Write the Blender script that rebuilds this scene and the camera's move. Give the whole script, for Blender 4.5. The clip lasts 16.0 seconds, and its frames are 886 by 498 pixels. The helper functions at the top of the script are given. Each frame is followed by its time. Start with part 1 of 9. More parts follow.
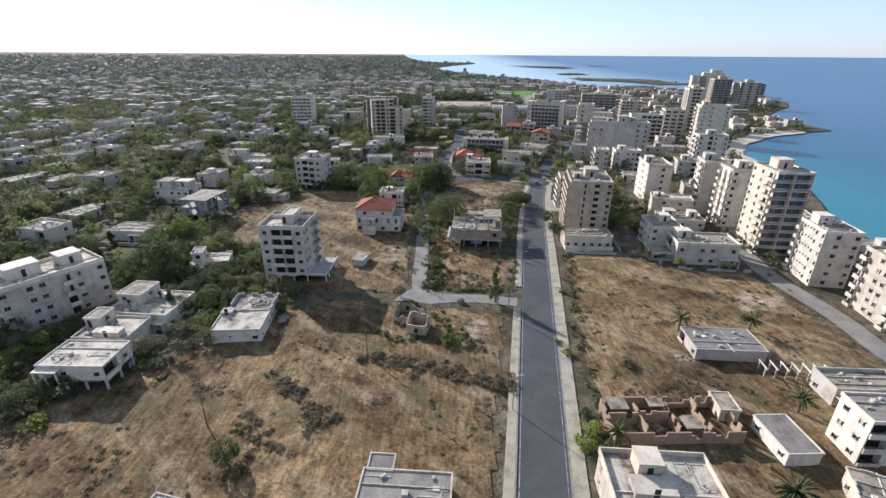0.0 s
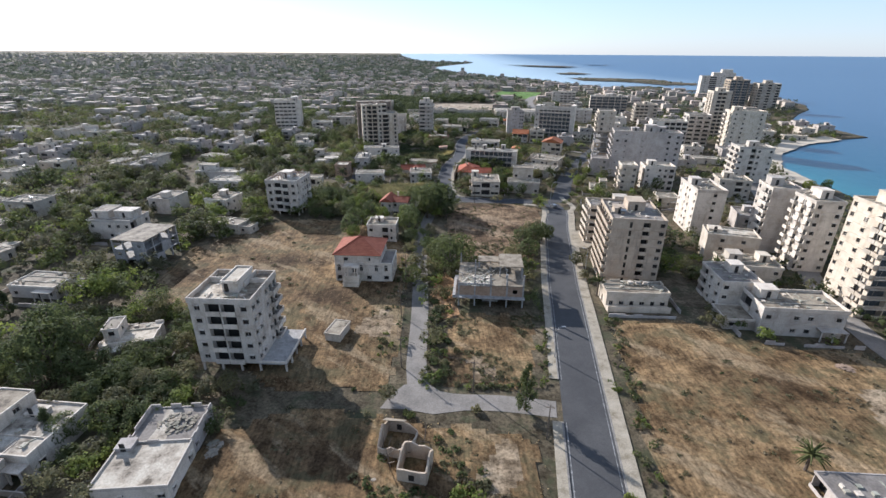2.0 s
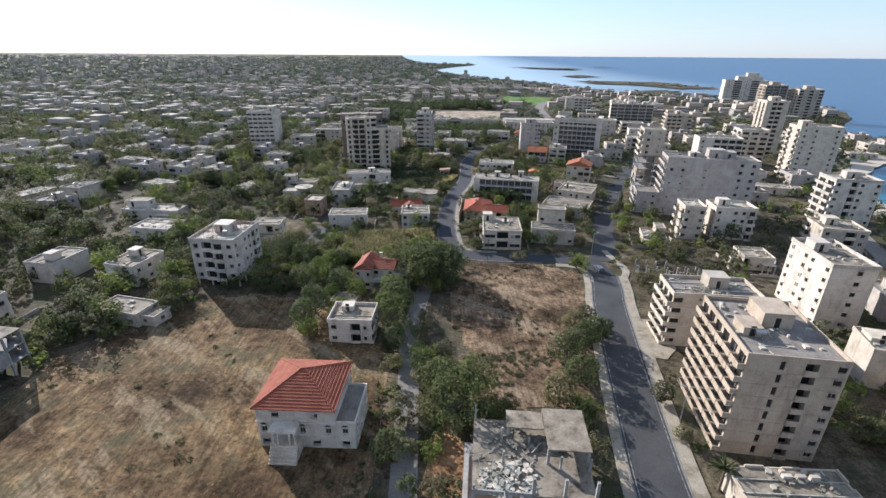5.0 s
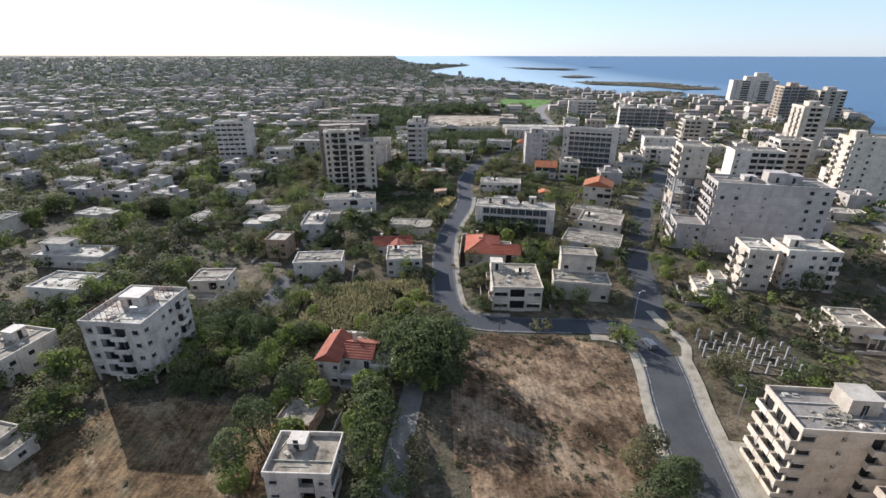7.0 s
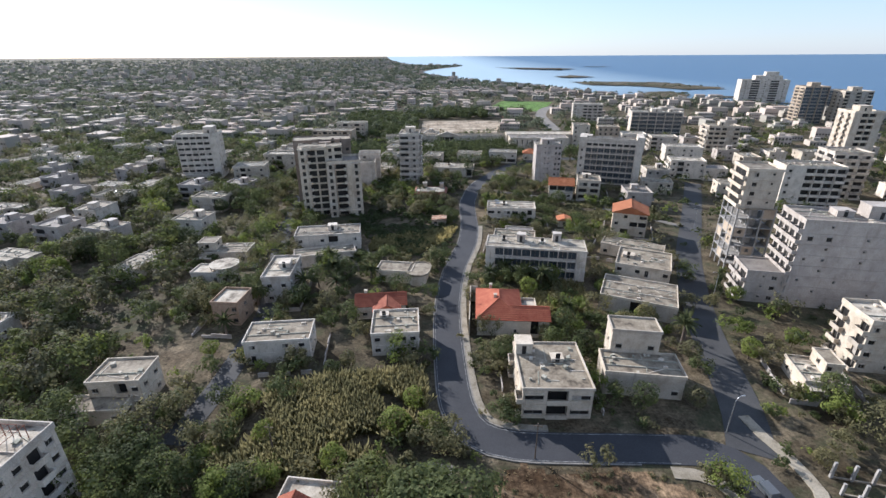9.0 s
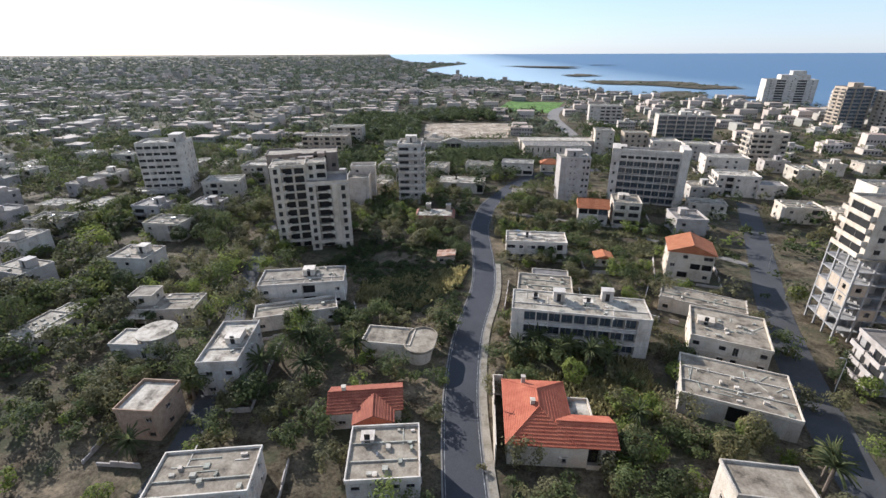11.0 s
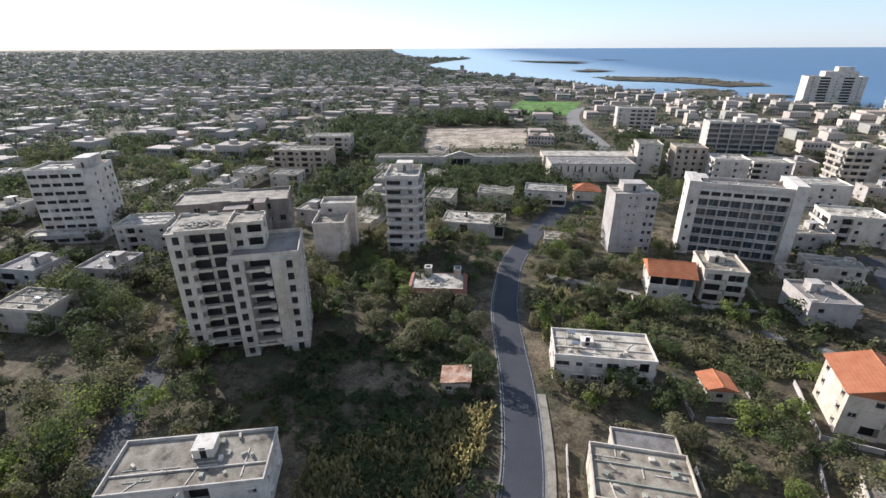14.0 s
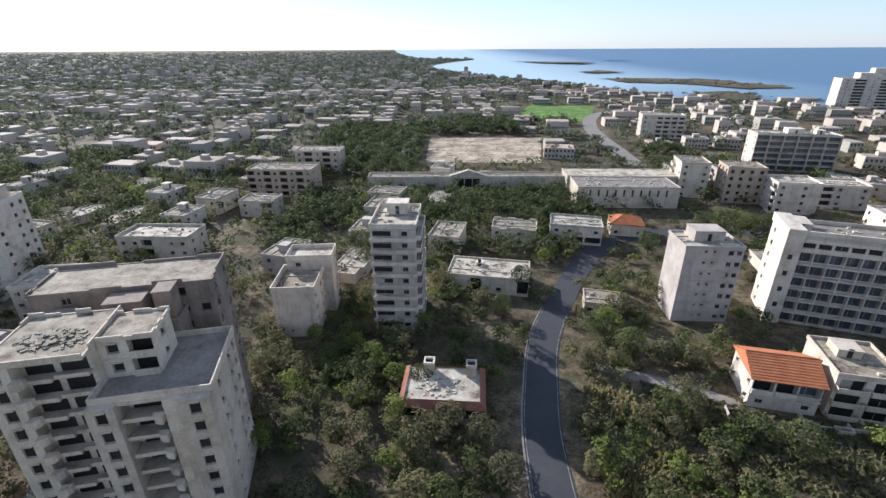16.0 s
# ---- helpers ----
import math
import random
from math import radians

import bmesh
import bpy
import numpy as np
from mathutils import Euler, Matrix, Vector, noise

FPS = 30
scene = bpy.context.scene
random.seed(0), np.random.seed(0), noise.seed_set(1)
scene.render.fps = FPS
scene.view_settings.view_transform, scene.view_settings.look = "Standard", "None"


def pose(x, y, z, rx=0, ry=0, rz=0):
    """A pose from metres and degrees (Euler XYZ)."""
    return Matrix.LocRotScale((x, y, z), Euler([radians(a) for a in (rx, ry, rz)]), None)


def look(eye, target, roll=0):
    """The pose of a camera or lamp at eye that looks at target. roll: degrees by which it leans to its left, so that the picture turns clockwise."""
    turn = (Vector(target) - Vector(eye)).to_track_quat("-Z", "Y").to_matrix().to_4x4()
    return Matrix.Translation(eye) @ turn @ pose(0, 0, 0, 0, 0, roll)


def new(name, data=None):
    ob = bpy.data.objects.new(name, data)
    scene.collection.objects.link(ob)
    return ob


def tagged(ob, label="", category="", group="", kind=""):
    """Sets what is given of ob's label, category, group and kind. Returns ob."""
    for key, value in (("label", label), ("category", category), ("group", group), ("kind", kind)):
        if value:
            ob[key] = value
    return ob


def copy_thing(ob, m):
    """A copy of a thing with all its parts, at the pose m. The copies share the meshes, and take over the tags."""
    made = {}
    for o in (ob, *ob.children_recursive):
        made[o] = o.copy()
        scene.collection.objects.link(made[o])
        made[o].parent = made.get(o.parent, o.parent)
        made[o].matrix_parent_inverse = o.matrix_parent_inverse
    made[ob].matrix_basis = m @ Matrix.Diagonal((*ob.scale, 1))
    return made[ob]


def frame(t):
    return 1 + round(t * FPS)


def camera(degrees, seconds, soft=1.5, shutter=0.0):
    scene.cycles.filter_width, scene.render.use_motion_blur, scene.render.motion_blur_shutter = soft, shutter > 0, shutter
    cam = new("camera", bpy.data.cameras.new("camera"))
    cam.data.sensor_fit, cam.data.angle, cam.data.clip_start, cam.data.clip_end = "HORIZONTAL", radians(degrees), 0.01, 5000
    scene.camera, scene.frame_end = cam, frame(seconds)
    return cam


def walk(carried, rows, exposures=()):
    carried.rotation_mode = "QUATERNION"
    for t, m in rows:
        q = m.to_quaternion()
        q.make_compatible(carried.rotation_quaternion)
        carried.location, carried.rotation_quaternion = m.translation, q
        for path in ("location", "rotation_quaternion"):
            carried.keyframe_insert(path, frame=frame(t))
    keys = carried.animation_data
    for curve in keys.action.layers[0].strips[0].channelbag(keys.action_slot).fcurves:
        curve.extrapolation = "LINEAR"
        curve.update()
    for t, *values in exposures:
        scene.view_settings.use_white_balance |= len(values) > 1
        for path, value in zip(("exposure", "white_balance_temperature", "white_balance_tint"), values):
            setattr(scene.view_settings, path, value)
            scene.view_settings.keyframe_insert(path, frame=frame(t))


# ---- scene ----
cam = camera(87.8, 16.0)
PATH = [
    (0, (-0.641, 0.459, 64.84), (-0.632, 2.298, 64.054), 0.4),
    (0.5, (-1.365, 11.019, 64.829), (-1.353, 12.857, 64.042), 0.5),
    (1, (-1.988, 21.685, 64.843), (-1.968, 23.522, 64.054), 0.5),
    (1.5, (-2.375, 32.536, 64.9), (-2.354, 34.374, 64.113), 0.5),
    (2, (-2.494, 43.331, 64.953), (-2.472, 45.168, 64.164), 0.4),
    (2.5, (-2.385, 53.986, 64.978), (-2.36, 55.823, 64.187), 0.4),
    (3, (-2.232, 64.49, 64.935), (-2.206, 66.327, 64.143), 0.5),
    (3.5, (-2.122, 75.189, 64.844), (-2.1, 77.027, 64.055), 0.5),
    (4, (-2.013, 85.941, 64.82), (-1.998, 87.781, 64.037), 0.4),
    (4.2, (-1.977, 90.196, 64.831), (-1.965, 92.036, 64.047), 0.4),
    (6.3, (-1.575, 135.073, 65.459), (-1.546, 136.914, 64.677), 0.1),
    (6.5, (-1.6, 139.305, 65.476), (-1.57, 141.145, 64.693), -0.1),
    (7, (-1.853, 149.746, 65.486), (-1.818, 151.586, 64.704), 0.1),
    (7.5, (-2.257, 160.071, 65.491), (-2.215, 161.911, 64.708), -0.0),
    (8, (-2.704, 170.373, 65.459), (-2.657, 172.213, 64.678), -0.1),
    (8.5, (-3.075, 180.741, 65.414), (-3.021, 182.581, 64.632), -0.3),
    (9, (-3.303, 191.151, 65.354), (-3.244, 192.992, 64.573), -0.3),
    (9.2, (-3.377, 195.279, 65.316), (-3.316, 197.12, 64.537), -0.3),
    (11.3, (-3.856, 238.535, 64.04), (-3.81, 240.372, 63.252), -0.1),
    (11.5, (-3.82, 242.756, 64.003), (-3.775, 244.594, 63.214), -0.0),
    (12, (-3.56, 253.532, 63.921), (-3.523, 255.368, 63.127), -0.1),
    (12.5, (-3.288, 264.414, 63.821), (-3.251, 266.249, 63.026), -0.2),
    (13, (-3.122, 275.291, 63.71), (-3.085, 277.124, 62.911), -0.2),
    (13.5, (-3.091, 286.146, 63.606), (-3.054, 287.977, 62.803), -0.2),
    (14, (-3.11, 296.928, 63.497), (-3.073, 298.758, 62.691), -0.2),
    (14.5, (-3.112, 307.637, 63.401), (-3.078, 309.468, 62.597), -0.2),
    (15, (-3.101, 318.305, 63.285), (-3.069, 320.137, 62.483), -0.3),
    (15.5, (-3.091, 328.929, 63.151), (-3.064, 330.76, 62.348), -0.3),
    (16, (-3.125, 339.399, 63.029), (-3.1, 341.23, 62.226), -0.3),
]
walk(cam, [(t, look(eye, target, roll)) for t, eye, target, roll in PATH], [(0.0, 0.92, 5400.0, 13.0)])

# ---------------------------------------------------------------- light
SUN_EL, SUN_DX, SUN_DY = 25.0, -0.66, 0.75
world = bpy.data.worlds.new("world")
scene.world = world
world.use_nodes = True
wn = world.node_tree.nodes
sky = wn.new("ShaderNodeTexSky")
sky.sky_type, sky.sun_disc = "NISHITA", False
sky.sun_elevation = radians(SUN_EL)
sky.sun_rotation = math.atan2(SUN_DX, SUN_DY)
sky.air_density, sky.dust_density, sky.ozone_density = 1.0, 0.3, 1.2
wn["Background"].inputs["Strength"].default_value = 0.074
veil = wn.new("ShaderNodeMix")          # summer haze whitens the clear sky
veil.data_type = "RGBA"
veil.inputs[0].default_value, veil.inputs[7].default_value = 0.45, (6.0, 6.6, 7.4, 1.0)
world.node_tree.links.new(sky.outputs["Color"], veil.inputs[6])
world.node_tree.links.new(veil.outputs[2], wn["Background"].inputs["Color"])
sun_lamp = bpy.data.lights.new("sun", "SUN")
sun_lamp.energy, sun_lamp.angle, sun_lamp.color = 5.0, radians(0.6), (1.0, 0.89, 0.74)
sun = new("sun", sun_lamp)
sun_way = Vector((SUN_DX, SUN_DY, 0)).normalized() * math.cos(radians(SUN_EL)) + Vector((0, 0, math.sin(radians(SUN_EL))))
sun.matrix_world = look(sun_way * 300, (0, 0, 0))


# ---------------------------------------------------------------- materials
def ramp(nt, fac, stops):
    n = nt.nodes.new("ShaderNodeValToRGB")
    while len(n.color_ramp.elements) < len(stops):
        n.color_ramp.elements.new(0.5)
    for e, (p, c) in zip(n.color_ramp.elements, stops):
        e.position, e.color = p, (*c, 1) if len(c) == 3 else c
    nt.links.new(fac, n.inputs["Fac"])
    return n.outputs["Color"]


def noise_of(nt, vec, scale, detail=4.0, rough=0.6, stretch=None):
    if stretch:
        m = nt.nodes.new("ShaderNodeMapping")
        m.inputs["Scale"].default_value = stretch
        nt.links.new(vec, m.inputs["Vector"])
        vec = m.outputs["Vector"]
    n = nt.nodes.new("ShaderNodeTexNoise")
    n.inputs["Scale"].default_value, n.inputs["Detail"].default_value, n.inputs["Roughness"].default_value = scale, detail, rough
    nt.links.new(vec, n.inputs["Vector"])
    return n.outputs["Fac"]


def mixed(nt, a, b, fac, blend="MIX"):
    n = nt.nodes.new("ShaderNodeMix")
    n.data_type, n.blend_type = "RGBA", blend
    for sock, v in ((n.inputs[0], fac), (n.inputs[6], a), (n.inputs[7], b)):
        if hasattr(v, "links"):
            nt.links.new(v, sock)
        else:
            sock.default_value = v if isinstance(v, float) else (*v, 1)
    return n.outputs[2]


def surface(name, stops, scale=0.4, rough=0.9, fine=6.0, fine_amount=0.35, streak=None, bump=0.3, bump_dist=0.05,
            vary=0.0, island=0.0, metallic=0.0, spec=0.3):
    """A weathered surface: broad patches, fine grain, optional run-off streaks, and a tone of its own for each object."""
    m = bpy.data.materials.new(name)
    m.use_nodes = True
    nt = m.node_tree
    bsdf = nt.nodes["Principled BSDF"]
    geo = nt.nodes.new("ShaderNodeNewGeometry")
    pos = geo.outputs["Position"]
    col = ramp(nt, noise_of(nt, pos, scale, 5.0, 0.65), stops)
    grain = noise_of(nt, pos, fine, 3.0, 0.7)
    tone = ramp(nt, grain, [(0.25, (1 - fine_amount,) * 3), (0.75, (1 + fine_amount * 0.4,) * 3)])
    col = mixed(nt, col, tone, 1.0, "MULTIPLY")
    if streak:
        colour, amount = streak
        runs = noise_of(nt, pos, 1.0, 4.0, 0.7, (0.8, 0.8, 0.12))
        f = ramp(nt, runs, [(0.53, (0, 0, 0)), (0.74, (amount,) * 3)])
        col = mixed(nt, col, colour, f)
    if vary:
        info = nt.nodes.new("ShaderNodeObjectInfo")
        t = ramp(nt, info.outputs["Random"], [(0.0, (1 - vary, 1 - vary, 1 - vary)), (0.5, (1.0, 0.97, 0.92)), (1.0, (1 + vary * 0.2, 1 + vary * 0.15, 1.0))])
        col = mixed(nt, col, t, 1.0, "MULTIPLY")
    if island:
        t = ramp(nt, geo.outputs["Random Per Island"], [(0.0, (1 - island, 1 - island * 0.8, 1 - island)), (1.0, (1 + island, 1 + island * 0.8, 1 + island * 0.5))])
        col = mixed(nt, col, t, 1.0, "MULTIPLY")
    nt.links.new(col, bsdf.inputs["Base Color"])
    bsdf.inputs["Roughness"].default_value = rough
    bsdf.inputs["Metallic"].default_value = metallic
    bsdf.inputs["Specular IOR Level"].default_value = spec
    if bump:
        b = nt.nodes.new("ShaderNodeBump")
        b.inputs["Strength"].default_value, b.inputs["Distance"].default_value = bump, bump_dist
        nt.links.new(grain, b.inputs["Height"])
        nt.links.new(b.outputs["Normal"], bsdf.inputs["Normal"])
    return m


GREY_RUN = ((0.19, 0.155, 0.12), 0.5)
M_WHITE = surface("white_plaster", [(0.3, (0.42, 0.365, 0.30)), (0.5, (0.61, 0.545, 0.465)), (0.8, (0.72, 0.66, 0.58))], 0.3, streak=GREY_RUN, vary=0.28)
M_CREAM = surface("cream_plaster", [(0.3, (0.43, 0.36, 0.275)), (0.53, (0.585, 0.51, 0.41)), (0.8, (0.68, 0.61, 0.51))], 0.3, streak=GREY_RUN, vary=0.25)
M_TAN = surface("tan_plaster", [(0.3, (0.36, 0.28, 0.20)), (0.55, (0.46, 0.37, 0.27)), (0.8, (0.52, 0.43, 0.32))], 0.35, streak=((0.15, 0.12, 0.10), 0.6))
M_BROWN = surface("bare_brown_render", [(0.3, (0.17, 0.13, 0.10)), (0.55, (0.265, 0.21, 0.165)), (0.8, (0.34, 0.28, 0.225))], 0.35, streak=((0.11, 0.09, 0.075), 0.6))
M_GREYWALL = surface("grey_render", [(0.3, (0.33, 0.29, 0.255)), (0.55, (0.45, 0.40, 0.355)), (0.8, (0.53, 0.48, 0.435))], 0.3, streak=GREY_RUN, vary=0.12)
M_CONCRETE = surface("bare_concrete", [(0.3, (0.24, 0.22, 0.20)), (0.55, (0.36, 0.34, 0.31)), (0.8, (0.44, 0.42, 0.39))], 0.6, streak=((0.1, 0.09, 0.08), 0.7), bump=0.5)
M_BRICK = surface("hollow_clay_brick", [(0.3, (0.27, 0.185, 0.125)), (0.6, (0.37, 0.265, 0.185)), (0.8, (0.45, 0.35, 0.26))], 1.2, fine=9.0, bump=0.6, vary=0.2)
M_ROOF = surface("weathered_roof_screed", [(0.34, (0.085, 0.068, 0.05)), (0.45, (0.21, 0.175, 0.13)), (0.56, (0.28, 0.24, 0.18)), (0.72, (0.37, 0.325, 0.255))], 0.38, fine=2.5, bump=0.4, vary=0.22)
M_ROOFWHITE = surface("sun_bleached_roof", [(0.36, (0.12, 0.10, 0.075)), (0.44, (0.32, 0.275, 0.215)), (0.56, (0.48, 0.43, 0.35)), (0.8, (0.60, 0.55, 0.46))], 0.3, fine=2.5, bump=0.4, vary=0.15)
M_ROOFTAN = surface("tan_roof_screed", [(0.36, (0.15, 0.122, 0.09)), (0.46, (0.30, 0.26, 0.20)), (0.6, (0.40, 0.355, 0.285)), (0.8, (0.47, 0.425, 0.35))], 0.3, fine=2.5, bump=0.4, vary=0.2)
M_ROOFGREY = surface("grey_felt_roof", [(0.3, (0.14, 0.12, 0.105)), (0.5, (0.22, 0.195, 0.17)), (0.75, (0.29, 0.262, 0.23))], 0.35, fine=2.5, bump=0.4, vary=0.2)
# near-black: painted shade of unlit rooms, also dark glass, tyres and cables
M_DARK = surface("shade_and_black", [(0.3, (0.015, 0.014, 0.014)), (0.8, (0.04, 0.038, 0.036))], 0.8, rough=0.5, bump=0.0, vary=0.5)
M_FRAME = surface("window_frame_paint", [(0.3, (0.30, 0.27, 0.23)), (0.8, (0.52, 0.49, 0.45))], 1.0, bump=0.0, vary=0.3)
M_GLASSBLUE = surface("tinted_glazing", [(0.3, (0.05, 0.06, 0.07)), (0.8, (0.12, 0.14, 0.16))], 0.5, rough=0.15, bump=0.0, spec=0.6)
M_ASPHALT = surface("asphalt", [(0.3, (0.048, 0.047, 0.047)), (0.6, (0.068, 0.066, 0.064)), (0.85, (0.098, 0.094, 0.088))], 0.12, fine=5.0, fine_amount=0.3, bump=0.3, bump_dist=0.02)
# darker, bluer asphalt: part of the shade of trees and towers is in it
M_SHADEROAD = surface("shade_darkened_asphalt", [(0.3, (0.038, 0.039, 0.043)), (0.6, (0.05, 0.05, 0.054)), (0.85, (0.068, 0.066, 0.065))], 0.12, fine=5.0, fine_amount=0.3, bump=0.3, bump_dist=0.02)
M_RUST = surface("rusty_red_trim", [(0.3, (0.16, 0.065, 0.04)), (0.7, (0.27, 0.12, 0.075))], 0.8, fine=5.0, bump=0.3)
M_OLDROAD = surface("old_dusty_asphalt", [(0.3, (0.15, 0.135, 0.115)), (0.6, (0.23, 0.205, 0.175)), (0.85, (0.29, 0.255, 0.205))], 0.2, fine=3.0, bump=0.4, bump_dist=0.03)
M_PAVING = surface("pavement_slabs", [(0.32, (0.17, 0.14, 0.095)), (0.48, (0.30, 0.26, 0.195)), (0.8, (0.41, 0.36, 0.285))], 0.35, fine=4.0, bump=0.3, bump_dist=0.02, vary=0.15)
M_KERB = surface("kerb_stone", [(0.3, (0.13, 0.12, 0.105)), (0.8, (0.31, 0.285, 0.25))], 0.8, fine=5.0, bump=0.3, bump_dist=0.02)
M_PAINT = surface("worn_road_paint", [(0.4, (0.10, 0.098, 0.094)), (0.7, (0.40, 0.39, 0.37))], 1.0, bump=0.0)
M_METAL = surface("galvanised_metal", [(0.3, (0.38, 0.38, 0.38)), (0.8, (0.55, 0.55, 0.55))], 2.0, rough=0.45, bump=0.0, metallic=0.8)
M_BARK = surface("bark", [(0.3, (0.10, 0.075, 0.055)), (0.8, (0.20, 0.16, 0.12))], 2.0, fine=12.0, bump=0.5)
M_SAND = surface("beach_sand", [(0.3, (0.42, 0.35, 0.26)), (0.8, (0.54, 0.47, 0.36))], 0.05, fine=1.0, bump=0.2)
M_LITTER = surface("roof_litter", [(0.3, (0.28, 0.24, 0.20)), (0.7, (0.55, 0.51, 0.46))], 1.0, bump=0.0, island=0.4)
M_RUBBLE = surface("rubble", [(0.3, (0.17, 0.145, 0.115)), (0.8, (0.33, 0.295, 0.245))], 1.0, bump=0.3, island=0.3)


def ground_material(name, stops, big, lines=0.0, mid=0.10, fine=1.6, green=None, pale=None):
    """Open ground: two sizes of patches, fine tussock mottling, plough or tyre lines, and scrub that comes in drifts."""
    m = bpy.data.materials.new(name)
    m.use_nodes = True
    nt = m.node_tree
    bsdf = nt.nodes["Principled BSDF"]
    pos = nt.nodes.new("ShaderNodeNewGeometry").outputs["Position"]
    col = ramp(nt, noise_of(nt, pos, big, 6.0, 0.6), stops)
    patch = ramp(nt, noise_of(nt, pos, mid, 5.0, 0.7), [(0.34, (0.55, 0.51, 0.46)), (0.5, (1.0, 1.0, 1.0)), (0.66, (1.35, 1.34, 1.32))])
    col = mixed(nt, col, patch, 1.0, "MULTIPLY")
    blot = ramp(nt, noise_of(nt, pos, 0.32, 8.0, 0.72), [(0.36, (0.48, 0.46, 0.42)), (0.5, (1.0, 1.0, 1.0)), (0.62, (1.3, 1.28, 1.25))])
    col = mixed(nt, col, blot, 1.0, "MULTIPLY")
    tuft = noise_of(nt, pos, fine, 6.0, 0.8)
    col = mixed(nt, col, ramp(nt, tuft, [(0.36, (0.48, 0.46, 0.43)), (0.5, (1.0, 1.0, 1.0)), (0.64, (1.3, 1.28, 1.24))]), 1.0, "MULTIPLY")
    if green:
        f = ramp(nt, noise_of(nt, pos, 0.09, 6.0, 0.75), [(0.50, (0, 0, 0)), (0.60, (green[1],) * 3)])
        col = mixed(nt, col, green[0], f)
    if pale:
        turn = nt.nodes.new("ShaderNodeMapping")
        turn.inputs["Rotation"].default_value = (0, 0, 0.7)
        nt.links.new(pos, turn.inputs["Vector"])
        f = ramp(nt, noise_of(nt, turn.outputs["Vector"], 1.0, 7.0, 0.68, (0.035, 0.13, 0.1)), [(0.53, (0, 0, 0)), (0.60, (pale[1],) * 3)])
        col = mixed(nt, col, mixed(nt, pale[0], ramp(nt, tuft, [(0.36, (0.5, 0.48, 0.45)), (0.6, (1.15, 1.15, 1.15))]), 1.0, "MULTIPLY"), f)
    if lines:
        stripes = noise_of(nt, pos, 1.0, 3.0, 0.6, (1.5, 0.22, 1.0))
        col = mixed(nt, col, ramp(nt, stripes, [(0.36, (1 - lines,) * 3), (0.6, (1 + lines * 0.5,) * 3)]), 1.0, "MULTIPLY")
    nt.links.new(col, bsdf.inputs["Base Color"])
    bsdf.inputs["Roughness"].default_value = 0.95
    bsdf.inputs["Specular IOR Level"].default_value = 0.1
    b = nt.nodes.new("ShaderNodeBump")
    b.inputs["Strength"].default_value, b.inputs["Distance"].default_value = 0.8, 0.2
    nt.links.new(tuft, b.inputs["Height"])
    nt.links.new(b.outputs["Normal"], bsdf.inputs["Normal"])
    return m


M_EARTH = ground_material("scrubby_earth", [(0.3, (0.06, 0.05, 0.033)), (0.5, (0.098, 0.08, 0.052)), (0.7, (0.16, 0.125, 0.083))], 0.02, green=((0.05, 0.055, 0.028), 0.75))
M_STRAW = ground_material("dry_straw_field", [(0.36, (0.072, 0.047, 0.025)), (0.5, (0.15, 0.099, 0.05)), (0.64, (0.25, 0.172, 0.09))], 0.045, lines=0.3, green=((0.075, 0.066, 0.034), 0.75), pale=((0.33, 0.252, 0.155), 0.5))
M_BROWNFIELD = ground_material("brown_dry_field", [(0.36, (0.08, 0.053, 0.031)), (0.5, (0.14, 0.095, 0.057)), (0.64, (0.21, 0.148, 0.09))], 0.05, lines=0.3, pale=((0.30, 0.225, 0.145), 0.6))
M_BARE = ground_material("bare_pale_earth", [(0.35, (0.22, 0.175, 0.125)), (0.5, (0.33, 0.27, 0.20)), (0.65, (0.43, 0.37, 0.29))], 0.06)
M_WORN = ground_material("worn_dusty_earth", [(0.35, (0.13, 0.098, 0.062)), (0.5, (0.205, 0.155, 0.10)), (0.65, (0.28, 0.222, 0.15))], 0.08)
M_TURF = ground_material("watered_turf", [(0.3, (0.09, 0.16, 0.035)), (0.7, (0.14, 0.22, 0.06))], 0.03)
M_REDEARTH = ground_material("rusty_earth", [(0.3, (0.27, 0.15, 0.075)), (0.7, (0.40, 0.25, 0.13))], 0.08)


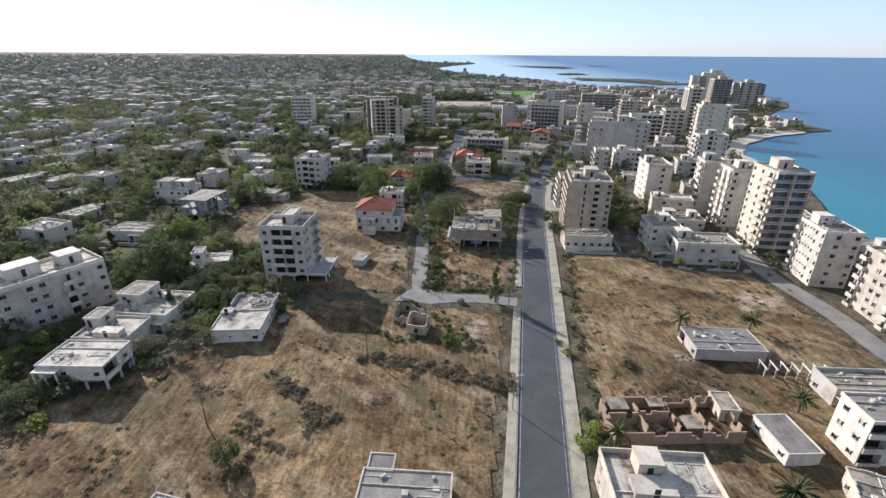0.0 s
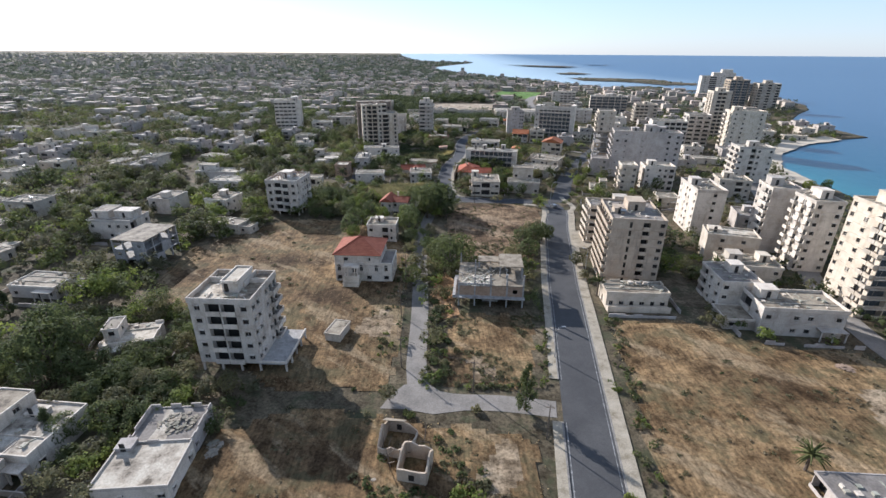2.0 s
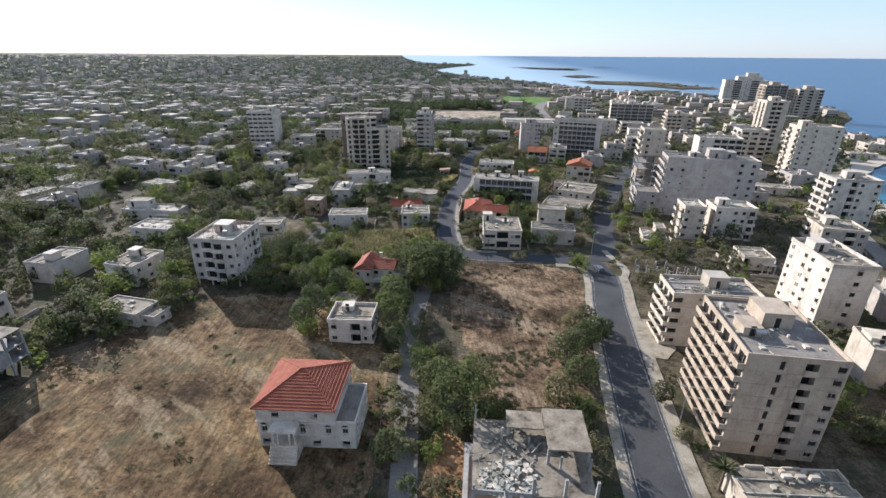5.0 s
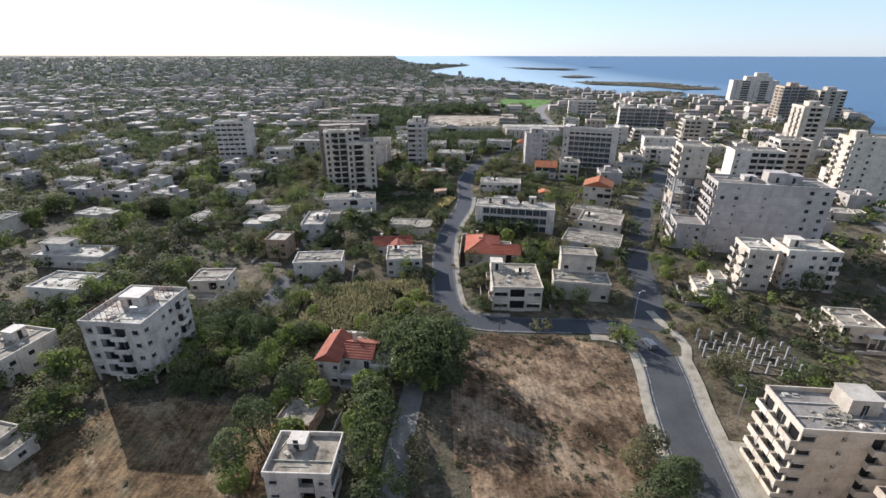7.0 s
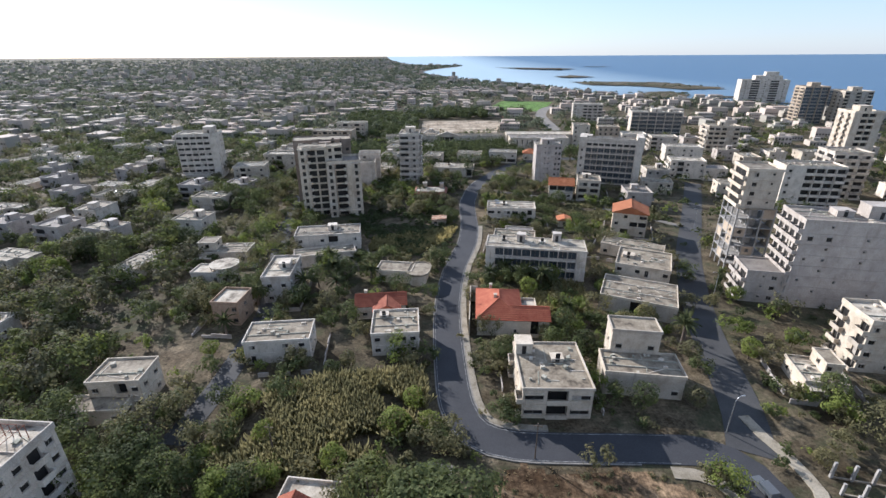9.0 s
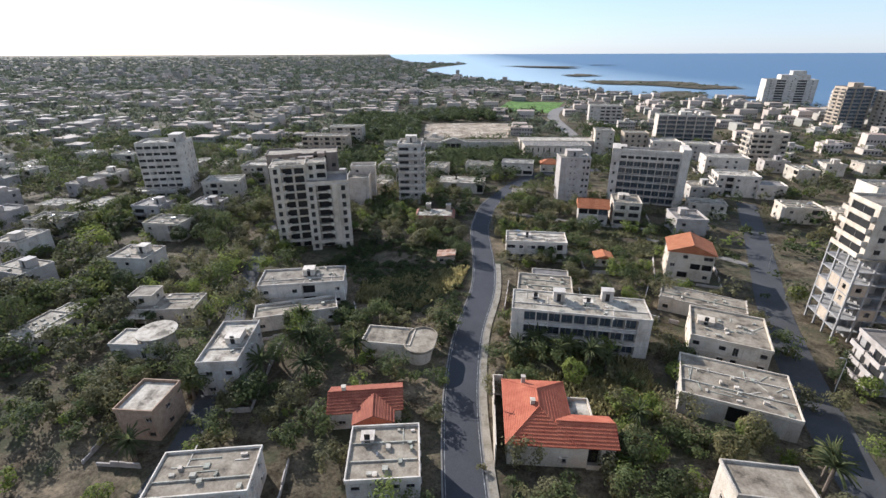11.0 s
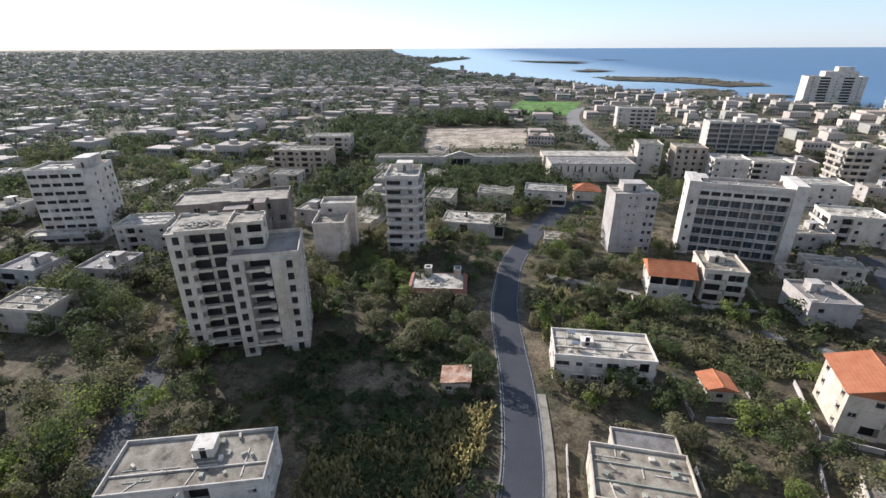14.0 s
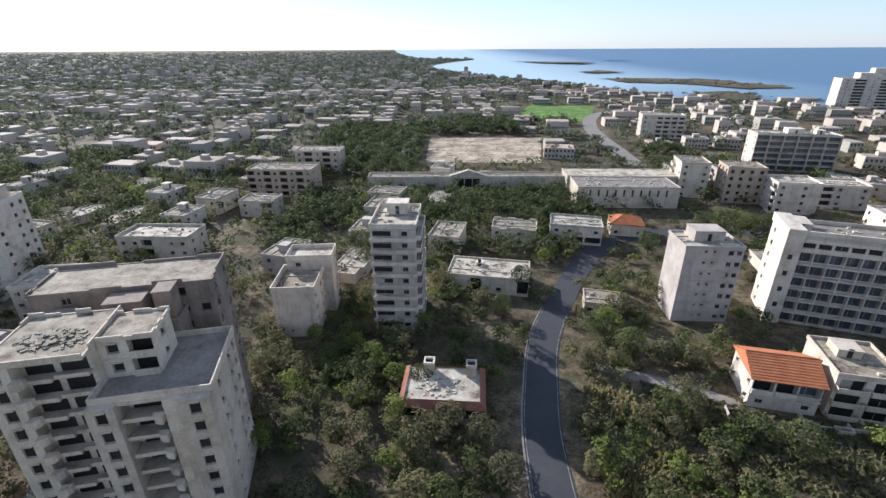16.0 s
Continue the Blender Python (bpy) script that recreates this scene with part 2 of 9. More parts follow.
def leaf_material(name, low, high, vary=0.35):
    m = bpy.data.materials.new(name)
    m.use_nodes = True
    nt = m.node_tree
    bsdf = nt.nodes["Principled BSDF"]
    geo = nt.nodes.new("ShaderNodeNewGeometry")
    col = ramp(nt, geo.outputs["Random Per Island"], [(0.0, low), (1.0, high)])
    patch = ramp(nt, noise_of(nt, geo.outputs["Position"], 0.12, 4.0, 0.6), [(0.3, (1 - vary, 1 - vary * 0.9, 1 - vary)), (0.7, (1 + vary, 1 + vary * 0.8, 1 + vary * 0.3))])
    col = mixed(nt, col, patch, 1.0, "MULTIPLY")
    info = nt.nodes.new("ShaderNodeObjectInfo")
    col = mixed(nt, col, ramp(nt, info.outputs["Random"], [(0.0, (0.78, 0.80, 0.80)), (0.6, (1.0, 1.0, 0.96)), (1.0, (1.2, 1.14, 0.95))]), 1.0, "MULTIPLY")
    nt.links.new(col, bsdf.inputs["Base Color"])
    bsdf.inputs["Roughness"].default_value = 0.75
    bsdf.inputs["Specular IOR Level"].default_value = 0.15
    bsdf.inputs["Transmission Weight"].default_value = 0.0
    tr = nt.nodes.new("ShaderNodeBsdfTranslucent")
    nt.links.new(col, tr.inputs["Color"])
    mix = nt.nodes.new("ShaderNodeMixShader")
    mix.inputs[0].default_value = 0.48
    nt.links.new(bsdf.outputs["BSDF"], mix.inputs[1])
    nt.links.new(tr.outputs["BSDF"], mix.inputs[2])
    nt.links.new(mix.outputs["Shader"], nt.nodes["Material Output"].inputs["Surface"])
    return m


M_LEAF = leaf_material("broad_leaves", (0.07, 0.088, 0.04), (0.12, 0.138, 0.062))
M_OLIVE = leaf_material("olive_leaves", (0.11, 0.108, 0.064), (0.175, 0.165, 0.10))
M_BRIGHT = leaf_material("fresh_leaves", (0.13, 0.165, 0.04), (0.20, 0.23, 0.07))
M_PINE = leaf_material("pine_needles", (0.055, 0.07, 0.036), (0.09, 0.108, 0.052))
M_PALM = leaf_material("palm_fronds", (0.06, 0.075, 0.035), (0.13, 0.14, 0.07))
M_REED = leaf_material("dry_reeds", (0.17, 0.155, 0.08), (0.31, 0.275, 0.155))
# paler and greyer than the near leaves: haze put into the colour
M_HAZEDLEAF = leaf_material("distant_woods", (0.095, 0.112, 0.088), (0.145, 0.16, 0.128))
M_BRUSH = leaf_material("dry_brush", (0.16, 0.128, 0.088), (0.27, 0.225, 0.16))
M_FLOWER = leaf_material("red_blossom", (0.25, 0.01, 0.03), (0.45, 0.03, 0.08))


def tile_material(name, a, b):
    m = surface(name, [(0.3, a), (0.7, b)], 0.5, fine=7.0, bump=0.2, vary=0.15)
    nt = m.node_tree
    pos = nt.nodes.new("ShaderNodeTexCoord").outputs["Object"]
    wave = nt.nodes.new("ShaderNodeTexWave")
    wave.inputs["Scale"].default_value, wave.inputs["Distortion"].default_value = 1.1, 0.6
    nt.links.new(pos, wave.inputs["Vector"])
    bump = nt.nodes.new("ShaderNodeBump")
    bump.inputs["Strength"].default_value, bump.inputs["Distance"].default_value = 0.5, 0.08
    nt.links.new(wave.outputs["Fac"], bump.inputs["Height"])
    nt.links.new(bump.outputs["Normal"], nt.nodes["Principled BSDF"].inputs["Normal"])
    return m


M_TILE = tile_material("red_clay_tiles", (0.22, 0.06, 0.035), (0.33, 0.115, 0.065))
M_TILERED = tile_material("bright_red_clay_tiles", (0.30, 0.075, 0.04), (0.43, 0.14, 0.075))
M_TILEORANGE = tile_material("orange_clay_tiles", (0.36, 0.12, 0.05), (0.50, 0.20, 0.09))


def water_material():
    m = bpy.data.materials.new("sea_water")
    m.use_nodes = True
    nt = m.node_tree
    bsdf = nt.nodes["Principled BSDF"]
    pos = nt.nodes.new("ShaderNodeNewGeometry").outputs["Position"]
    split = nt.nodes.new("ShaderNodeSeparateXYZ")
    nt.links.new(pos, split.inputs[0])
    depth = nt.nodes.new("ShaderNodeMapRange")
    depth.inputs["From Min"].default_value, depth.inputs["From Max"].default_value = 300.0, 900.0
    depth.clamp = False
    off = nt.nodes.new("ShaderNodeMath")           # it deepens outward from the bay, and along the coast beyond it
    off.operation = "MULTIPLY_ADD"
    off.inputs[1].default_value = 0.55
    nt.links.new(split.outputs["Y"], off.inputs[0])
    nt.links.new(split.outputs["X"], off.inputs[2])
    nt.links.new(off.outputs[0], depth.inputs["Value"])
    wob = nt.nodes.new("ShaderNodeMath")
    wob.operation = "MULTIPLY_ADD"
    wob.inputs[1].default_value, wob.inputs[2].default_value = 0.5, -0.25
    nt.links.new(noise_of(nt, pos, 0.012, 4.0, 0.6), wob.inputs[0])
    add = nt.nodes.new("ShaderNodeMath")
    add.operation = "ADD"
    nt.links.new(depth.outputs[0], add.inputs[0])
    nt.links.new(wob.outputs[0], add.inputs[1])
    col = ramp(nt, add.outputs[0], [(0.0, (0.022, 0.14, 0.175)), (0.22, (0.010, 0.085, 0.14)), (0.5, (0.018, 0.078, 0.145)), (1.0, (0.028, 0.088, 0.165))])
    lag = nt.nodes.new("ShaderNodeMapRange")         # pale sandy lagoon behind the far spit, with the sky's glare in its colour
    lag.inputs["From Min"].default_value, lag.inputs["From Max"].default_value = 700.0, 250.0
    nt.links.new(split.outputs["X"], lag.inputs["Value"])
    back = nt.nodes.new("ShaderNodeMapRange")
    back.inputs["From Min"].default_value, back.inputs["From Max"].default_value = 850.0, 1250.0
    nt.links.new(split.outputs["Y"], back.inputs["Value"])
    both = nt.nodes.new("ShaderNodeMath")
    both.operation = "MULTIPLY"
    nt.links.new(lag.outputs[0], both.inputs[0])
    nt.links.new(back.outputs[0], both.inputs[1])
    col = mixed(nt, col, (0.36, 0.45, 0.48), both.outputs[0])
    nt.links.new(col, bsdf.inputs["Base Color"])
    bsdf.inputs["Roughness"].default_value = 0.35
    bsdf.inputs["IOR"].default_value = 1.33
    bsdf.inputs["Specular IOR Level"].default_value = 0.5
    b = nt.nodes.new("ShaderNodeBump")
    b.inputs["Strength"].default_value, b.inputs["Distance"].default_value = 0.5, 0.4
    nt.links.new(noise_of(nt, pos, 0.25, 5.0, 0.6, (1.0, 0.5, 1.0)), b.inputs["Height"])
    nt.links.new(b.outputs["Normal"], bsdf.inputs["Normal"])
    return m


M_WATER = water_material()


# ---------------------------------------------------------------- mesh tools
class Shape:
    """Corners, faces and the material slot of each face."""

    def __init__(self):
        self.v, self.f, self.m = [], [], []

    def poly(self, pts, slot=0):
        n = len(self.v)
        self.v.extend(tuple(p) for p in pts)
        self.f.append(tuple(range(n, n + len(pts))))
        self.m.append(slot)

    def box(self, x0, y0, z0, x1, y1, z1, slot=0, turn=0.0, about=(0, 0)):
        c, s = math.cos(turn), math.sin(turn)
        pts = []
        for z in (z0, z1):
            for x, y in ((x0, y0), (x1, y0), (x1, y1), (x0, y1)):
                dx, dy = x - about[0], y - about[1]
                pts.append((about[0] + dx * c - dy * s, about[1] + dx * s + dy * c, z))
        n = len(self.v)
        self.v.extend(pts)
        for q in ((3, 2, 1, 0), (4, 5, 6, 7), (0, 1, 5, 4), (1, 2, 6, 5), (2, 3, 7, 6), (3, 0, 4, 7)):
            self.f.append(tuple(n + i for i in q))
            self.m.append(slot)

    def tube(self, p0, p1, r0, r1, sides=6, slot=0, caps=True):
        p0, p1 = Vector(p0), Vector(p1)
        ax = (p1 - p0).normalized()
        u = ax.orthogonal().normalized()
        w = ax.cross(u)
        n = len(self.v)
        for p, r in ((p0, r0), (p1, r1)):
            for i in range(sides):
                a = 2 * math.pi * i / sides
                self.v.append(tuple(p + (u * math.cos(a) + w * math.sin(a)) * r))
        for i in range(sides):
            j = (i + 1) % sides
            self.f.append((n + i, n + j, n + sides + j, n + sides + i))
            self.m.append(slot)
        if caps:
            self.f.append(tuple(n + sides + i for i in range(sides)))
            self.m.append(slot)
            self.f.append(tuple(n + sides - 1 - i for i in range(sides)))
            self.m.append(slot)

    def welded(self):
        """Joins corners that meet, so that a wall is one connected shell."""
        seen, index, keep = {}, [], []
        for p in self.v:
            k = (round(p[0], 3), round(p[1], 3), round(p[2], 3))
            if k not in seen:
                seen[k] = len(keep)
                keep.append(p)
            index.append(seen[k])
        self.v, self.f = keep, [tuple(index[i] for i in f) for f in self.f]
        return self

    def mesh(self, name, *mats, smooth=False):
        me = bpy.data.meshes.new(name)
        me.from_pydata(self.v, [], self.f)
        for m in mats:
            me.materials.append(m)
        if len(mats) > 1:
            me.polygons.foreach_set("material_index", self.m)
        if smooth:
            me.polygons.foreach_set("use_smooth", [True] * len(me.polygons))
        me.update()
        return me


def part(name, shape, material, parent=None, label="", at=None):
    """Links a shape, or a mesh that is shared, as one object under its thing."""
    me = shape if isinstance(shape, bpy.types.Mesh) else shape.mesh(name, *(material if isinstance(material, tuple) else (material,)))
    ob = new(name, me)
    if parent:
        ob.parent = parent
    if at is not None:
        ob.matrix_basis = at
    if label:
        ob["label"] = label
    return ob


def structure(name, shape, material, label="", category="ground"):
    return tagged(part(name, shape, material), label, category, kind="structure")


# ---------------------------------------------------------------- land and sea
COAST = [(-300, 150), (60, 148), (110, 152), (155, 162), (200, 175), (240, 196), (275, 205), (300, 200), (330, 208), (365, 232), (405, 275), (425, 320),
         (440, 366), (500, 370), (547, 372), (590, 410), (650, 470), (724, 520), (800, 490), (863, 441), (963, 313), (1150, 262), (1386, 150), (1800, 5), (2000, -30),
         (2300, 60), (2600, 190), (2750, -60), (3200, -160), (4200, -300), (5600, -430)]


def coast_x(y):
    return float(np.interp(y, [c[0] for c in COAST], [c[1] for c in COAST])) + 3.0 * noise.noise((y * 0.03, 1.7, 0))


def rise(y):
    """The far country and the curve of the sea lift slowly towards the horizon."""
    t = min(max((y - 1500) / 3900, 0), 1)
    return 40.6 * t


ROWS_Y = [-300, -100, 0] + list(range(20, 700, 12)) + list(range(700, 1500, 40)) + list(range(1500, 5700, 150))
land = Shape()
prev = None
for y in ROWS_Y:
    cx = coast_x(y)
    far = max(700, y * 1.35 + 300)
    xs = [cx - (far + cx) * (i / 24) ** 1.7 for i in range(25)]
    row = [(cx + 6, y, rise(y) - 2.0), (cx + 1.5, y, rise(y) - 0.7)] + [(x, y, rise(y)) for x in xs]
    if prev:
        for i in range(len(row) - 1):
            land.poly((prev[i], row[i], row[i + 1], prev[i + 1]))
    prev = row
structure("ground", land, M_EARTH, "scrubby brown earth with dry weeds and drifts of green", "ground")

sea = Shape()
prev = None
for y in ROWS_Y:
    row = [(x, y, rise(y) - 0.8) for x in (-900, -200, 150, 260, 420, 700, 1200, 2500, max(4000, y * 1.5))]
    if prev:
        for i in range(len(row) - 1):
            sea.poly((prev[i], prev[i + 1], row[i + 1], row[i]))
    prev = row
structure("water", sea, M_WATER, "calm blue sea, turquoise over the shallows", "sea")


def outline(pts, step=3.0, wobble=1.0, seed=0):
    """A closed outline with uneven edges, from a few corners."""
    out = []
    for i, p in enumerate(pts):
        a, b = Vector(p), Vector(pts[(i + 1) % len(pts)])
        n = max(1, int((b - a).length / step))
        for k in range(n):
            q = a.lerp(b, k / n)
            d = noise.noise_vector((q.x * 0.13 + seed, q.y * 0.13, seed * 3.1))
            out.append((q.x + d.x * wobble, q.y + d.y * wobble))
    return out


def sheet(name, pts, z, material, label, category="ground", wobble=1.5, step=3.0, kind="structure"):
    bm = bmesh.new()
    vs = [bm.verts.new((x, y, z)) for x, y in outline(pts, step, wobble, len(pts) + z * 10)]
    bm.faces.new(vs)
    bmesh.ops.triangulate(bm, faces=bm.faces[:])
    for f in bm.faces:
        if f.normal.z < 0:
            f.normal_flip()
    me = bpy.data.meshes.new(name)
    bm.to_mesh(me)
    bm.free()
    me.materials.append(material)
    return tagged(new(name, me), label, category, kind=kind)


FIELDS = {
    "road_side": [(-80, 36), (8, 36), (11, 66), (17, 107), (-2, 111), (-14, 113), (-30, 116), (-44, 108), (-62, 86), (-80, 72)],
    "villa": [(-40, 120), (-12, 118), (-11, 150), (-12, 188), (-20, 214), (-48, 226), (-66, 226), (-78, 208), (-90, 196), (-90, 174), (-84, 158), (-62, 146)],
    "corner": [(-3, 121), (18, 119), (24, 150), (4, 152), (-2, 140)],
    "shore": [(28, 44), (30, 66), (35, 104), (42, 147), (62, 148), (78, 136), (98, 134), (101, 110), (100, 84), (84, 44)],
    "bend": [(6, 192), (32, 193), (40, 222), (44, 240), (36, 247), (8, 249), (2, 236), (0, 214)],
    "mid": [(0, 195), (-1, 178), (14, 178), (30, 178), (33, 196), (18, 200)],
}


def rough_field(pts, z, material, label, heave, cell=1.3, seed=0, field=None):
    """A plot of uneven ground: low hummocks and old plough ridges that die out at its edge. field: the plot on which a patch lies."""
    pts, rim = [Vector(q) for q in pts], [Vector(q) for q in field or pts]

    def edge(q):
        best = 1e9
        for i, b in enumerate(rim):
            a = rim[i - 1]
            k = max(0.0, min(1.0, (q - a).dot(b - a) / (b - a).length_squared))
            best = min(best, (a + (b - a) * k - q).length)
        return best

    def within(q):
        hit = False
        for i, b in enumerate(pts):
            a = pts[i - 1]
            if (a.y > q.y) != (b.y > q.y) and q.x < (b.x - a.x) * (q.y - a.y) / (b.y - a.y) + a.x:
                hit = not hit
        return hit

    s, index = Shape(), {}
    x0, y0 = (cell * math.floor((min(q[k] for q in pts) - 2) / cell) for k in (0, 1))
    nx, ny = int((max(q.x for q in pts) + 2 - x0) / cell) + 1, int((max(q.y for q in pts) + 2 - y0) / cell) + 1
    for i in range(nx):
        for j in range(ny):
            q = Vector((x0 + i * cell, y0 + j * cell))
            d = noise.noise_vector((q.x * 0.2 + seed, q.y * 0.2, 4.0)) * 2.0
            if within(Vector((q.x + d.x, q.y + d.y))):
                f = min(1.0, edge(q) / 5.0)
                h = 0.5 + 0.5 * noise.noise((q.x * 0.09 + seed, q.y * 0.09, 1.0))
                ridge = 1 - abs(noise.noise(((q.x + q.y * 0.5) * 0.22, (q.y - q.x * 0.5) * 0.05, 7.0 + seed)))
                lump = 0.5 + 0.5 * noise.noise((q.x * 0.5, q.y * 0.5, seed + 3.0))
                index[i, j] = len(s.v)
                s.v.append((q.x, q.y, z + heave * f * (0.45 * h + 0.4 * ridge ** 3 + 0.3 * lump)))
    for i, j in index:
        k = [(i, j), (i + 1, j), (i + 1, j + 1), (i, j + 1)]
        if all(c in index for c in k):
            s.f.append(tuple(index[c] for c in k))
            s.m.append(0)
    me = s.mesh("ground", material, smooth=True)
    return tagged(new("ground", me), label, "ground", kind="structure")


rough_field(FIELDS["road_side"], 0.03, M_STRAW, "dry straw-coloured waste plot with trampled tracks", 0.75, seed=9)
rough_field(FIELDS["villa"], 0.034, M_STRAW, "dry mown field round the red-roofed villa", 0.4, seed=5)
rough_field(FIELDS["corner"], 0.038, M_STRAW, "dry grass plot between the lane and the road", 0.3, seed=6)
rough_field(FIELDS["shore"], 0.042, M_STRAW, "broad dry plot between the road and the shore blocks", 0.45, seed=5)
rough_field(FIELDS["bend"], 0.046, M_BROWNFIELD, "brown fallow plot inside the road bend", 0.4, seed=4)
rough_field(FIELDS["mid"], 0.05, M_BROWNFIELD, "brown weedy plot among trees", 0.4, seed=3)
rough_field([(-24, 139), (-15, 137), (-12.5, 145), (-15, 153), (-23, 149)], 0.06, M_WORN, "bare patch of pale trampled earth", 0.4, seed=5, field=FIELDS["villa"])
rough_field([(2, 96), (9, 93), (14, 98), (10, 107), (5, 103)], 0.056, M_WORN, "pale patch of broken ground", 0.75, seed=9, field=FIELDS["road_side"])
rough_field([(80, 110), (98, 106), (99, 118), (86, 120)], 0.068, M_WORN, "bare sandy earth beside the shore street", 0.45, seed=5, field=FIELDS["shore"])
sheet("ground", [(-4, 146), (3, 150), (3, 168), (0, 176), (-4, 170)], 0.056, M_REDEARTH, "rusty strip of dead weeds beside the lane")
sheet("pitch", [(-9, 612), (-8, 692), (77, 690), (58, 608)], 0.060, M_BARE, "bare sandy sports ground", "pitch")
sheet("pitch", [(66, 780), (108, 905), (180, 885), (135, 770)], 0.064, M_TURF, "watered green football pitch", "pitch")
sheet("beach", [(196, 285), (186, 320), (208, 365), (245, 405), (290, 430), (330, 442), (330, 424), (288, 405), (240, 366), (212, 325), (206, 290)], 0.03, M_SAND, "pale sandy beach round the bay", "beach", 1.5, 6)
for pts in ([(350, 1357), (422, 1389), (565, 1336), (573, 1221), (587, 1166), (580, 1118), (498, 1102), (460, 1203), (354, 1271)],
            [(335, 993), (384, 1041), (440, 1065), (442, 1002), (428, 964), (373, 939), (317, 942)],
            [(370, 1639), (454, 1690), (476, 1600), (399, 1560)], [(445, 955), (468, 961), (496, 945), (480, 925), (441, 934)],
            [(302, 2330), (546, 2188), (587, 2133), (506, 2053), (371, 2162)], [(700, 2400), (800, 2380), (810, 2330), (700, 2350)]):
    sheet("islet", pts, 0.6 if pts[0][1] < 1500 else rise(pts[0][1]) + 1.2, M_EARTH, "low scrubby islet in the shallow lagoon", "islet", 22.0, 9)


# ---------------------------------------------------------------- roads
def smooth_line(pts, step=3.0):
    """Points along a curve that runs through pts."""
    out = []
    n = len(pts)
    for i in range(n - 1):
        p0, p1, p2, p3 = (Vector(pts[max(0, min(n - 1, k))]) for k in (i - 1, i, i + 1, i + 2))
        steps = max(1, int((p2 - p1).length / step))
        for k in range(steps):
            t = k / steps
            out.append(0.5 * (2 * p1 + (p2 - p0) * t + (2 * p0 - 5 * p1 + 4 * p2 - p3) * t * t + (3 * p1 - p0 - 3 * p2 + p3) * t ** 3))
    out.append(Vector(pts[-1]))
    return out


def side_line(line, off):
    out = []
    for i, p in enumerate(line):
        d = (line[min(i + 1, len(line) - 1)] - line[max(i - 1, 0)]).normalized()
        out.append(p + Vector((d.y, -d.x)) * off)
    return out


def ribbon(line, o0, o1, z, depth=0.0):
    """A strip along a line, from o0 to o1 metres right of it, z high, with its sides drawn down by depth."""
    s = Shape()
    a, b = side_line(line, o0), side_line(line, o1)
    for i in range(len(line) - 1):
        s.poly(((*a[i], z), (*b[i], z), (*b[i + 1], z), (*a[i + 1], z)))
        if depth:
            s.poly(((*a[i + 1], z), (*a[i + 1], z - depth), (*a[i], z - depth), (*a[i], z)))
            s.poly(((*b[i], z), (*b[i], z - depth), (*b[i + 1], z - depth), (*b[i + 1], z)))
    return s


MAIN = smooth_line([(6.5, 0), (11, 25), (15.9, 52), (20.0, 75.7), (25.9, 110), (33.3, 153), (36.2, 170.4), (45.3, 216.5), (48.8, 230), (50.6, 239)])
BEND = smooth_line([(50.6, 239), (50.2, 246), (45.5, 250.6), (36, 251.8), (22, 252.6), (11.5, 253.6), (5, 256.6), (1.8, 264), (1.0, 280), (1.3, 300),
                    (2.9, 316), (5.6, 331), (10.8, 350), (13.4, 369), (14.2, 385), (15.2, 400), (17.4, 412), (22, 430), (32, 451), (42, 469), (52, 482), (66, 492), (90, 497), (130, 492)])
EASTST = smooth_line([(53, 250), (58.5, 262), (66.5, 288), (76, 312), (88, 337), (101, 360), (118, 390), (140, 430)])
LANE = smooth_line([(21, 114.2), (10, 116.0), (0, 116.6), (-5.5, 119.5), (-7.2, 127), (-7.3, 150), (-8.4, 187), (-9.0, 205), (-6.5, 228), (-2.0, 250)])
WESTST = smooth_line([(-51, 256), (-49, 270), (-48.4, 284), (-48.5, 302), (-53, 326), (-58, 348), (-62, 371), (-64.5, 392), (-66.5, 412), (-70, 440)])
SHORE = smooth_line([(112, 60), (105, 86), (106, 107), (104.5, 135), (112, 165), (130, 200), (150, 245), (170, 290), (185, 330)])
FARRD = smooth_line([(112, 600), (116, 640), (122, 700), (130, 745), (152, 805), (190, 845), (250, 870), (330, 875)])
PATHWAY = smooth_line([(30, 420), (38, 416), (50, 410), (60, 401), (72, 391), (86, 380), (100, 364)])
structure("road", ribbon(MAIN, -4.4, 4.4, 0.092), M_ASPHALT, "long straight two-lane asphalt road", "road")
structure("road", ribbon(BEND, -3.5, 3.5, 0.088), M_SHADEROAD, "winding asphalt road through the houses", "road")
structure("road", ribbon(EASTST, -4.0, 4.0, 0.084), M_ASPHALT, "cracked dusty side street", "road")
structure("road", ribbon(LANE, -2.3, 2.3, 0.080), M_OLDROAD, "narrow pale lane of worn asphalt", "road")
structure("road", ribbon(WESTST, -2.6, 2.6, 0.080), M_ASPHALT, "overgrown back street", "road")
structure("road", ribbon(SHORE, -3.2, 3.2, 0.080), M_OLDROAD, "dusty street behind the shore blocks", "road")
structure("road", ribbon(FARRD, -6.0, 6.0, 0.080), M_OLDROAD, "far curving road beside the pitches", "road")
structure("road", ribbon(PATHWAY, -1.6, 1.6, 0.084), M_OLDROAD, "narrow overgrown path", "path")


def between(line, y0, y1):
    return [p for p in line if y0 <= p.y <= y1]


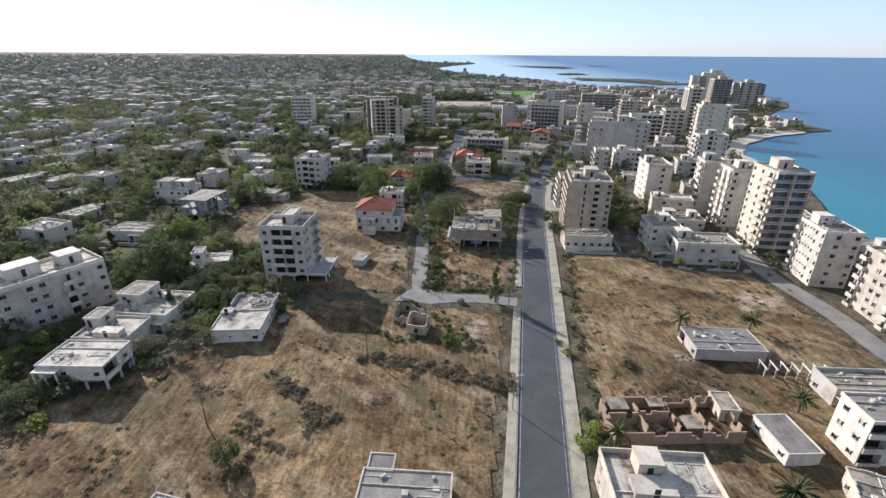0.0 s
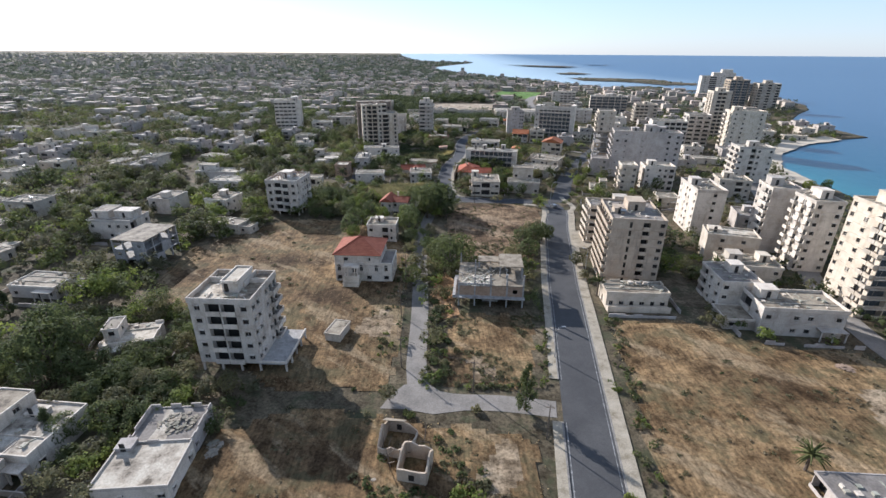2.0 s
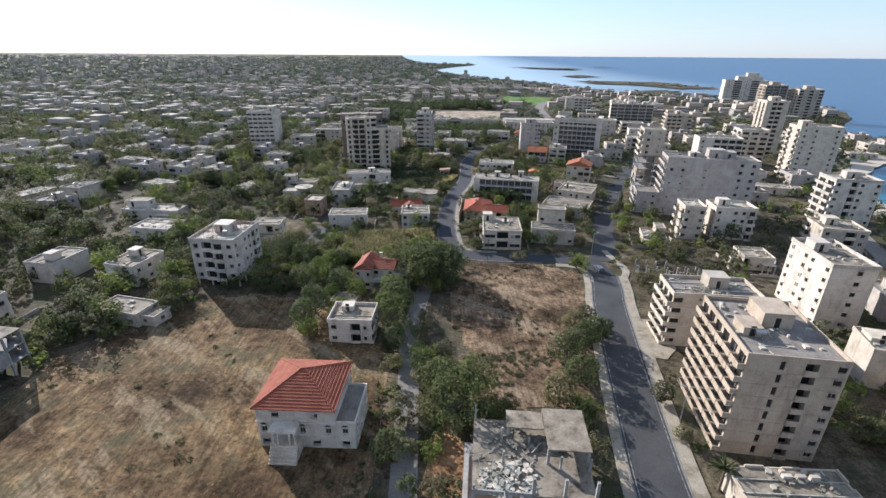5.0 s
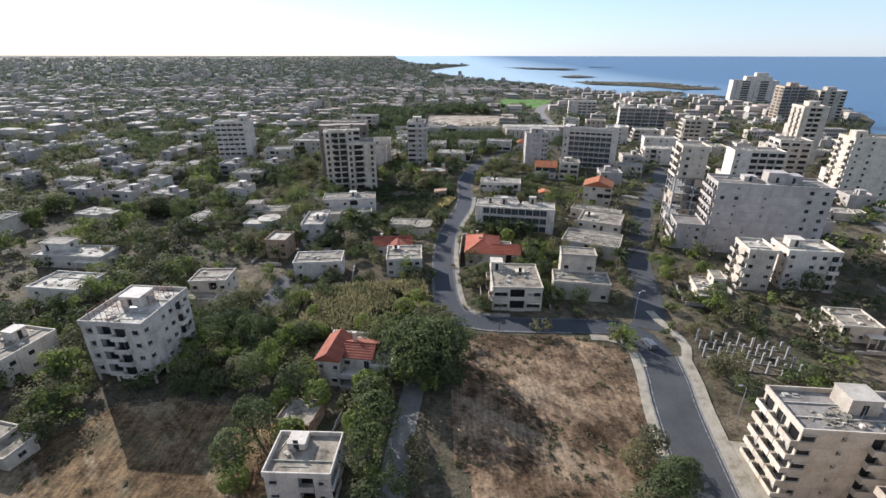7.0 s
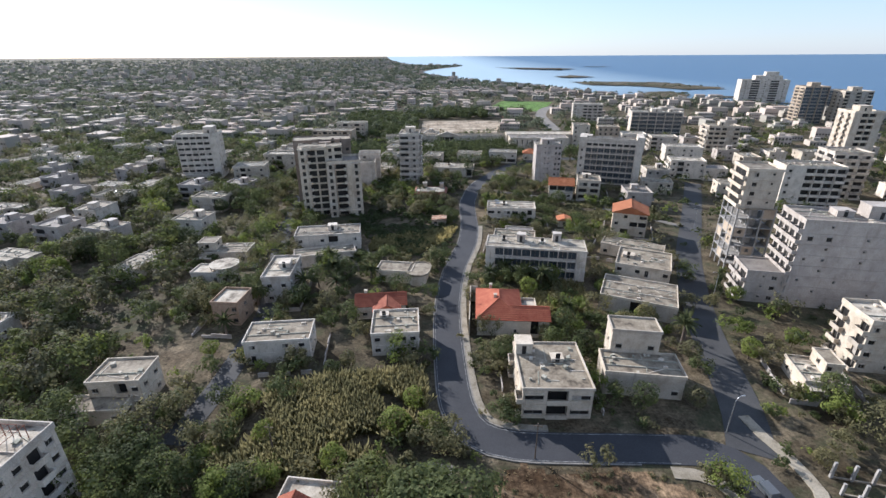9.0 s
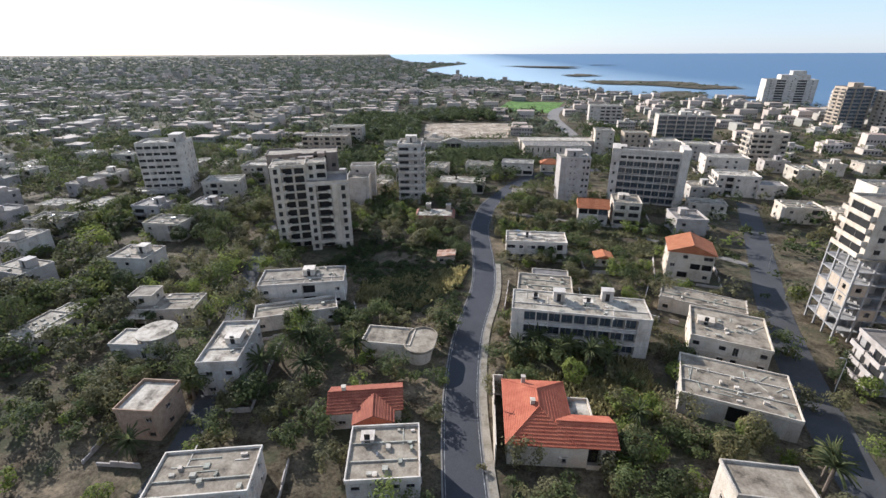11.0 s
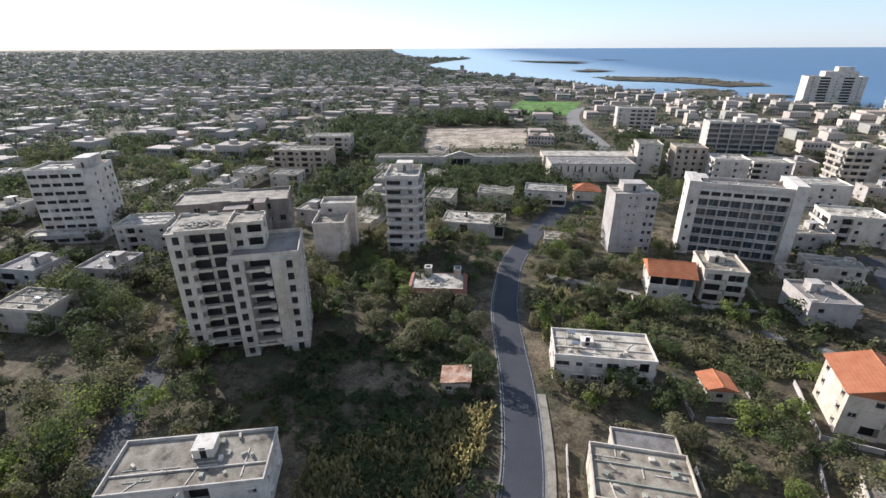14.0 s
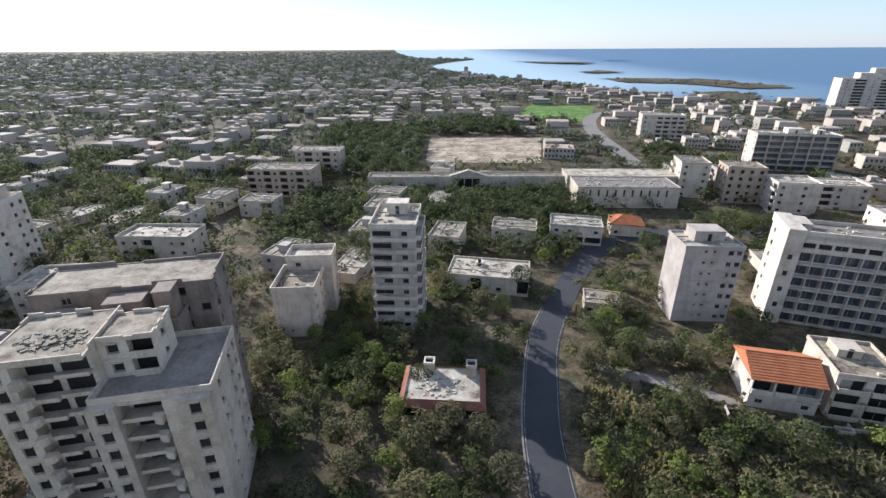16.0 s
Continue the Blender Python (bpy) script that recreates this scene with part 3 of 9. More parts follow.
for y0, y1, off in ((0, 110.5, -1), (121, 241, -1), (0, 241, 1)):
    seg = between(MAIN, y0, y1)
    structure("pavement", ribbon(seg, *((-6.5, -4.72) if off < 0 else (4.72, 7.2)), 0.22, 0.22), M_PAVING, "worn concrete pavement slabs", "pavement")
    structure("kerb", ribbon(seg, *((-4.716, -4.4) if off < 0 else (4.4, 4.716)), 0.235, 0.235), M_KERB, "low concrete kerb", "kerb")
    structure("road_line", ribbon(seg, *((-4.0, -3.85) if off < 0 else (3.85, 4.0)), 0.098), M_PAINT, "faded white edge line", "road line")
structure("pavement", ribbon([p for p in BEND if p.y < 372][12:], 3.82, 5.2, 0.21, 0.21), M_PAVING, "pale concrete pavement along the bend", "pavement")
structure("kerb", ribbon([p for p in BEND if p.y < 372][12:], 3.5, 3.816, 0.225, 0.225), M_KERB, "pale kerb along the bend", "kerb")
structure("kerb", ribbon([p for p in BEND if p.y < 445][8:], -3.8, -3.5, 0.20, 0.20), M_KERB, "dusty kerb along the inside", "kerb")
structure("road_line", ribbon([p for p in BEND if p.y < 445][6:], 3.1, 3.22, 0.098), M_PAINT, "thin white edge line", "road line")
structure("road_line", ribbon([p for p in BEND if p.y < 445][6:], -3.22, -3.1, 0.098), M_PAINT, "thin white edge line", "road line")


# ---------------------------------------------------------------- building kit
WINDOWS = {}
TAKEN = []          # footprints: x, y, radius


def window_mesh(w, h, kind):
    """A pane set in a slim frame, facing -y, its centre at the origin."""
    key = (round(w, 1), round(h, 1), kind)
    if key not in WINDOWS:
        s = Shape()
        a, b = w / 2, h / 2
        # for a void, this near-black quad paints the shade of the open room
        s.poly(((-a, 0, -b), (a, 0, -b), (a, 0, b), (-a, 0, b)), 0)
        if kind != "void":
            t = 0.07
            for x0, z0, x1, z1 in ((-a, -b, a, -b + t), (-a, b - t, a, b), (-a, -b + t, -a + t, b - t), (a - t, -b + t, a, b - t)):
                s.box(x0, -0.06, z0, x1, 0.0, z1, 1)
            if w > 0.9:
                s.box(-t / 2, -0.05, -b + t, t / 2, -0.004, b - t, 1)
        if kind == "arch":
            s.poly([(a * math.cos(k * math.pi / 8), -0.26, b + a * math.sin(k * math.pi / 8)) for k in range(9)], 0)
            for k in range(8):
                u, w2 = k * math.pi / 8, (k + 1) * math.pi / 8
                s.poly([(r * math.cos(g), -0.29, b + r * math.sin(g)) for r, g in ((a, u), (a + 0.14, u), (a + 0.14, w2), (a, w2))], 1)
        if kind == "shut":
            s.box(-a + t, -0.045, -b + t, -t / 2, -0.01, b - t, 1)
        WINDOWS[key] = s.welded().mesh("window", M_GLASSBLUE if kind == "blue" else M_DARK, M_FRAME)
    return WINDOWS[key]


BALCONIES = {}


def balcony_mesh(w, d, kind):
    key = (round(w, 1), d, kind)
    if key not in BALCONIES:
        s = Shape()
        a = w / 2
        s.box(-a, -d, -0.16, a, 0.0, 0.0)
        if kind == "solid":
            s.box(-a, -d, 0.0, a, -d + 0.12, 0.95)
            s.box(-a, -d + 0.12, 0.0, -a + 0.12, 0, 0.95)
            s.box(a - 0.12, -d + 0.12, 0.0, a, 0, 0.95)
        else:
            s.box(-a, -d, 0.9, a, -d + 0.06, 0.97)
            n = max(3, int(w / 0.5))
            for i in range(n + 1):
                x = -a + 0.03 + (w - 0.06) * i / n
                s.box(x - 0.02, -d + 0.01, 0, x + 0.02, -d + 0.05, 0.9)
        BALCONIES[key] = s
    return BALCONIES[key]


def facade(wall, thing, paint, rot, half_w, half_d, z0, fh, rows, rng):
    """One side of a building: a cell for each bay of each storey, with openings cut through and set back."""
    turn = Matrix.Rotation(rot, 4, "Z")
    width = 2 * half_w

    def put(x, dep, z):
        return tuple(turn @ Vector((x, -half_d + dep, z)))

    for fl, codes in enumerate(rows):
        if not codes:
            continue
        n = len(codes)
        bw = width / n
        zb = z0 + fl * fh
        if fl and len(codes) > 1:                          # string course along the floor slab
            q = [put(px, py, pz) for py, pz in ((0, zb), (-0.08, zb - 0.02), (0, zb - 0.22)) for px in (-half_w, half_w)]
            n1 = len(wall.v)
            wall.v.extend(q)
            for k in ((0, 2, 3, 1), (2, 4, 5, 3)):
                wall.f.append(tuple(n1 + g for g in k))
                wall.m.append(0)
        for i, code in enumerate(codes):
            x0, x1 = -half_w + i * bw, -half_w + (i + 1) * bw
            xc = (x0 + x1) / 2
            if code == ".":
                wall.poly([put(x0, 0, zb), put(x1, 0, zb), put(x1, 0, zb + fh), put(x0, 0, zb + fh)])
                continue
            ow, oh, sill, deep, kind = {
                "w": (min(1.3, bw * 0.6), 1.25, 0.95, 0.22, "pane"), "s": (min(0.7, bw * 0.5), 0.6, 1.6, 0.2, "pane"),
                "d": (min(1.1, bw * 0.6), 2.15, 0.02, 0.22, "pane"), "W": (bw * 0.82, 1.35, 0.9, 0.25, "pane"),
                "B": (bw * 0.86, 1.5, 0.85, 0.3, "blue"), "b": (bw * 0.72, 2.25, 0.02, 0.3, "pane"),
                "l": (bw * 0.9, fh - 0.45, 0.05, 1.25, "void"), "v": (min(0.75, bw * 0.5), fh * 0.66, 0.5, 0.25, "void"),
                "o": (min(1.4, bw * 0.62), 1.5, 0.75, 0.5, "void"), "L": (bw * 0.94, fh - 0.35, 0.05, 1.6, "blue"),
                "a": (min(1.0, bw * 0.5), 1.5, 0.6, 0.25, "arch"), "t": (1.3, 1.85, 0.6, 0.3, "void"),
            }[code]
            oh = min(oh, fh - sill - 0.1)
            a, b, c, d = xc - ow / 2, xc + ow / 2, zb + sill, zb + sill + oh
            out = [put(x0, 0, zb), put(x1, 0, zb), put(x1, 0, zb + fh), put(x0, 0, zb + fh)]
            hole = [put(a, 0, c), put(b, 0, c), put(b, 0, d), put(a, 0, d)]
            back = [put(a, deep, c), put(b, deep, c), put(b, deep, d), put(a, deep, d)]
            n0 = len(wall.v)
            wall.v.extend(out + hole + back)
            for k in range(4):
                j = (k + 1) % 4
                wall.f.append((n0 + k, n0 + j, n0 + 4 + j, n0 + 4 + k))
                wall.f.append((n0 + 4 + k, n0 + 4 + j, n0 + 8 + j, n0 + 8 + k))
                wall.m.extend((0, 0))
            if code in "wWstao" and deep < 0.6:
                for h0, h1, out in ((d, d + 0.11, 0.32), (c - 0.1, c, 0.14)):     # hood and sill
                    q = [put(px, py, pz) for pz in (h0, h1) for px, py in ((a, -out), (b, -out), (b, 0), (a, 0))]
                    n1 = len(wall.v)
                    wall.v.extend(q)
                    for k in ((3, 2, 1, 0), (4, 5, 6, 7), (0, 1, 5, 4), (1, 2, 6, 5), (3, 0, 4, 7)):
                        wall.f.append(tuple(n1 + g for g in k))
                        wall.m.append(0)
            if kind == "pane":
                r = rng.random()
                kind = "void" if r < 0.5 else ("shut" if r > 0.86 else "pane")
            at = turn @ Matrix.Translation((xc, -half_d + deep - 0.005, (c + d) / 2))
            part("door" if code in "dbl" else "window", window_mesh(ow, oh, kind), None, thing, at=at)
            if code in "bl":
                dep = 1.1 if code == "b" else 0.35
                if not ("balcony", round(bw * 0.94, 1), dep) in MESHES:
                    MESHES["balcony", round(bw * 0.94, 1), dep] = {}
                cache = MESHES["balcony", round(bw * 0.94, 1), dep]
                if paint.name not in cache:
                    cache[paint.name] = balcony_mesh(bw * 0.94, dep, "solid").mesh("balcony", paint)
                part("balcony", cache[paint.name], None, thing, at=turn @ Matrix.Translation((xc, -half_d - 0.002, zb + 0.02)))
            elif code == "L":
                key = ("ledge", round(bw, 1))
                if key not in MESHES:
                    s = Shape()
                    s.box(-bw / 2 + 0.02, -0.5, -0.18, bw / 2 - 0.02, 0, 0.0)
                    s.box(-bw / 2 + 0.02, -0.5, 0.75, bw / 2 - 0.02, -0.42, 0.95)
                    MESHES[key] = s.mesh("balcony", M_WHITE)
                part("balcony", MESHES[key], None, thing, at=turn @ Matrix.Translation((xc, -half_d - 0.002, zb)))


MESHES = {}
HOMES = []


def plainer(pattern):
    """The same side with one opening a storey, for sides turned away."""
    if isinstance(pattern, str):
        c = next((k for k in pattern if k != "."), ".")
        return ".%s." % ("w" if c in "bLlB" else c)
    return [plainer(p) for p in pattern]


def rows_of(pattern, floors):
    if isinstance(pattern, str):
        return [pattern or "."] * floors
    return [pattern[min(i, len(pattern) - 1)] for i in range(floors)]


def hut_part(thing, x, y, z, w, d, h, paint, rng, name="roof_hut"):
    s = Shape()
    s.box(x - w / 2, y - d / 2, z, x + w / 2, y + d / 2, z + h)
    s.box(x - w / 2 - 0.12, y - d / 2 - 0.12, z + h, x + w / 2 + 0.12, y + d / 2 + 0.12, z + h + 0.16)
    hut = part(name, s, paint, thing)
    part("door", window_mesh(0.9, 2.0, "void"), None, hut, at=Matrix.Translation((x, y - d / 2 - 0.01, z + 1.02)))
    return hut


def tank_part(thing, x, y, z, rng):
    s = Shape()
    for dx in (-0.5, 0.5):
        for dy in (-0.35, 0.35):
            s.box(x + dx - 0.04, y + dy - 0.04, z, x + dx + 0.04, y + dy + 0.04, z + 0.8)
    s.tube((x - 0.75, y, z + 1.2), (x + 0.75, y, z + 1.2), 0.42, 0.42, 10)
    part("water_tank", s, M_METAL, thing)


def flat_roof(thing, w, d, z, parapet, deck_mat, paint, cx=0.0, cy=0.0, ruin=0, rng=None):
    s = Shape()
    s.box(cx - w / 2 + 0.2, cy - d / 2 + 0.2, z - 0.05, cx + w / 2 - 0.2, cy + d / 2 - 0.2, z + 0.06)
    part("roof", s, deck_mat, thing)
    p, t = Shape(), 0.22
    e = 0.16 if w * d < 260 else 0.06
    a, b = w / 2 + e, d / 2 + e
    for x0, y0, x1, y1 in ((-a, -b, a, -b + t), (-a, b - t, a, b), (-a, -b + t, -a + t, b - t), (a - t, -b + t, a, b - t)):
        if ruin:
            n = 6
            for i in range(n):
                f0, f1 = i / n, (i + 1) / n
                hh = parapet * rng.choice((0.25, 0.6, 1.0, 1.0))
                if x1 - x0 > y1 - y0:
                    p.box(cx + x0 + (x1 - x0) * f0, cy + y0, z - 0.2, cx + x0 + (x1 - x0) * f1, cy + y1, z + hh)
                else:
                    p.box(cx + x0, cy + y0 + (y1 - y0) * f0, z - 0.2, cx + x1, cy + y0 + (y1 - y0) * f1, z + hh)
        else:
            p.box(cx + x0, cy + y0, z - 0.25, cx + x1, cy + y1, z + parapet)
    part("parapet", p.welded(), paint, thing)


def pitched_roof(thing, w, d, z, h, mat, kind="hip", eave=0.5, cx=0.0, cy=0.0):
    a, b = w / 2 + eave, d / 2 + eave
    s = Shape()
    if kind == "hip":
        long_x = a >= b
        r = (a - b) if long_x else (b - a)
        r = max(r, 0.3)
        top = [(-r, 0, z + h), (r, 0, z + h)] if long_x else [(0, -r, z + h), (0, r, z + h)]
    else:
        long_x = kind == "gable_x"
        top = [(-a, 0, z + h), (a, 0, z + h)] if long_x else [(0, -b, z + h), (0, b, z + h)]
    c = [(-a, -b, z), (a, -b, z), (a, b, z), (-a, b, z)]
    if long_x:
        polys = [(c[0], c[1], top[1], top[0]), (c[2], c[3], top[0], top[1]), (c[1], c[2], top[1]), (c[3], c[0], top[0])]
    else:
        polys = [(c[1], c[2], top[1], top[0]), (c[3], c[0], top[0], top[1]), (c[0], c[1], top[0]), (c[2], c[3], top[1])]
    for q in polys:                                    # overlapping courses of tiles, each a little proud of the one above
        q = [Vector((x + cx, y + cy, zz)) for x, y, zz in q]
        e0, e1, t1, t0 = q[0], q[1], q[2], q[-1]
        out = (e1 - e0).cross(t0 - e0).normalized() * 0.09
        rows = max(4, round((((t0 + t1) - (e0 + e1)) / 2).length / 0.62))
        for i in range(rows):
            a0, b0 = e0.lerp(t0, i / rows), e1.lerp(t1, i / rows)
            a1, b1 = e0.lerp(t0, (i + 1) / rows), e1.lerp(t1, (i + 1) / rows)
            s.poly((a0 + out, b0 + out, b1, a1))
            s.poly((a0, b0, b0 + out, a0 + out))
    under = [(x + cx, y + cy, z - 0.14) for x, y, _ in c]
    upper = [(x + cx, y + cy, z) for x, y, _ in c]
    s.poly(under[::-1])
    for i in range(4):
        j = (i + 1) % 4
        s.poly((under[i], under[j], upper[j], upper[i]))
    part("roof", s, mat, thing)
    ridge = Shape()
    p, q = (Vector((t[0] + cx, t[1] + cy, t[2] + 0.03)) for t in top)
    ridge.tube(p, q, 0.14, 0.14, 6)
    if kind == "hip":
        for k, (x, y, zz) in enumerate(c):
            t = p if ((x < 0) if long_x else (y < 0)) else q
            ridge.tube((x + cx, y + cy, zz + 0.03), t, 0.12, 0.12, 6)
    part("ridge_tiles", ridge, mat, thing)


def storeys(thing, w, d, z0, floors, fh, sides, paint, rng, cx=0.0, cy=0.0, name="wall"):
    """The shell of a block of storeys, all four sides, as one wall mesh with its windows and balconies."""
    wall = Shape()
    start = len(thing.children)
    hold = []
    for rot, hw, hd, pat in ((0, w / 2, d / 2, sides[0]), (math.pi / 2, d / 2, w / 2, sides[1]), (math.pi, w / 2, d / 2, sides[2]), (-math.pi / 2, d / 2, w / 2, sides[3])):
        before = set(thing.children)
        facade(wall, thing, paint, rot, hw, hd, z0, fh, rows_of(pat, floors), rng)
        hold += [o for o in thing.children if o not in before]
    top = z0 + floors * fh
    wall.poly([(-w / 2, -d / 2, top), (w / 2, -d / 2, top), (w / 2, d / 2, top), (-w / 2, d / 2, top)])
    wall.poly([(-w / 2, d / 2, z0), (w / 2, d / 2, z0), (w / 2, -d / 2, z0), (-w / 2, -d / 2, z0)])
    if cx or cy:
        wall.v = [(x + cx, y + cy, z) for x, y, z in wall.v]
        for o in hold:
            o.matrix_basis = Matrix.Translation((cx, cy, 0)) @ o.matrix_basis
    part(name, wall.welded(), paint, thing)


def pilotis(thing, w, d, h, nx, ny, paint):
    for i in range(nx):
        for j in range(ny):
            if 0 < i < nx - 1 and 0 < j < ny - 1:
                continue
            key = ("column", round(h, 1), paint.name)
            if key not in MESHES:
                s = Shape()
                s.box(-0.2, -0.2, 0, 0.2, 0.2, h)
                MESHES[key] = s.mesh("column", paint)
            part("column", MESHES[key], None, thing, at=Matrix.Translation((-w / 2 + 0.3 + (w - 0.6) * i / (nx - 1), -d / 2 + 0.3 + (d - 0.6) * j / (ny - 1), 0)))
    s = Shape()
    s.box(-w / 5, -d / 5, 0, w / 5, d / 5, h)
    part("stair_core", s, paint, thing)


def roof_litter(thing, w, d, z, rng):
    """Upstands, pipe runs, broken slabs and blocks left on a flat roof."""
    s = Shape()
    for _ in range(int(w * d / 9)):
        x, y = rng.uniform(-w * 0.42, w * 0.42), rng.uniform(-d * 0.42, d * 0.42)
        k = rng.random()
        a, b, h = (rng.uniform(0.8, 2.6), 0.08, 0.1) if k < 0.35 else (rng.uniform(0.15, 0.5), rng.uniform(0.15, 0.5), rng.uniform(0.12, 0.6))
        s.box(x - a, y - b, z, x + a, y + b, z + h, 0, rng.choice((0, 0, 1.57, rng.uniform(0, 3))), (x, y))
    for k in (-1, 1):
        if rng.random() < 0.6:
            s.box(-w / 2 + 0.3, k * d * 0.17 - 0.09, z, w / 2 - 0.3, k * d * 0.17 + 0.09, z + 0.22)
    ob = part("roof_litter", s, M_LITTER, thing)
    ob["kind"] = "stuff"


def building(name, label, x, y, rot, w, d, floors, fh=3.0, base=0.0, S=".", E=".", N=".", W=".", paint=None, deck=None, parapet=0.6, huts=(), tanks=0,
             roof=None, category="building", group="", wings=(), ruin=0):
    """A building on its plot: pilotis or plinth, storeys, roof, huts and tanks on the roof, and lower wings.
    wings: x, y, w, d, floors, south, east, north, west, deck."""
    rng = random.Random(int(abs(x) * 31 + abs(y) * 17))
    paint, deck = paint or M_WHITE, deck or M_ROOF
    N = "." if abs(rot) < 45 else plainer(N)
    HOMES.append((x, y, rot, w, d, floors, name))
    turn = radians(rot)
    seen = lambda nx, ny, off: any((-2 - x) * nx + (c - y) * ny > off - 1 for c in (0, 85, 170, 255, 340)) or (x == 0 and y == 0)
    if not seen(math.cos(turn), math.sin(turn), w / 2):
        E = "."
    if not seen(-math.cos(turn), -math.sin(turn), w / 2):
        W = "."
    thing = tagged(new(name), label, category, group)
    thing.matrix_world = pose(x, y, 0, 0, 0, rot)
    short, span = min(w, d), max(w, d)
    for k in range(math.ceil(span / short)):                 # ground taken by the block, as a chain of discs
        u = -span / 2 + span * (k + 0.5) / math.ceil(span / short)
        q = Matrix.Rotation(radians(rot), 2) @ Vector((u, 0) if w > d else (0, u))
        TAKEN.append((x + q.x, y + q.y, 0.62 * short + 1.2))
    for wing in wings:
        q = Matrix.Rotation(radians(rot), 2) @ Vector(wing[:2])
        TAKEN.append((x + q.x, y + q.y, 0.5 * max(wing[2], wing[3]) + 0.8))
    if base:
        pilotis(thing, w, d, base, max(2, round(w / 4) + 1), max(2, round(d / 4) + 1), paint)
    storeys(thing, w, d, base, floors, fh, (S, E, N, W), paint, rng)
    top = base + floors * fh
    if roof:
        mat, h, kind = roof
        pitched_roof(thing, w, d, top, h, mat, kind)
        if kind != "hip":
            g = Shape()
            for k in (-1, 1):
                if kind == "gable_x":
                    g.poly([(k * w / 2, -d / 2, top), (k * w / 2, d / 2, top), (k * w / 2, 0, top + h * 0.94)])
                else:
                    g.poly([(-w / 2, k * d / 2, top), (w / 2, k * d / 2, top), (0, k * d / 2, top + h * 0.94)])
            part("gable", g, paint, thing)
    else:
        flat_roof(thing, w, d, top, parapet, deck, paint, ruin=ruin, rng=rng)
    for hx, hy, hw, hd, hh in huts:
        hut_part(thing, hx, hy, top + 0.06, hw, hd, hh, paint, rng)
    for i in range(tanks):
        tank_part(thing, rng.uniform(-w * 0.35, w * 0.35), rng.uniform(-d * 0.3, d * 0.3), top + 0.06, rng)
    if not roof and w * d > 60:
        roof_litter(thing, w, d, top + 0.06, rng)
    if name == "house" and not wings and not roof and floors < 3 and abs(x) > 72:
        # a porch on columns, and on most houses a side room of another height
        pw, pd, ph = w * rng.uniform(0.3, 0.45), rng.uniform(1.6, 2.6), min(fh, 3.0)
        px = rng.choice((-1, 1)) * (w / 2 - pw / 2 - 0.1)
        s = Shape()
        s.box(px - pw / 2, -d / 2 - pd, base + ph - 0.25, px + pw / 2, -d / 2, base + ph - 0.05)
        for k in range(3):
            cx = px - pw / 2 + 0.2 + (pw - 0.4) * k / 2
            s.box(cx - 0.14, -d / 2 - pd + 0.1, 0, cx + 0.14, -d / 2 - pd + 0.38, base + ph - 0.25)
        part("porch", s, paint, thing)
        if rng.random() < 0.8 and abs(x) > 72:
            sx = 1 if x < 0 else -1
            ww, wd = w * rng.uniform(0.28, 0.42), d * rng.uniform(0.5, 0.75)
            side_room = Matrix.Rotation(radians(rot), 2) @ Vector((sx * (w / 2 + ww / 2), 0.25)) + Vector((x, y))
            up = rng.random() < 0.5 or min((side_room - p).length for line in (MAIN, BEND, EASTST, LANE, WESTST, SHORE) for p in line) < 8.5
            if up:
                storeys(thing, ww, wd, top + 0.05, 1, 2.7, (rng.choice(("w.", "o", "d.")), "w", ".", "w"), paint, rng, -sx * (w / 2 - ww / 2 - 0.3), d / 2 - wd / 2 - 0.3, "upper_room")
                flat_roof(thing, ww, wd, top + 2.75, 0.25, M_ROOF, paint, -sx * (w / 2 - ww / 2 - 0.3), d / 2 - wd / 2 - 0.3)
            else:
                storeys(thing, ww, wd, 0, 1, 2.9, ("w.", "w", ".", "w"), paint, rng, sx * (w / 2 + ww / 2), 0.25, "wing")
                flat_roof(thing, ww, wd, 2.9, 0.3, M_ROOF, paint, sx * (w / 2 + ww / 2), 0.25)
    for wx, wy, ww, wd, wf, ws, we, wnn, ww2, wdeck in wings:
        storeys(thing, ww, wd, 0, wf, fh, (ws, we, wnn, ww2), paint, rng, wx, wy, "wing")
        flat_roof(thing, ww, wd, wf * fh, parapet * 0.8, wdeck, paint, wx, wy)
    return thing


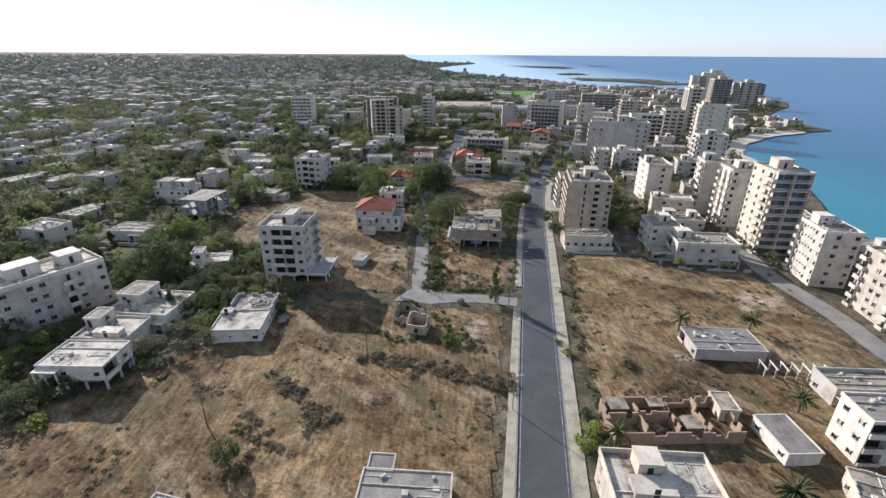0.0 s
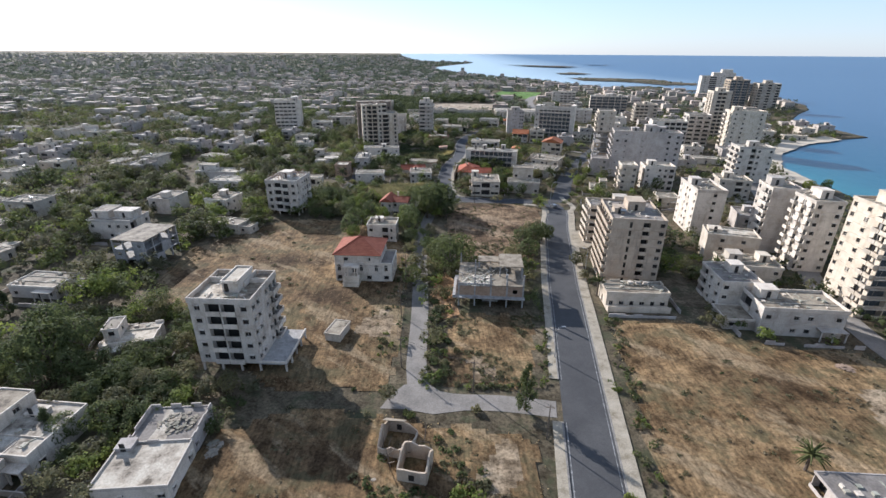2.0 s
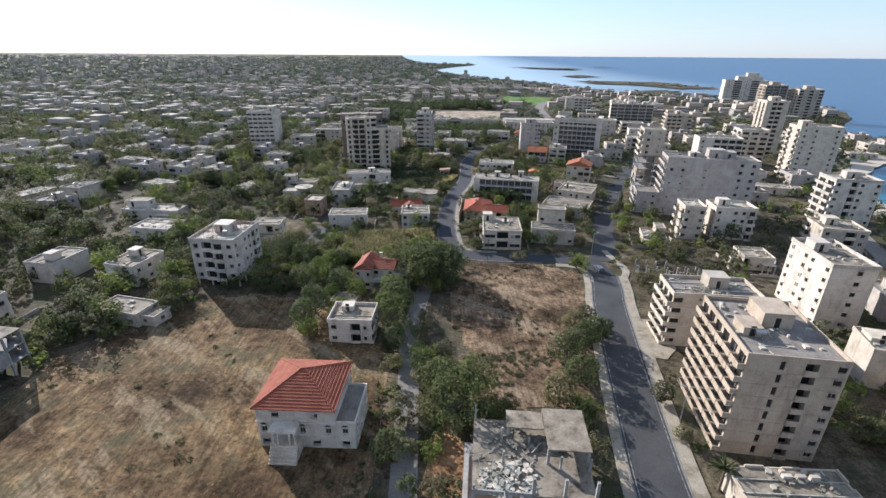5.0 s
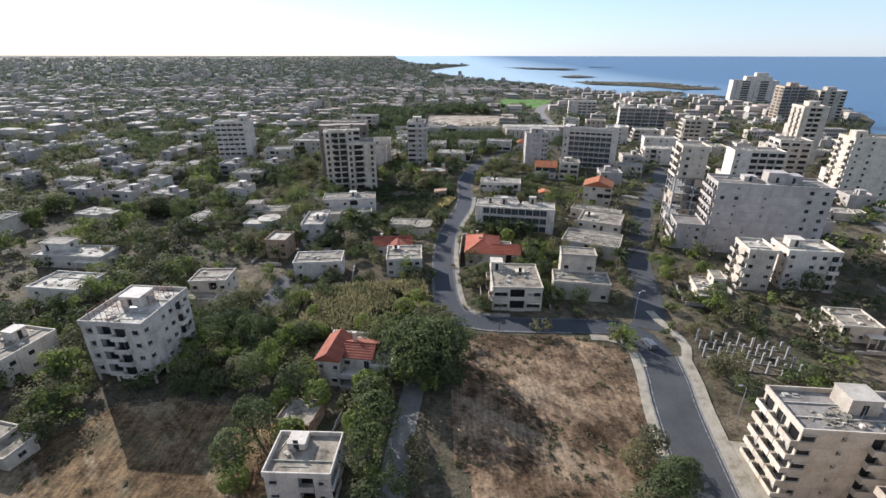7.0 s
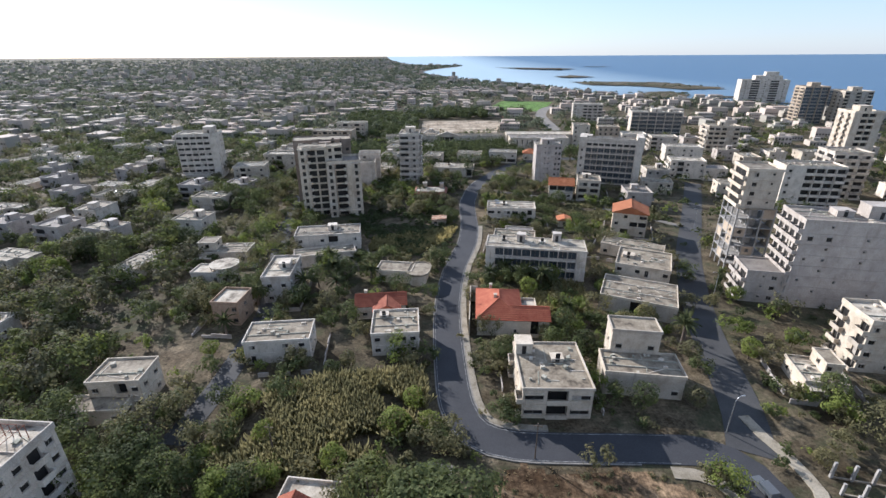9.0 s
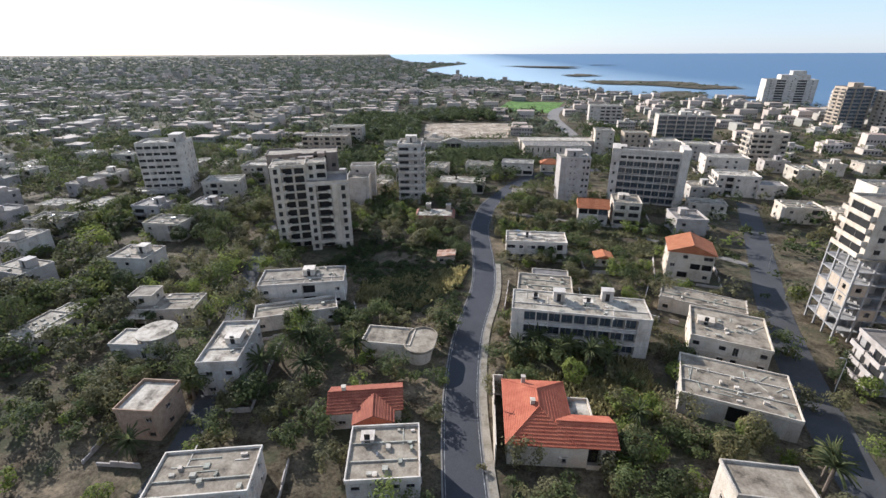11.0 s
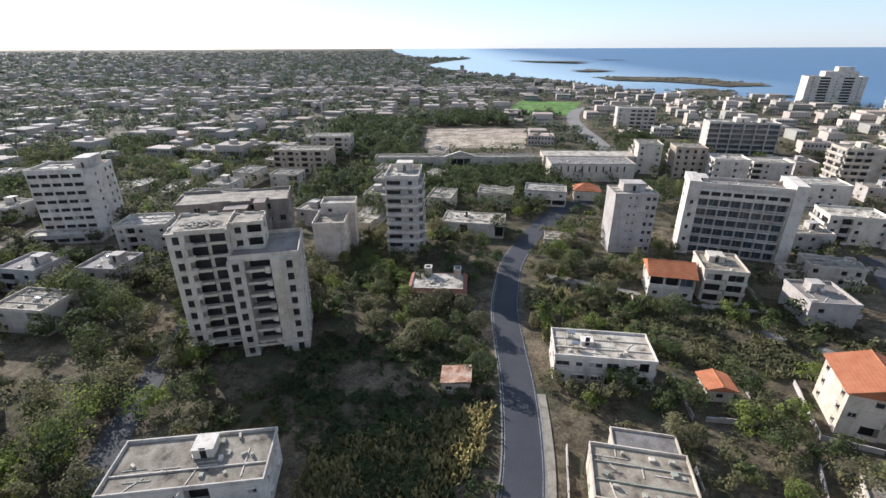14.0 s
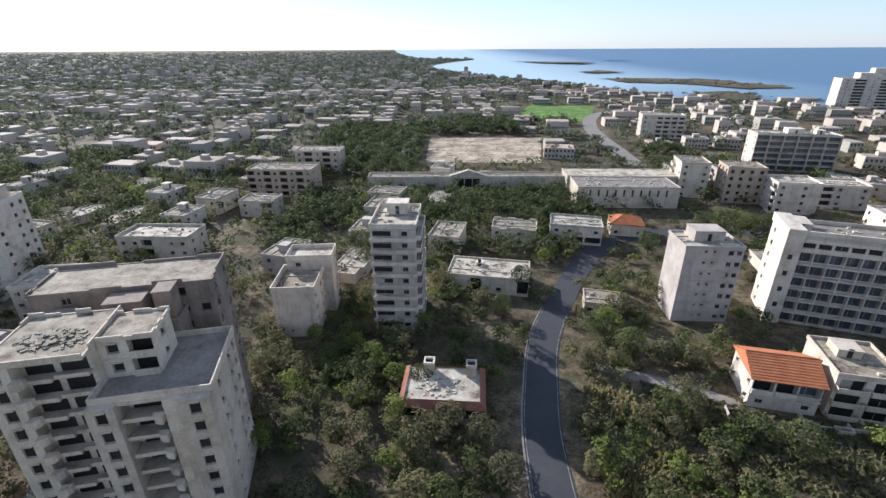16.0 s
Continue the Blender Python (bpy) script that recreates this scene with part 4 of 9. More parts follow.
def skeleton(name, label, x, y, rot, w, d, floors, fh=3.1, nx=5, ny=4, infill=0.4, paint=None, rods=True, seed=1, brick=None, stilts=False):
    """An unfinished frame: slabs, columns, some block infill, bare bars sticking up."""
    rng = random.Random(seed)
    paint = paint or M_CONCRETE
    thing = tagged(new(name), label, "building")
    thing.matrix_world = pose(x, y, 0, 0, 0, rot)
    TAKEN.append((x, y, 0.5 * math.hypot(w, d) + 1.5))
    for f in range(floors + 1):
        if f:
            s = Shape()
            s.box(-w / 2, -d / 2, f * fh - 0.22, w / 2, d / 2, f * fh)
            part("slab", s, M_ROOF if f == floors else paint, thing)
    col = Shape()
    col.box(-0.2, -0.2, 0, 0.2, 0.2, fh - 0.22)
    col = col.mesh("column", paint)
    for f in range(floors):
        for i in range(nx):
            for j in range(ny):
                part("column", col, None, thing, at=Matrix.Translation((-w / 2 + 0.25 + (w - 0.5) * i / (nx - 1), -d / 2 + 0.25 + (d - 0.5) * j / (ny - 1), f * fh)))
    bx, by = (w - 0.5) / (nx - 1), (d - 0.5) / (ny - 1)
    panels = {}
    for f in range(1 if stilts else 0, floors):
        for side in range(4):
            n, span = ((nx - 1), bx) if side % 2 == 0 else ((ny - 1), by)
            for i in range(n):
                if rng.random() > infill:
                    continue
                key = (side % 2, rng.random() < 0.5)
                if key not in panels:
                    s = Shape()
                    a = span / 2 - 0.2
                    if key[1]:
                        for q in ((-a, 0, -0.6, fh - 0.22), (0.6, 0, a, fh - 0.22), (-0.6, 0, 0.6, 0.9), (-0.6, 2.1, 0.6, fh - 0.22)):
                            s.box(q[0], -0.1, q[1], q[2], 0.1, q[3])
                    else:
                        s.box(-a, -0.1, 0, a, 0.1, fh - 0.22)
                    panels[key] = s.mesh("infill_wall", brick or paint)
                turn = Matrix.Rotation(side * math.pi / 2, 4, "Z")
                hw, hd = (w / 2, d / 2) if side % 2 == 0 else (d / 2, w / 2)
                part("infill_wall", panels[key], None, thing, at=turn @ Matrix.Translation((-hw + 0.25 + span * (i + 0.5), -hd + 0.25, f * fh)))
    core = Shape()
    core.box(-w * 0.12, -d * 0.3, 0, w * 0.12, d * 0.3, floors * fh - 0.24)
    part("stair_core", core, paint, thing)
    if rods:
        for i in range(nx):
            for j in range(ny):
                if rng.random() < 0.7:
                    r = Shape()
                    px, py = -w / 2 + 0.25 + bx * i, -d / 2 + 0.25 + by * j
                    r.box(px - 0.16, py - 0.16, floors * fh, px + 0.16, py + 0.16, floors * fh + rng.uniform(0.6, 3.2))
                    part("column_stub", r, paint, thing)
    return thing


def rubble(name, label, x, y, z, rx, ry, n, seed, size=0.5, mat=None):
    rng = random.Random(seed)
    s = Shape()
    for _ in range(n):
        a, r = rng.uniform(0, 6.28), math.sqrt(rng.random())
        px, py = x + rx * r * math.cos(a), y + ry * r * math.sin(a)
        w, d, h = (rng.uniform(0.3, 1.3) * size for _ in range(3))
        lift = z + (1 - r) * size * 1.2
        s.box(px - w, py - d, z if lift < z + 0.2 else lift - h * 0.6, px + w, py + d, lift + h * 0.4, 0, rng.uniform(0, 3), (px, py))
    return tagged(part(name, s, mat or M_RUBBLE), label, "rubble", kind="stuff")


def tiled_house(label, x, y, rot, blocks, paint, tile, flats=(), chimneys=()):
    """A house of several gabled or hipped blocks that run into one another.
    blocks: x, y, w, d, floors, storey height, roof kind, rise, south, east, west.  flats: x, y, w, d, height, deck."""
    rng = random.Random(int(abs(x) * 13 + y))
    thing = tagged(new("house"), label, "house")
    thing.matrix_world = pose(x, y, 0, 0, 0, rot)
    HOMES.append((x, y, rot, 12, 12, 1, "tiled_house"))
    for cx, cy, w, d, floors, fh, kind, rise_h, S, E, W in blocks:
        q = Matrix.Rotation(radians(rot), 2) @ Vector((cx, cy))
        TAKEN.append((x + q.x, y + q.y, 0.55 * max(w, d) + 0.8))
        storeys(thing, w, d, 0, floors, fh, (S, E, ".", W), paint, rng, cx, cy)
        top = floors * fh
        pitched_roof(thing, w, d, top, rise_h, tile, kind, 0.45, cx, cy)
        if kind != "hip":
            for k in (-1, 1):
                g = Shape()
                if kind == "gable_x":
                    g.poly([(cx + k * w / 2, cy - d / 2, top), (cx + k * w / 2, cy + d / 2, top), (cx + k * w / 2, cy, top + rise_h * 0.94)][::k])
                else:
                    g.poly([(cx - w / 2, cy + k * d / 2, top), (cx + w / 2, cy + k * d / 2, top), (cx, cy + k * d / 2, top + rise_h * 0.94)][::-k])
                part("gable", g, paint, thing)
    for cx, cy, w, d, h, deck in flats:
        q = Matrix.Rotation(radians(rot), 2) @ Vector((cx, cy))
        TAKEN.append((x + q.x, y + q.y, 0.5 * max(w, d)))
        storeys(thing, w, d, 0, 1, h, ("w.w", "w", ".", "w"), paint, rng, cx, cy, "flat_wing")
        flat_roof(thing, w, d, h, 0.6, deck, paint, cx, cy)
    for cx, cy, z, h in chimneys:
        c = Shape()
        c.box(cx - 0.35, cy - 0.35, z - 1.5, cx + 0.35, cy + 0.35, z + h)
        c.box(cx - 0.45, cy - 0.45, z + h, cx + 0.45, cy + 0.45, z + h + 0.15)
        part("chimney", c, M_CREAM, thing)
    return thing


# ---------------------------------------------------------------- buildings by the straight road
stilt_block = building("apartment_block", "white seven-level apartment block on stilts with dark loggias", -47.2, 133.0, -3, 13.2, 13.4, 5, 3.0, 2.2,
         S="wllw", E="ww.wbb", W="w.ww", N="wllw", paint=M_WHITE, deck=M_ROOF, parapet=1.0)
storeys(stilt_block, 3.4, 7.4, 17.26, 1, 2.5, ("d.", ".", ".", "."), M_WHITE, random.Random(3), 0.6, 1.2, "stair_house")
flat_roof(stilt_block, 3.4, 7.4, 19.76, 0.35, M_ROOFWHITE, M_WHITE, 0.6, 1.2)
deck = Shape()
deck.box(6.62, -6.9, 2.2, 12.4, 6.4, 2.5)
part("terrace", deck, M_CONCRETE, stilt_block)
edge = Shape()
edge.box(6.62, -6.9, 2.5, 12.4, -6.7, 3.0)
edge.box(12.2, -6.7, 2.5, 12.4, 6.4, 3.0)
part("parapet", edge, M_WHITE, stilt_block)
post = Shape()
post.box(-0.18, -0.18, 0, 0.18, 0.18, 2.2)
post = post.mesh("column", M_WHITE)
for py in (-6.6, -3.4, -0.2, 3.0, 6.1):
    part("column", post, None, stilt_block, at=Matrix.Translation((12.1, py, 0)))
for x0, y0, x1, y1, z1 in ((-6.4, 2.6, -1.1, 2.8, 18.3), (2.4, 0.0, 2.6, 6.4, 18.6), (2.6, 2.4, 6.4, 2.6, 18.3), (-3.4, -6.3, -3.2, -3.0, 17.7)):
    divider = Shape()
    divider.box(x0, y0, 17.26, x1, y1, z1)
    part("terrace_wall", divider, M_WHITE, stilt_block)
pale = Shape()
pale.v = [(px, py, 17.275) for px, py in outline([(-5.6, -5.8), (-1.6, -6.0), (0.4, -4.2), (-1.4, -2.4), (-1.2, 2.2), (-5.8, 2.2)], 0.7, 0.8, 3)]
pale.f, pale.m = [tuple(range(len(pale.v)))], [0]
part("screed", pale, M_ROOFWHITE, stilt_block, "pale remains of the roof screed")
frame_rng = random.Random(8)
for k in range(6):
    lath = Shape()
    lath.tube((2.9 + 0.55 * k, 2.9, 17.5), (3.0 + 0.55 * k, 6.2, 18.5 + frame_rng.uniform(-0.2, 0.2)), 0.05, 0.05, 4)
    part("lath", lath, M_BARK, stilt_block)
villa = building("villa", "two-storey cream villa with a red hipped tile roof and porch", -26.4, 175.6, -3, 13.6, 13.0, 3, 3.0, 0,
         S=["o...o.", "a.da.a", ".w..w."], E=[".", "a.a.", "w.w."], W=["o.", "a.a", "w.w"], N=["."], paint=M_WHITE, roof=(M_TILE, 3.4, "hip"),
         wings=((8.6, -1.4, 3.6, 10.0, 2, ["o", "a"], ["oo.", "a.a"], ".", ".", M_ROOFGREY),))
for px in (-3.4, -2.5, -0.5, 0.4):
    col = Shape()
    col.tube((px, -8.6, 3.0), (px, -8.6, 5.7), 0.2, 0.17, 10)
    part("column", col, M_WHITE, villa)
porch = Shape()
porch.box(-3.9, -9.0, 5.7, 0.9, -6.52, 6.1)
porch.box(-3.7, -8.8, 6.1, 0.7, -6.52, 6.3)
part("porch_roof", porch, M_WHITE, villa)
for k in range(6):
    tread = Shape()
    tread.box(-3.9, -9.0 - 0.32 * (k + 1), 0, 0.9, -9.0 - 0.32 * k, 3.0 - 0.5 * (k + 1))
    part("step", tread, M_CREAM, villa)
landing = Shape()
landing.box(-3.9, -9.0, 0, 0.9, -6.52, 3.0)
part("porch_floor", landing, M_CREAM, villa)
cornice = Shape()
for x0, y0, x1, y1 in ((-6.95, -6.7, 6.95, -6.51), (6.81, -6.5, 6.95, 6.5)):
    cornice.box(x0, y0, 5.9, x1, y1, 6.1)
part("cornice", cornice, M_WHITE, villa)
building("apartment_block", "dirty white five-level apartment block with broken openings", -67.4, 239.0, -6, 13.4, 15.6, 4, 3.1, 2.0,
         S="olbw", E="w.wwbw", W="w.w", N="bwwb", paint=M_WHITE, deck=M_ROOFWHITE, parapet=0.8, huts=((-0.5, 1.5, 4.6, 4.6, 2.4),), tanks=2)
wreck = skeleton("unfinished_building", "unfinished concrete frame on stilts with rubble on its broken top slab", 12.6, 161.4, -5, 18.0, 14.6, 2, 3.3, 5, 4, 0.95, seed=5, brick=M_BRICK, stilts=True)
for x0, y0, x1, y1, z in ((-10.4, -8.6, 9.2, -7.3, 3.3), (-10.4, -7.3, -9.0, 5.0, 3.3), (2.4, -1.6, 9.0, 7.3, 9.8), (-3.6, 3.4, 2.4, 7.3, 8.9)):
    ledge = Shape()
    ledge.box(x0, y0, z - 0.26, x1, y1, z)
    part("slab", ledge, M_ROOF if z > 4 else M_CONCRETE, wreck)
for px, py, h in ((-0.2, -7.05, 3.2), (4.3, -7.05, 3.4), (8.75, -7.05, 3.3), (2.6, -1.3, 2.95), (8.6, -1.3, 2.95), (2.6, 7.0, 2.95), (8.6, 7.0, 2.95), (-3.3, 3.7, 2.1), (-3.3, 7.0, 2.1)):
    tall = Shape()
    tall.box(px - 0.2, py - 0.2, 6.6, px + 0.2, py + 0.2, 6.6 + h)
    part("column", tall, M_CONCRETE, wreck)
for a, b in (((-9.0, -7.3, 7.1), (-0.3, -7.3, 6.9)), ((-10.4, -8.5, 4.0), (-9.6, 2.0, 3.9))):
    low_wall = Shape()
    low_wall.box(a[0], a[1] - 0.1, b[2] - 0.6, b[0], max(b[1], a[1] + 0.1), a[2])
    part("low_wall", low_wall, M_CONCRETE, wreck)
rubble("rubble_heap", "pale broken concrete and planks heaped on the top slab", 8.6, 157.2, 6.62, 4.6, 3.4, 110, 3, 0.4, M_LITTER)
rubble("rubble_heap", "broken blocks on the rear of the top slab", 11.6, 163.5, 6.62, 6.0, 3.0, 70, 4, 0.35)
plank_rng = random.Random(12)
for k in range(16):
    px, py, a = plank_rng.uniform(4.5, 13.0), plank_rng.uniform(155.0, 162.0), plank_rng.uniform(0, 6.28)
    plank = Shape()
    plank.tube((px, py, 6.9), (px + 2.4 * math.cos(a), py + 2.4 * math.sin(a), 7.3 + plank_rng.uniform(-0.1, 0.7)), 0.09, 0.07, 4)
    tagged(part("plank", plank, M_FRAME), "grey splintered plank lying on the rubble", "plank")
building("apartment_tower", "beige eight-storey apartment tower with a wall of staggered balconies", 57.0, 176.9, -9, 15.2, 19.4, 8, 2.55, 0,
         S="..v.l.w", W="bbbbbb", E="w.l.w", N="wlw", paint=M_TAN, deck=M_ROOFGREY, parapet=0.7, huts=((1.0, 3.0, 5.0, 6.0, 2.8), (-4.5, -1.5, 3.0, 4.0, 1.6)), tanks=2)
low_house = building("house", "long low cream house with shuttered doors and a littered flat roof", 52.4, 157.0, -3, 16.8, 7.4, 1, 4.6, 0, S="dwdwdw", E="w.", W="d", N=".w.w", paint=M_CREAM, deck=M_ROOF, parapet=0.5, ruin=1)
terrace = Shape()
terrace.box(-8.4, -6.1, 0, 8.4, -3.72, 1.0)
terrace.box(-8.4, -6.1, 1.0, 8.4, -5.9, 1.75)
part("terrace", terrace, M_CREAM, low_house)
for k in range(3):
    stack = Shape()
    stack.box(-1.2 + 2.1 * k, 1.4, 4.66, 0.2 + 2.1 * k, 2.0, 5.5)
    part("roof_box", stack, M_WHITE, low_house)
rubble("rubble_heap", "rubble and planks on the low roof", 54.0, 157.5, 4.66, 5.5, 2.5, 40, 8, 0.35)
building("apartment_block", "sunlit white five-storey block with angular balconies and a roof hut", 62.9, 204.8, -6, 19.7, 9.6, 5, 2.75, 0,
         S="W.s.b.bW", W="bbb", E="ww", N="wlw", paint=M_CREAM, deck=M_ROOFGREY, parapet=0.8, huts=((1.5, 1.5, 4.6, 4.0, 2.8),))
rubble("rubble_heap", "broken screed on the flat roof", 60.0, 203.6, 13.8, 4.5, 2.4, 45, 9, 0.35)
building("apartment_block", "tall white apartment block with one windowed sunlit side", 101.0, 217.0, -8, 10.5, 18.0, 6, 2.9, 0,
         S="..w.", W="w.ww.w", E="lll", N="w", paint=M_WHITE, deck=M_ROOF, parapet=0.9, huts=((-2.5, 3.0, 3.6, 4.0, 2.4),))
building("house", "plain cream three-level house with a blank side wall", 96.8, 188.0, -18, 15.5, 9.0, 3, 3.0, 0, S=".w.w.", W=".", E="ww", N="ww", paint=M_CREAM, deck=M_ROOFWHITE, huts=((-5.0, 1.0, 4.0, 4.0, 1.0),))
building("house", "three-storey white house in the shade of the tower", 79.4, 157.6, -6, 10.4, 12.6, 3, 2.9, 0, S="w.ww", W="lww", E="ww", N="ww", paint=M_WHITE, deck=M_ROOFGREY, huts=((1.0, 2.0, 3.4, 3.4, 2.4),))
building("house", "wide white two-storey house with a terrace roof", 88.0, 144.8, -6, 19.6, 10.4, 2, 3.6, 0, S="w.ww.w", W="lw", E="ww", N="ww.w", paint=M_WHITE, deck=M_ROOF, parapet=0.7, huts=((-6.0, 2.4, 4.4, 3.6, 2.4),))
building("house", "low cream house with a jumbled terrace roof", 93.0, 171.5, -10, 16.0, 9.5, 2, 3.0, 0, S="w.w.w", W="w.w", E="ww", N="ww", paint=M_CREAM, deck=M_ROOF, huts=((-4.0, 1.0, 4.0, 4.0, 2.4), (4.5, 1.5, 3.0, 3.4, 2.2)))

# the row of blocks along the shore
SHOREBLOCKS = "blocks along the shore"
building("apartment_block", "white eight-storey shore block with a blank shaded side", 116.5, 197.5, -12, 9.4, 11.0, 8, 2.85, 0, S=".s", W="w.bb", E="bb", N="w", paint=M_WHITE, deck=M_ROOF, huts=((-1.5, 2.0, 4.0, 4.0, 2.6),), group=SHOREBLOCKS)
building("apartment_block", "white shore block with projecting sunlit balconies", 118.0, 181.8, -6, 8.6, 10.5, 8, 2.9, 0, S="w.w", W="b.b.b", E="bb", N="w", paint=M_WHITE, deck=M_ROOF, huts=((1.0, 1.0, 3.6, 4.0, 2.6),), group=SHOREBLOCKS)
building("apartment_tower", "ten-storey cream shore tower with dark banded loggias", 116.2, 155.4, -5, 11.4, 15.0, 10, 2.9, 0, S="LL", W="w.w.bb", E="bbb", N="ll", paint=M_CREAM, deck=M_ROOF, huts=((0.0, 2.0, 5.0, 5.0, 3.0),), group=SHOREBLOCKS)
building("apartment_block", "white six-storey shore block with a perforated stair screen", 117.0, 130.2, -9, 10.0, 12.5, 6, 2.9, 0, S=".w.w", W="bwsssw.w", E="bb", N="w", paint=M_WHITE, deck=M_ROOF, huts=((-1.5, 3.0, 4.0, 4.0, 2.8),), tanks=2, group=SHOREBLOCKS)
building("apartment_block", "cream shore block with deep balconies on its landward side", 119.0, 106.5, -7, 11.0, 15.0, 6, 2.85, 0, S="l.l", W="b.ww.b", E="bb", N="w", paint=M_CREAM, deck=M_ROOF, huts=((0.0, 3.0, 4.0, 4.0, 2.8),), group=SHOREBLOCKS)

# plots near the start, west of the road
building("apartment_block", "white four-storey apartment house with small square windows", -103.5, 108.0, 57, 23.0, 12.0, 4, 3.1, 0, S="w.ww.bw.w", E="w.w", W="bb", N="ww.ww", paint=M_WHITE, deck=M_ROOFWHITE, parapet=0.8, huts=((-4.0, 1.5, 7.0, 5.0, 2.8), (6.0, 1.0, 5.0, 5.0, 2.6)))
building("house", "white single-storey house raised on stilts with a bright roof", -75.7, 81.2, -1, 13.6, 8.8, 1, 3.4, 2.6, S=".w.w", E="lw", W="l.", N="w.w", paint=M_WHITE, deck=M_ROOFWHITE, parapet=0.25)
building("house", "low white annexe with a bleached terrace roof", -78.6, 94.0, -2, 12.4, 9.4, 1, 4.0, 0, S="w.", E="w.", W="w.w", N=".", paint=M_WHITE, deck=M_ROOFWHITE, parapet=0.5, huts=((1.6, -3.2, 6.0, 2.4, 1.5),))
building("house", "white house with a bleached many-cornered roof terrace", -76.0, 105.6, -6, 16.0, 12.0, 1, 4.4, 0, S="w.w", E="w.w", W="wl", N=".w", paint=M_WHITE, deck=M_ROOFWHITE, parapet=0.4, huts=((-4.0, -1.0, 2.6, 3.4, 0.7), (1.0, 3.4, 3.0, 2.4, 0.5)))
building("house", "small flat house half hidden in scrub", -74.5, 136.0, 14, 11.0, 8.0, 1, 3.2, 0, S="w.dw", E="w", W="w", N="w", paint=M_WHITE, deck=M_ROOFWHITE, ruin=1)
building("outhouse", "small pale concrete outhouse in the field", -27.2, 140.2, -14, 3.8, 6.2, 1, 2.3, 0, S=".", E=".", W="s", N=".", paint=M_CREAM, deck=M_ROOF, parapet=0.2)
building("house", "flat grey-roofed house with a felted deck", -6.0, 49.5, -4, 14.0, 8.6, 1, 3.6, 0, S="w.w", E="w", W="w", N="w.d.w", paint=M_CREAM, deck=M_ROOFGREY, parapet=0.3, wings=((-4.5, 5.8, 4.0, 3.2, 1, ".", "s", "s", ".", M_ROOFGREY),))
building("house", "low flat-roofed house at the edge of the dry plot", -40.0, 45.0, -14, 9.0, 8.0, 1, 3.2, 0, S="w", E="w.d", W="w", N="w.w", paint=M_CREAM, deck=M_ROOFWHITE, parapet=0.3)
building("house", "cottage with a weathered orange tile roof", -62.0, 41.5, 12, 9.0, 7.0, 1, 3.0, 0, S="w", E="w", W="w", N="w", paint=M_CREAM, roof=(M_TILE, 1.8, "gable_x"))

# plots near the start, east of the road
building("house", "white two-storey house with terraces and a beige stair hut", 32.6, 49.6, -4, 16.0, 11.0, 2, 3.0, 0, S="w.lw", E="ww", W="w.w", N="w.lw", paint=M_CREAM, deck=M_ROOFWHITE, parapet=0.9, huts=((-1.8, 2.6, 3.6, 3.4, 2.6), (-2.0, -1.2, 6.0, 3.2, 0.9)))
building("hall", "long low hall with a plain grey flat roof", 65.8, 91.6, -4, 15.6, 9.0, 1, 3.2, 0, S=".", W="l.w", E="w.", N="w.w.w", paint=M_GREYWALL, deck=M_ROOFGREY, parapet=0.15)
building("shed", "low store with a slanting grey roof slab", 61.0, 62.6, 2, 6.0, 9.0, 1, 3.0, 0, S=".", W="w.w", E=".", N="d", paint=M_WHITE, deck=M_ROOFGREY, parapet=0.15)
building("house", "white three-storey house with a sunlit windowed end", 76.5, 61.5, -3, 12.0, 7.0, 3, 3.2, 0, S="lww", W="ww", E="w", N="ww", paint=M_WHITE, deck=M_ROOFGREY, parapet=0.4)
building("house", "low white house with a walled roof terrace", 84.5, 75.5, -3, 14.0, 6.6, 1, 4.0, 0, S="w.w", W="w.", E="w", N="w.w", paint=M_WHITE, deck=M_ROOF, parapet=0.8)
building("house", "cream ruin with an open gallery", 68.0, 49.0, -24, 10.0, 8.0, 1, 3.6, 0, S="l.l", W="oo", E="o", N="o.o", paint=M_CREAM, deck=M_ROOF, parapet=0.5, ruin=1)
building("house", "tiny flat-roofed cream outbuilding with an arched opening", 54.5, 70.8, -5, 3.6, 5.0, 1, 3.0, 0, S="o", W="o.", E=".", N=".", paint=M_CREAM, deck=M_ROOF, parapet=0.2)


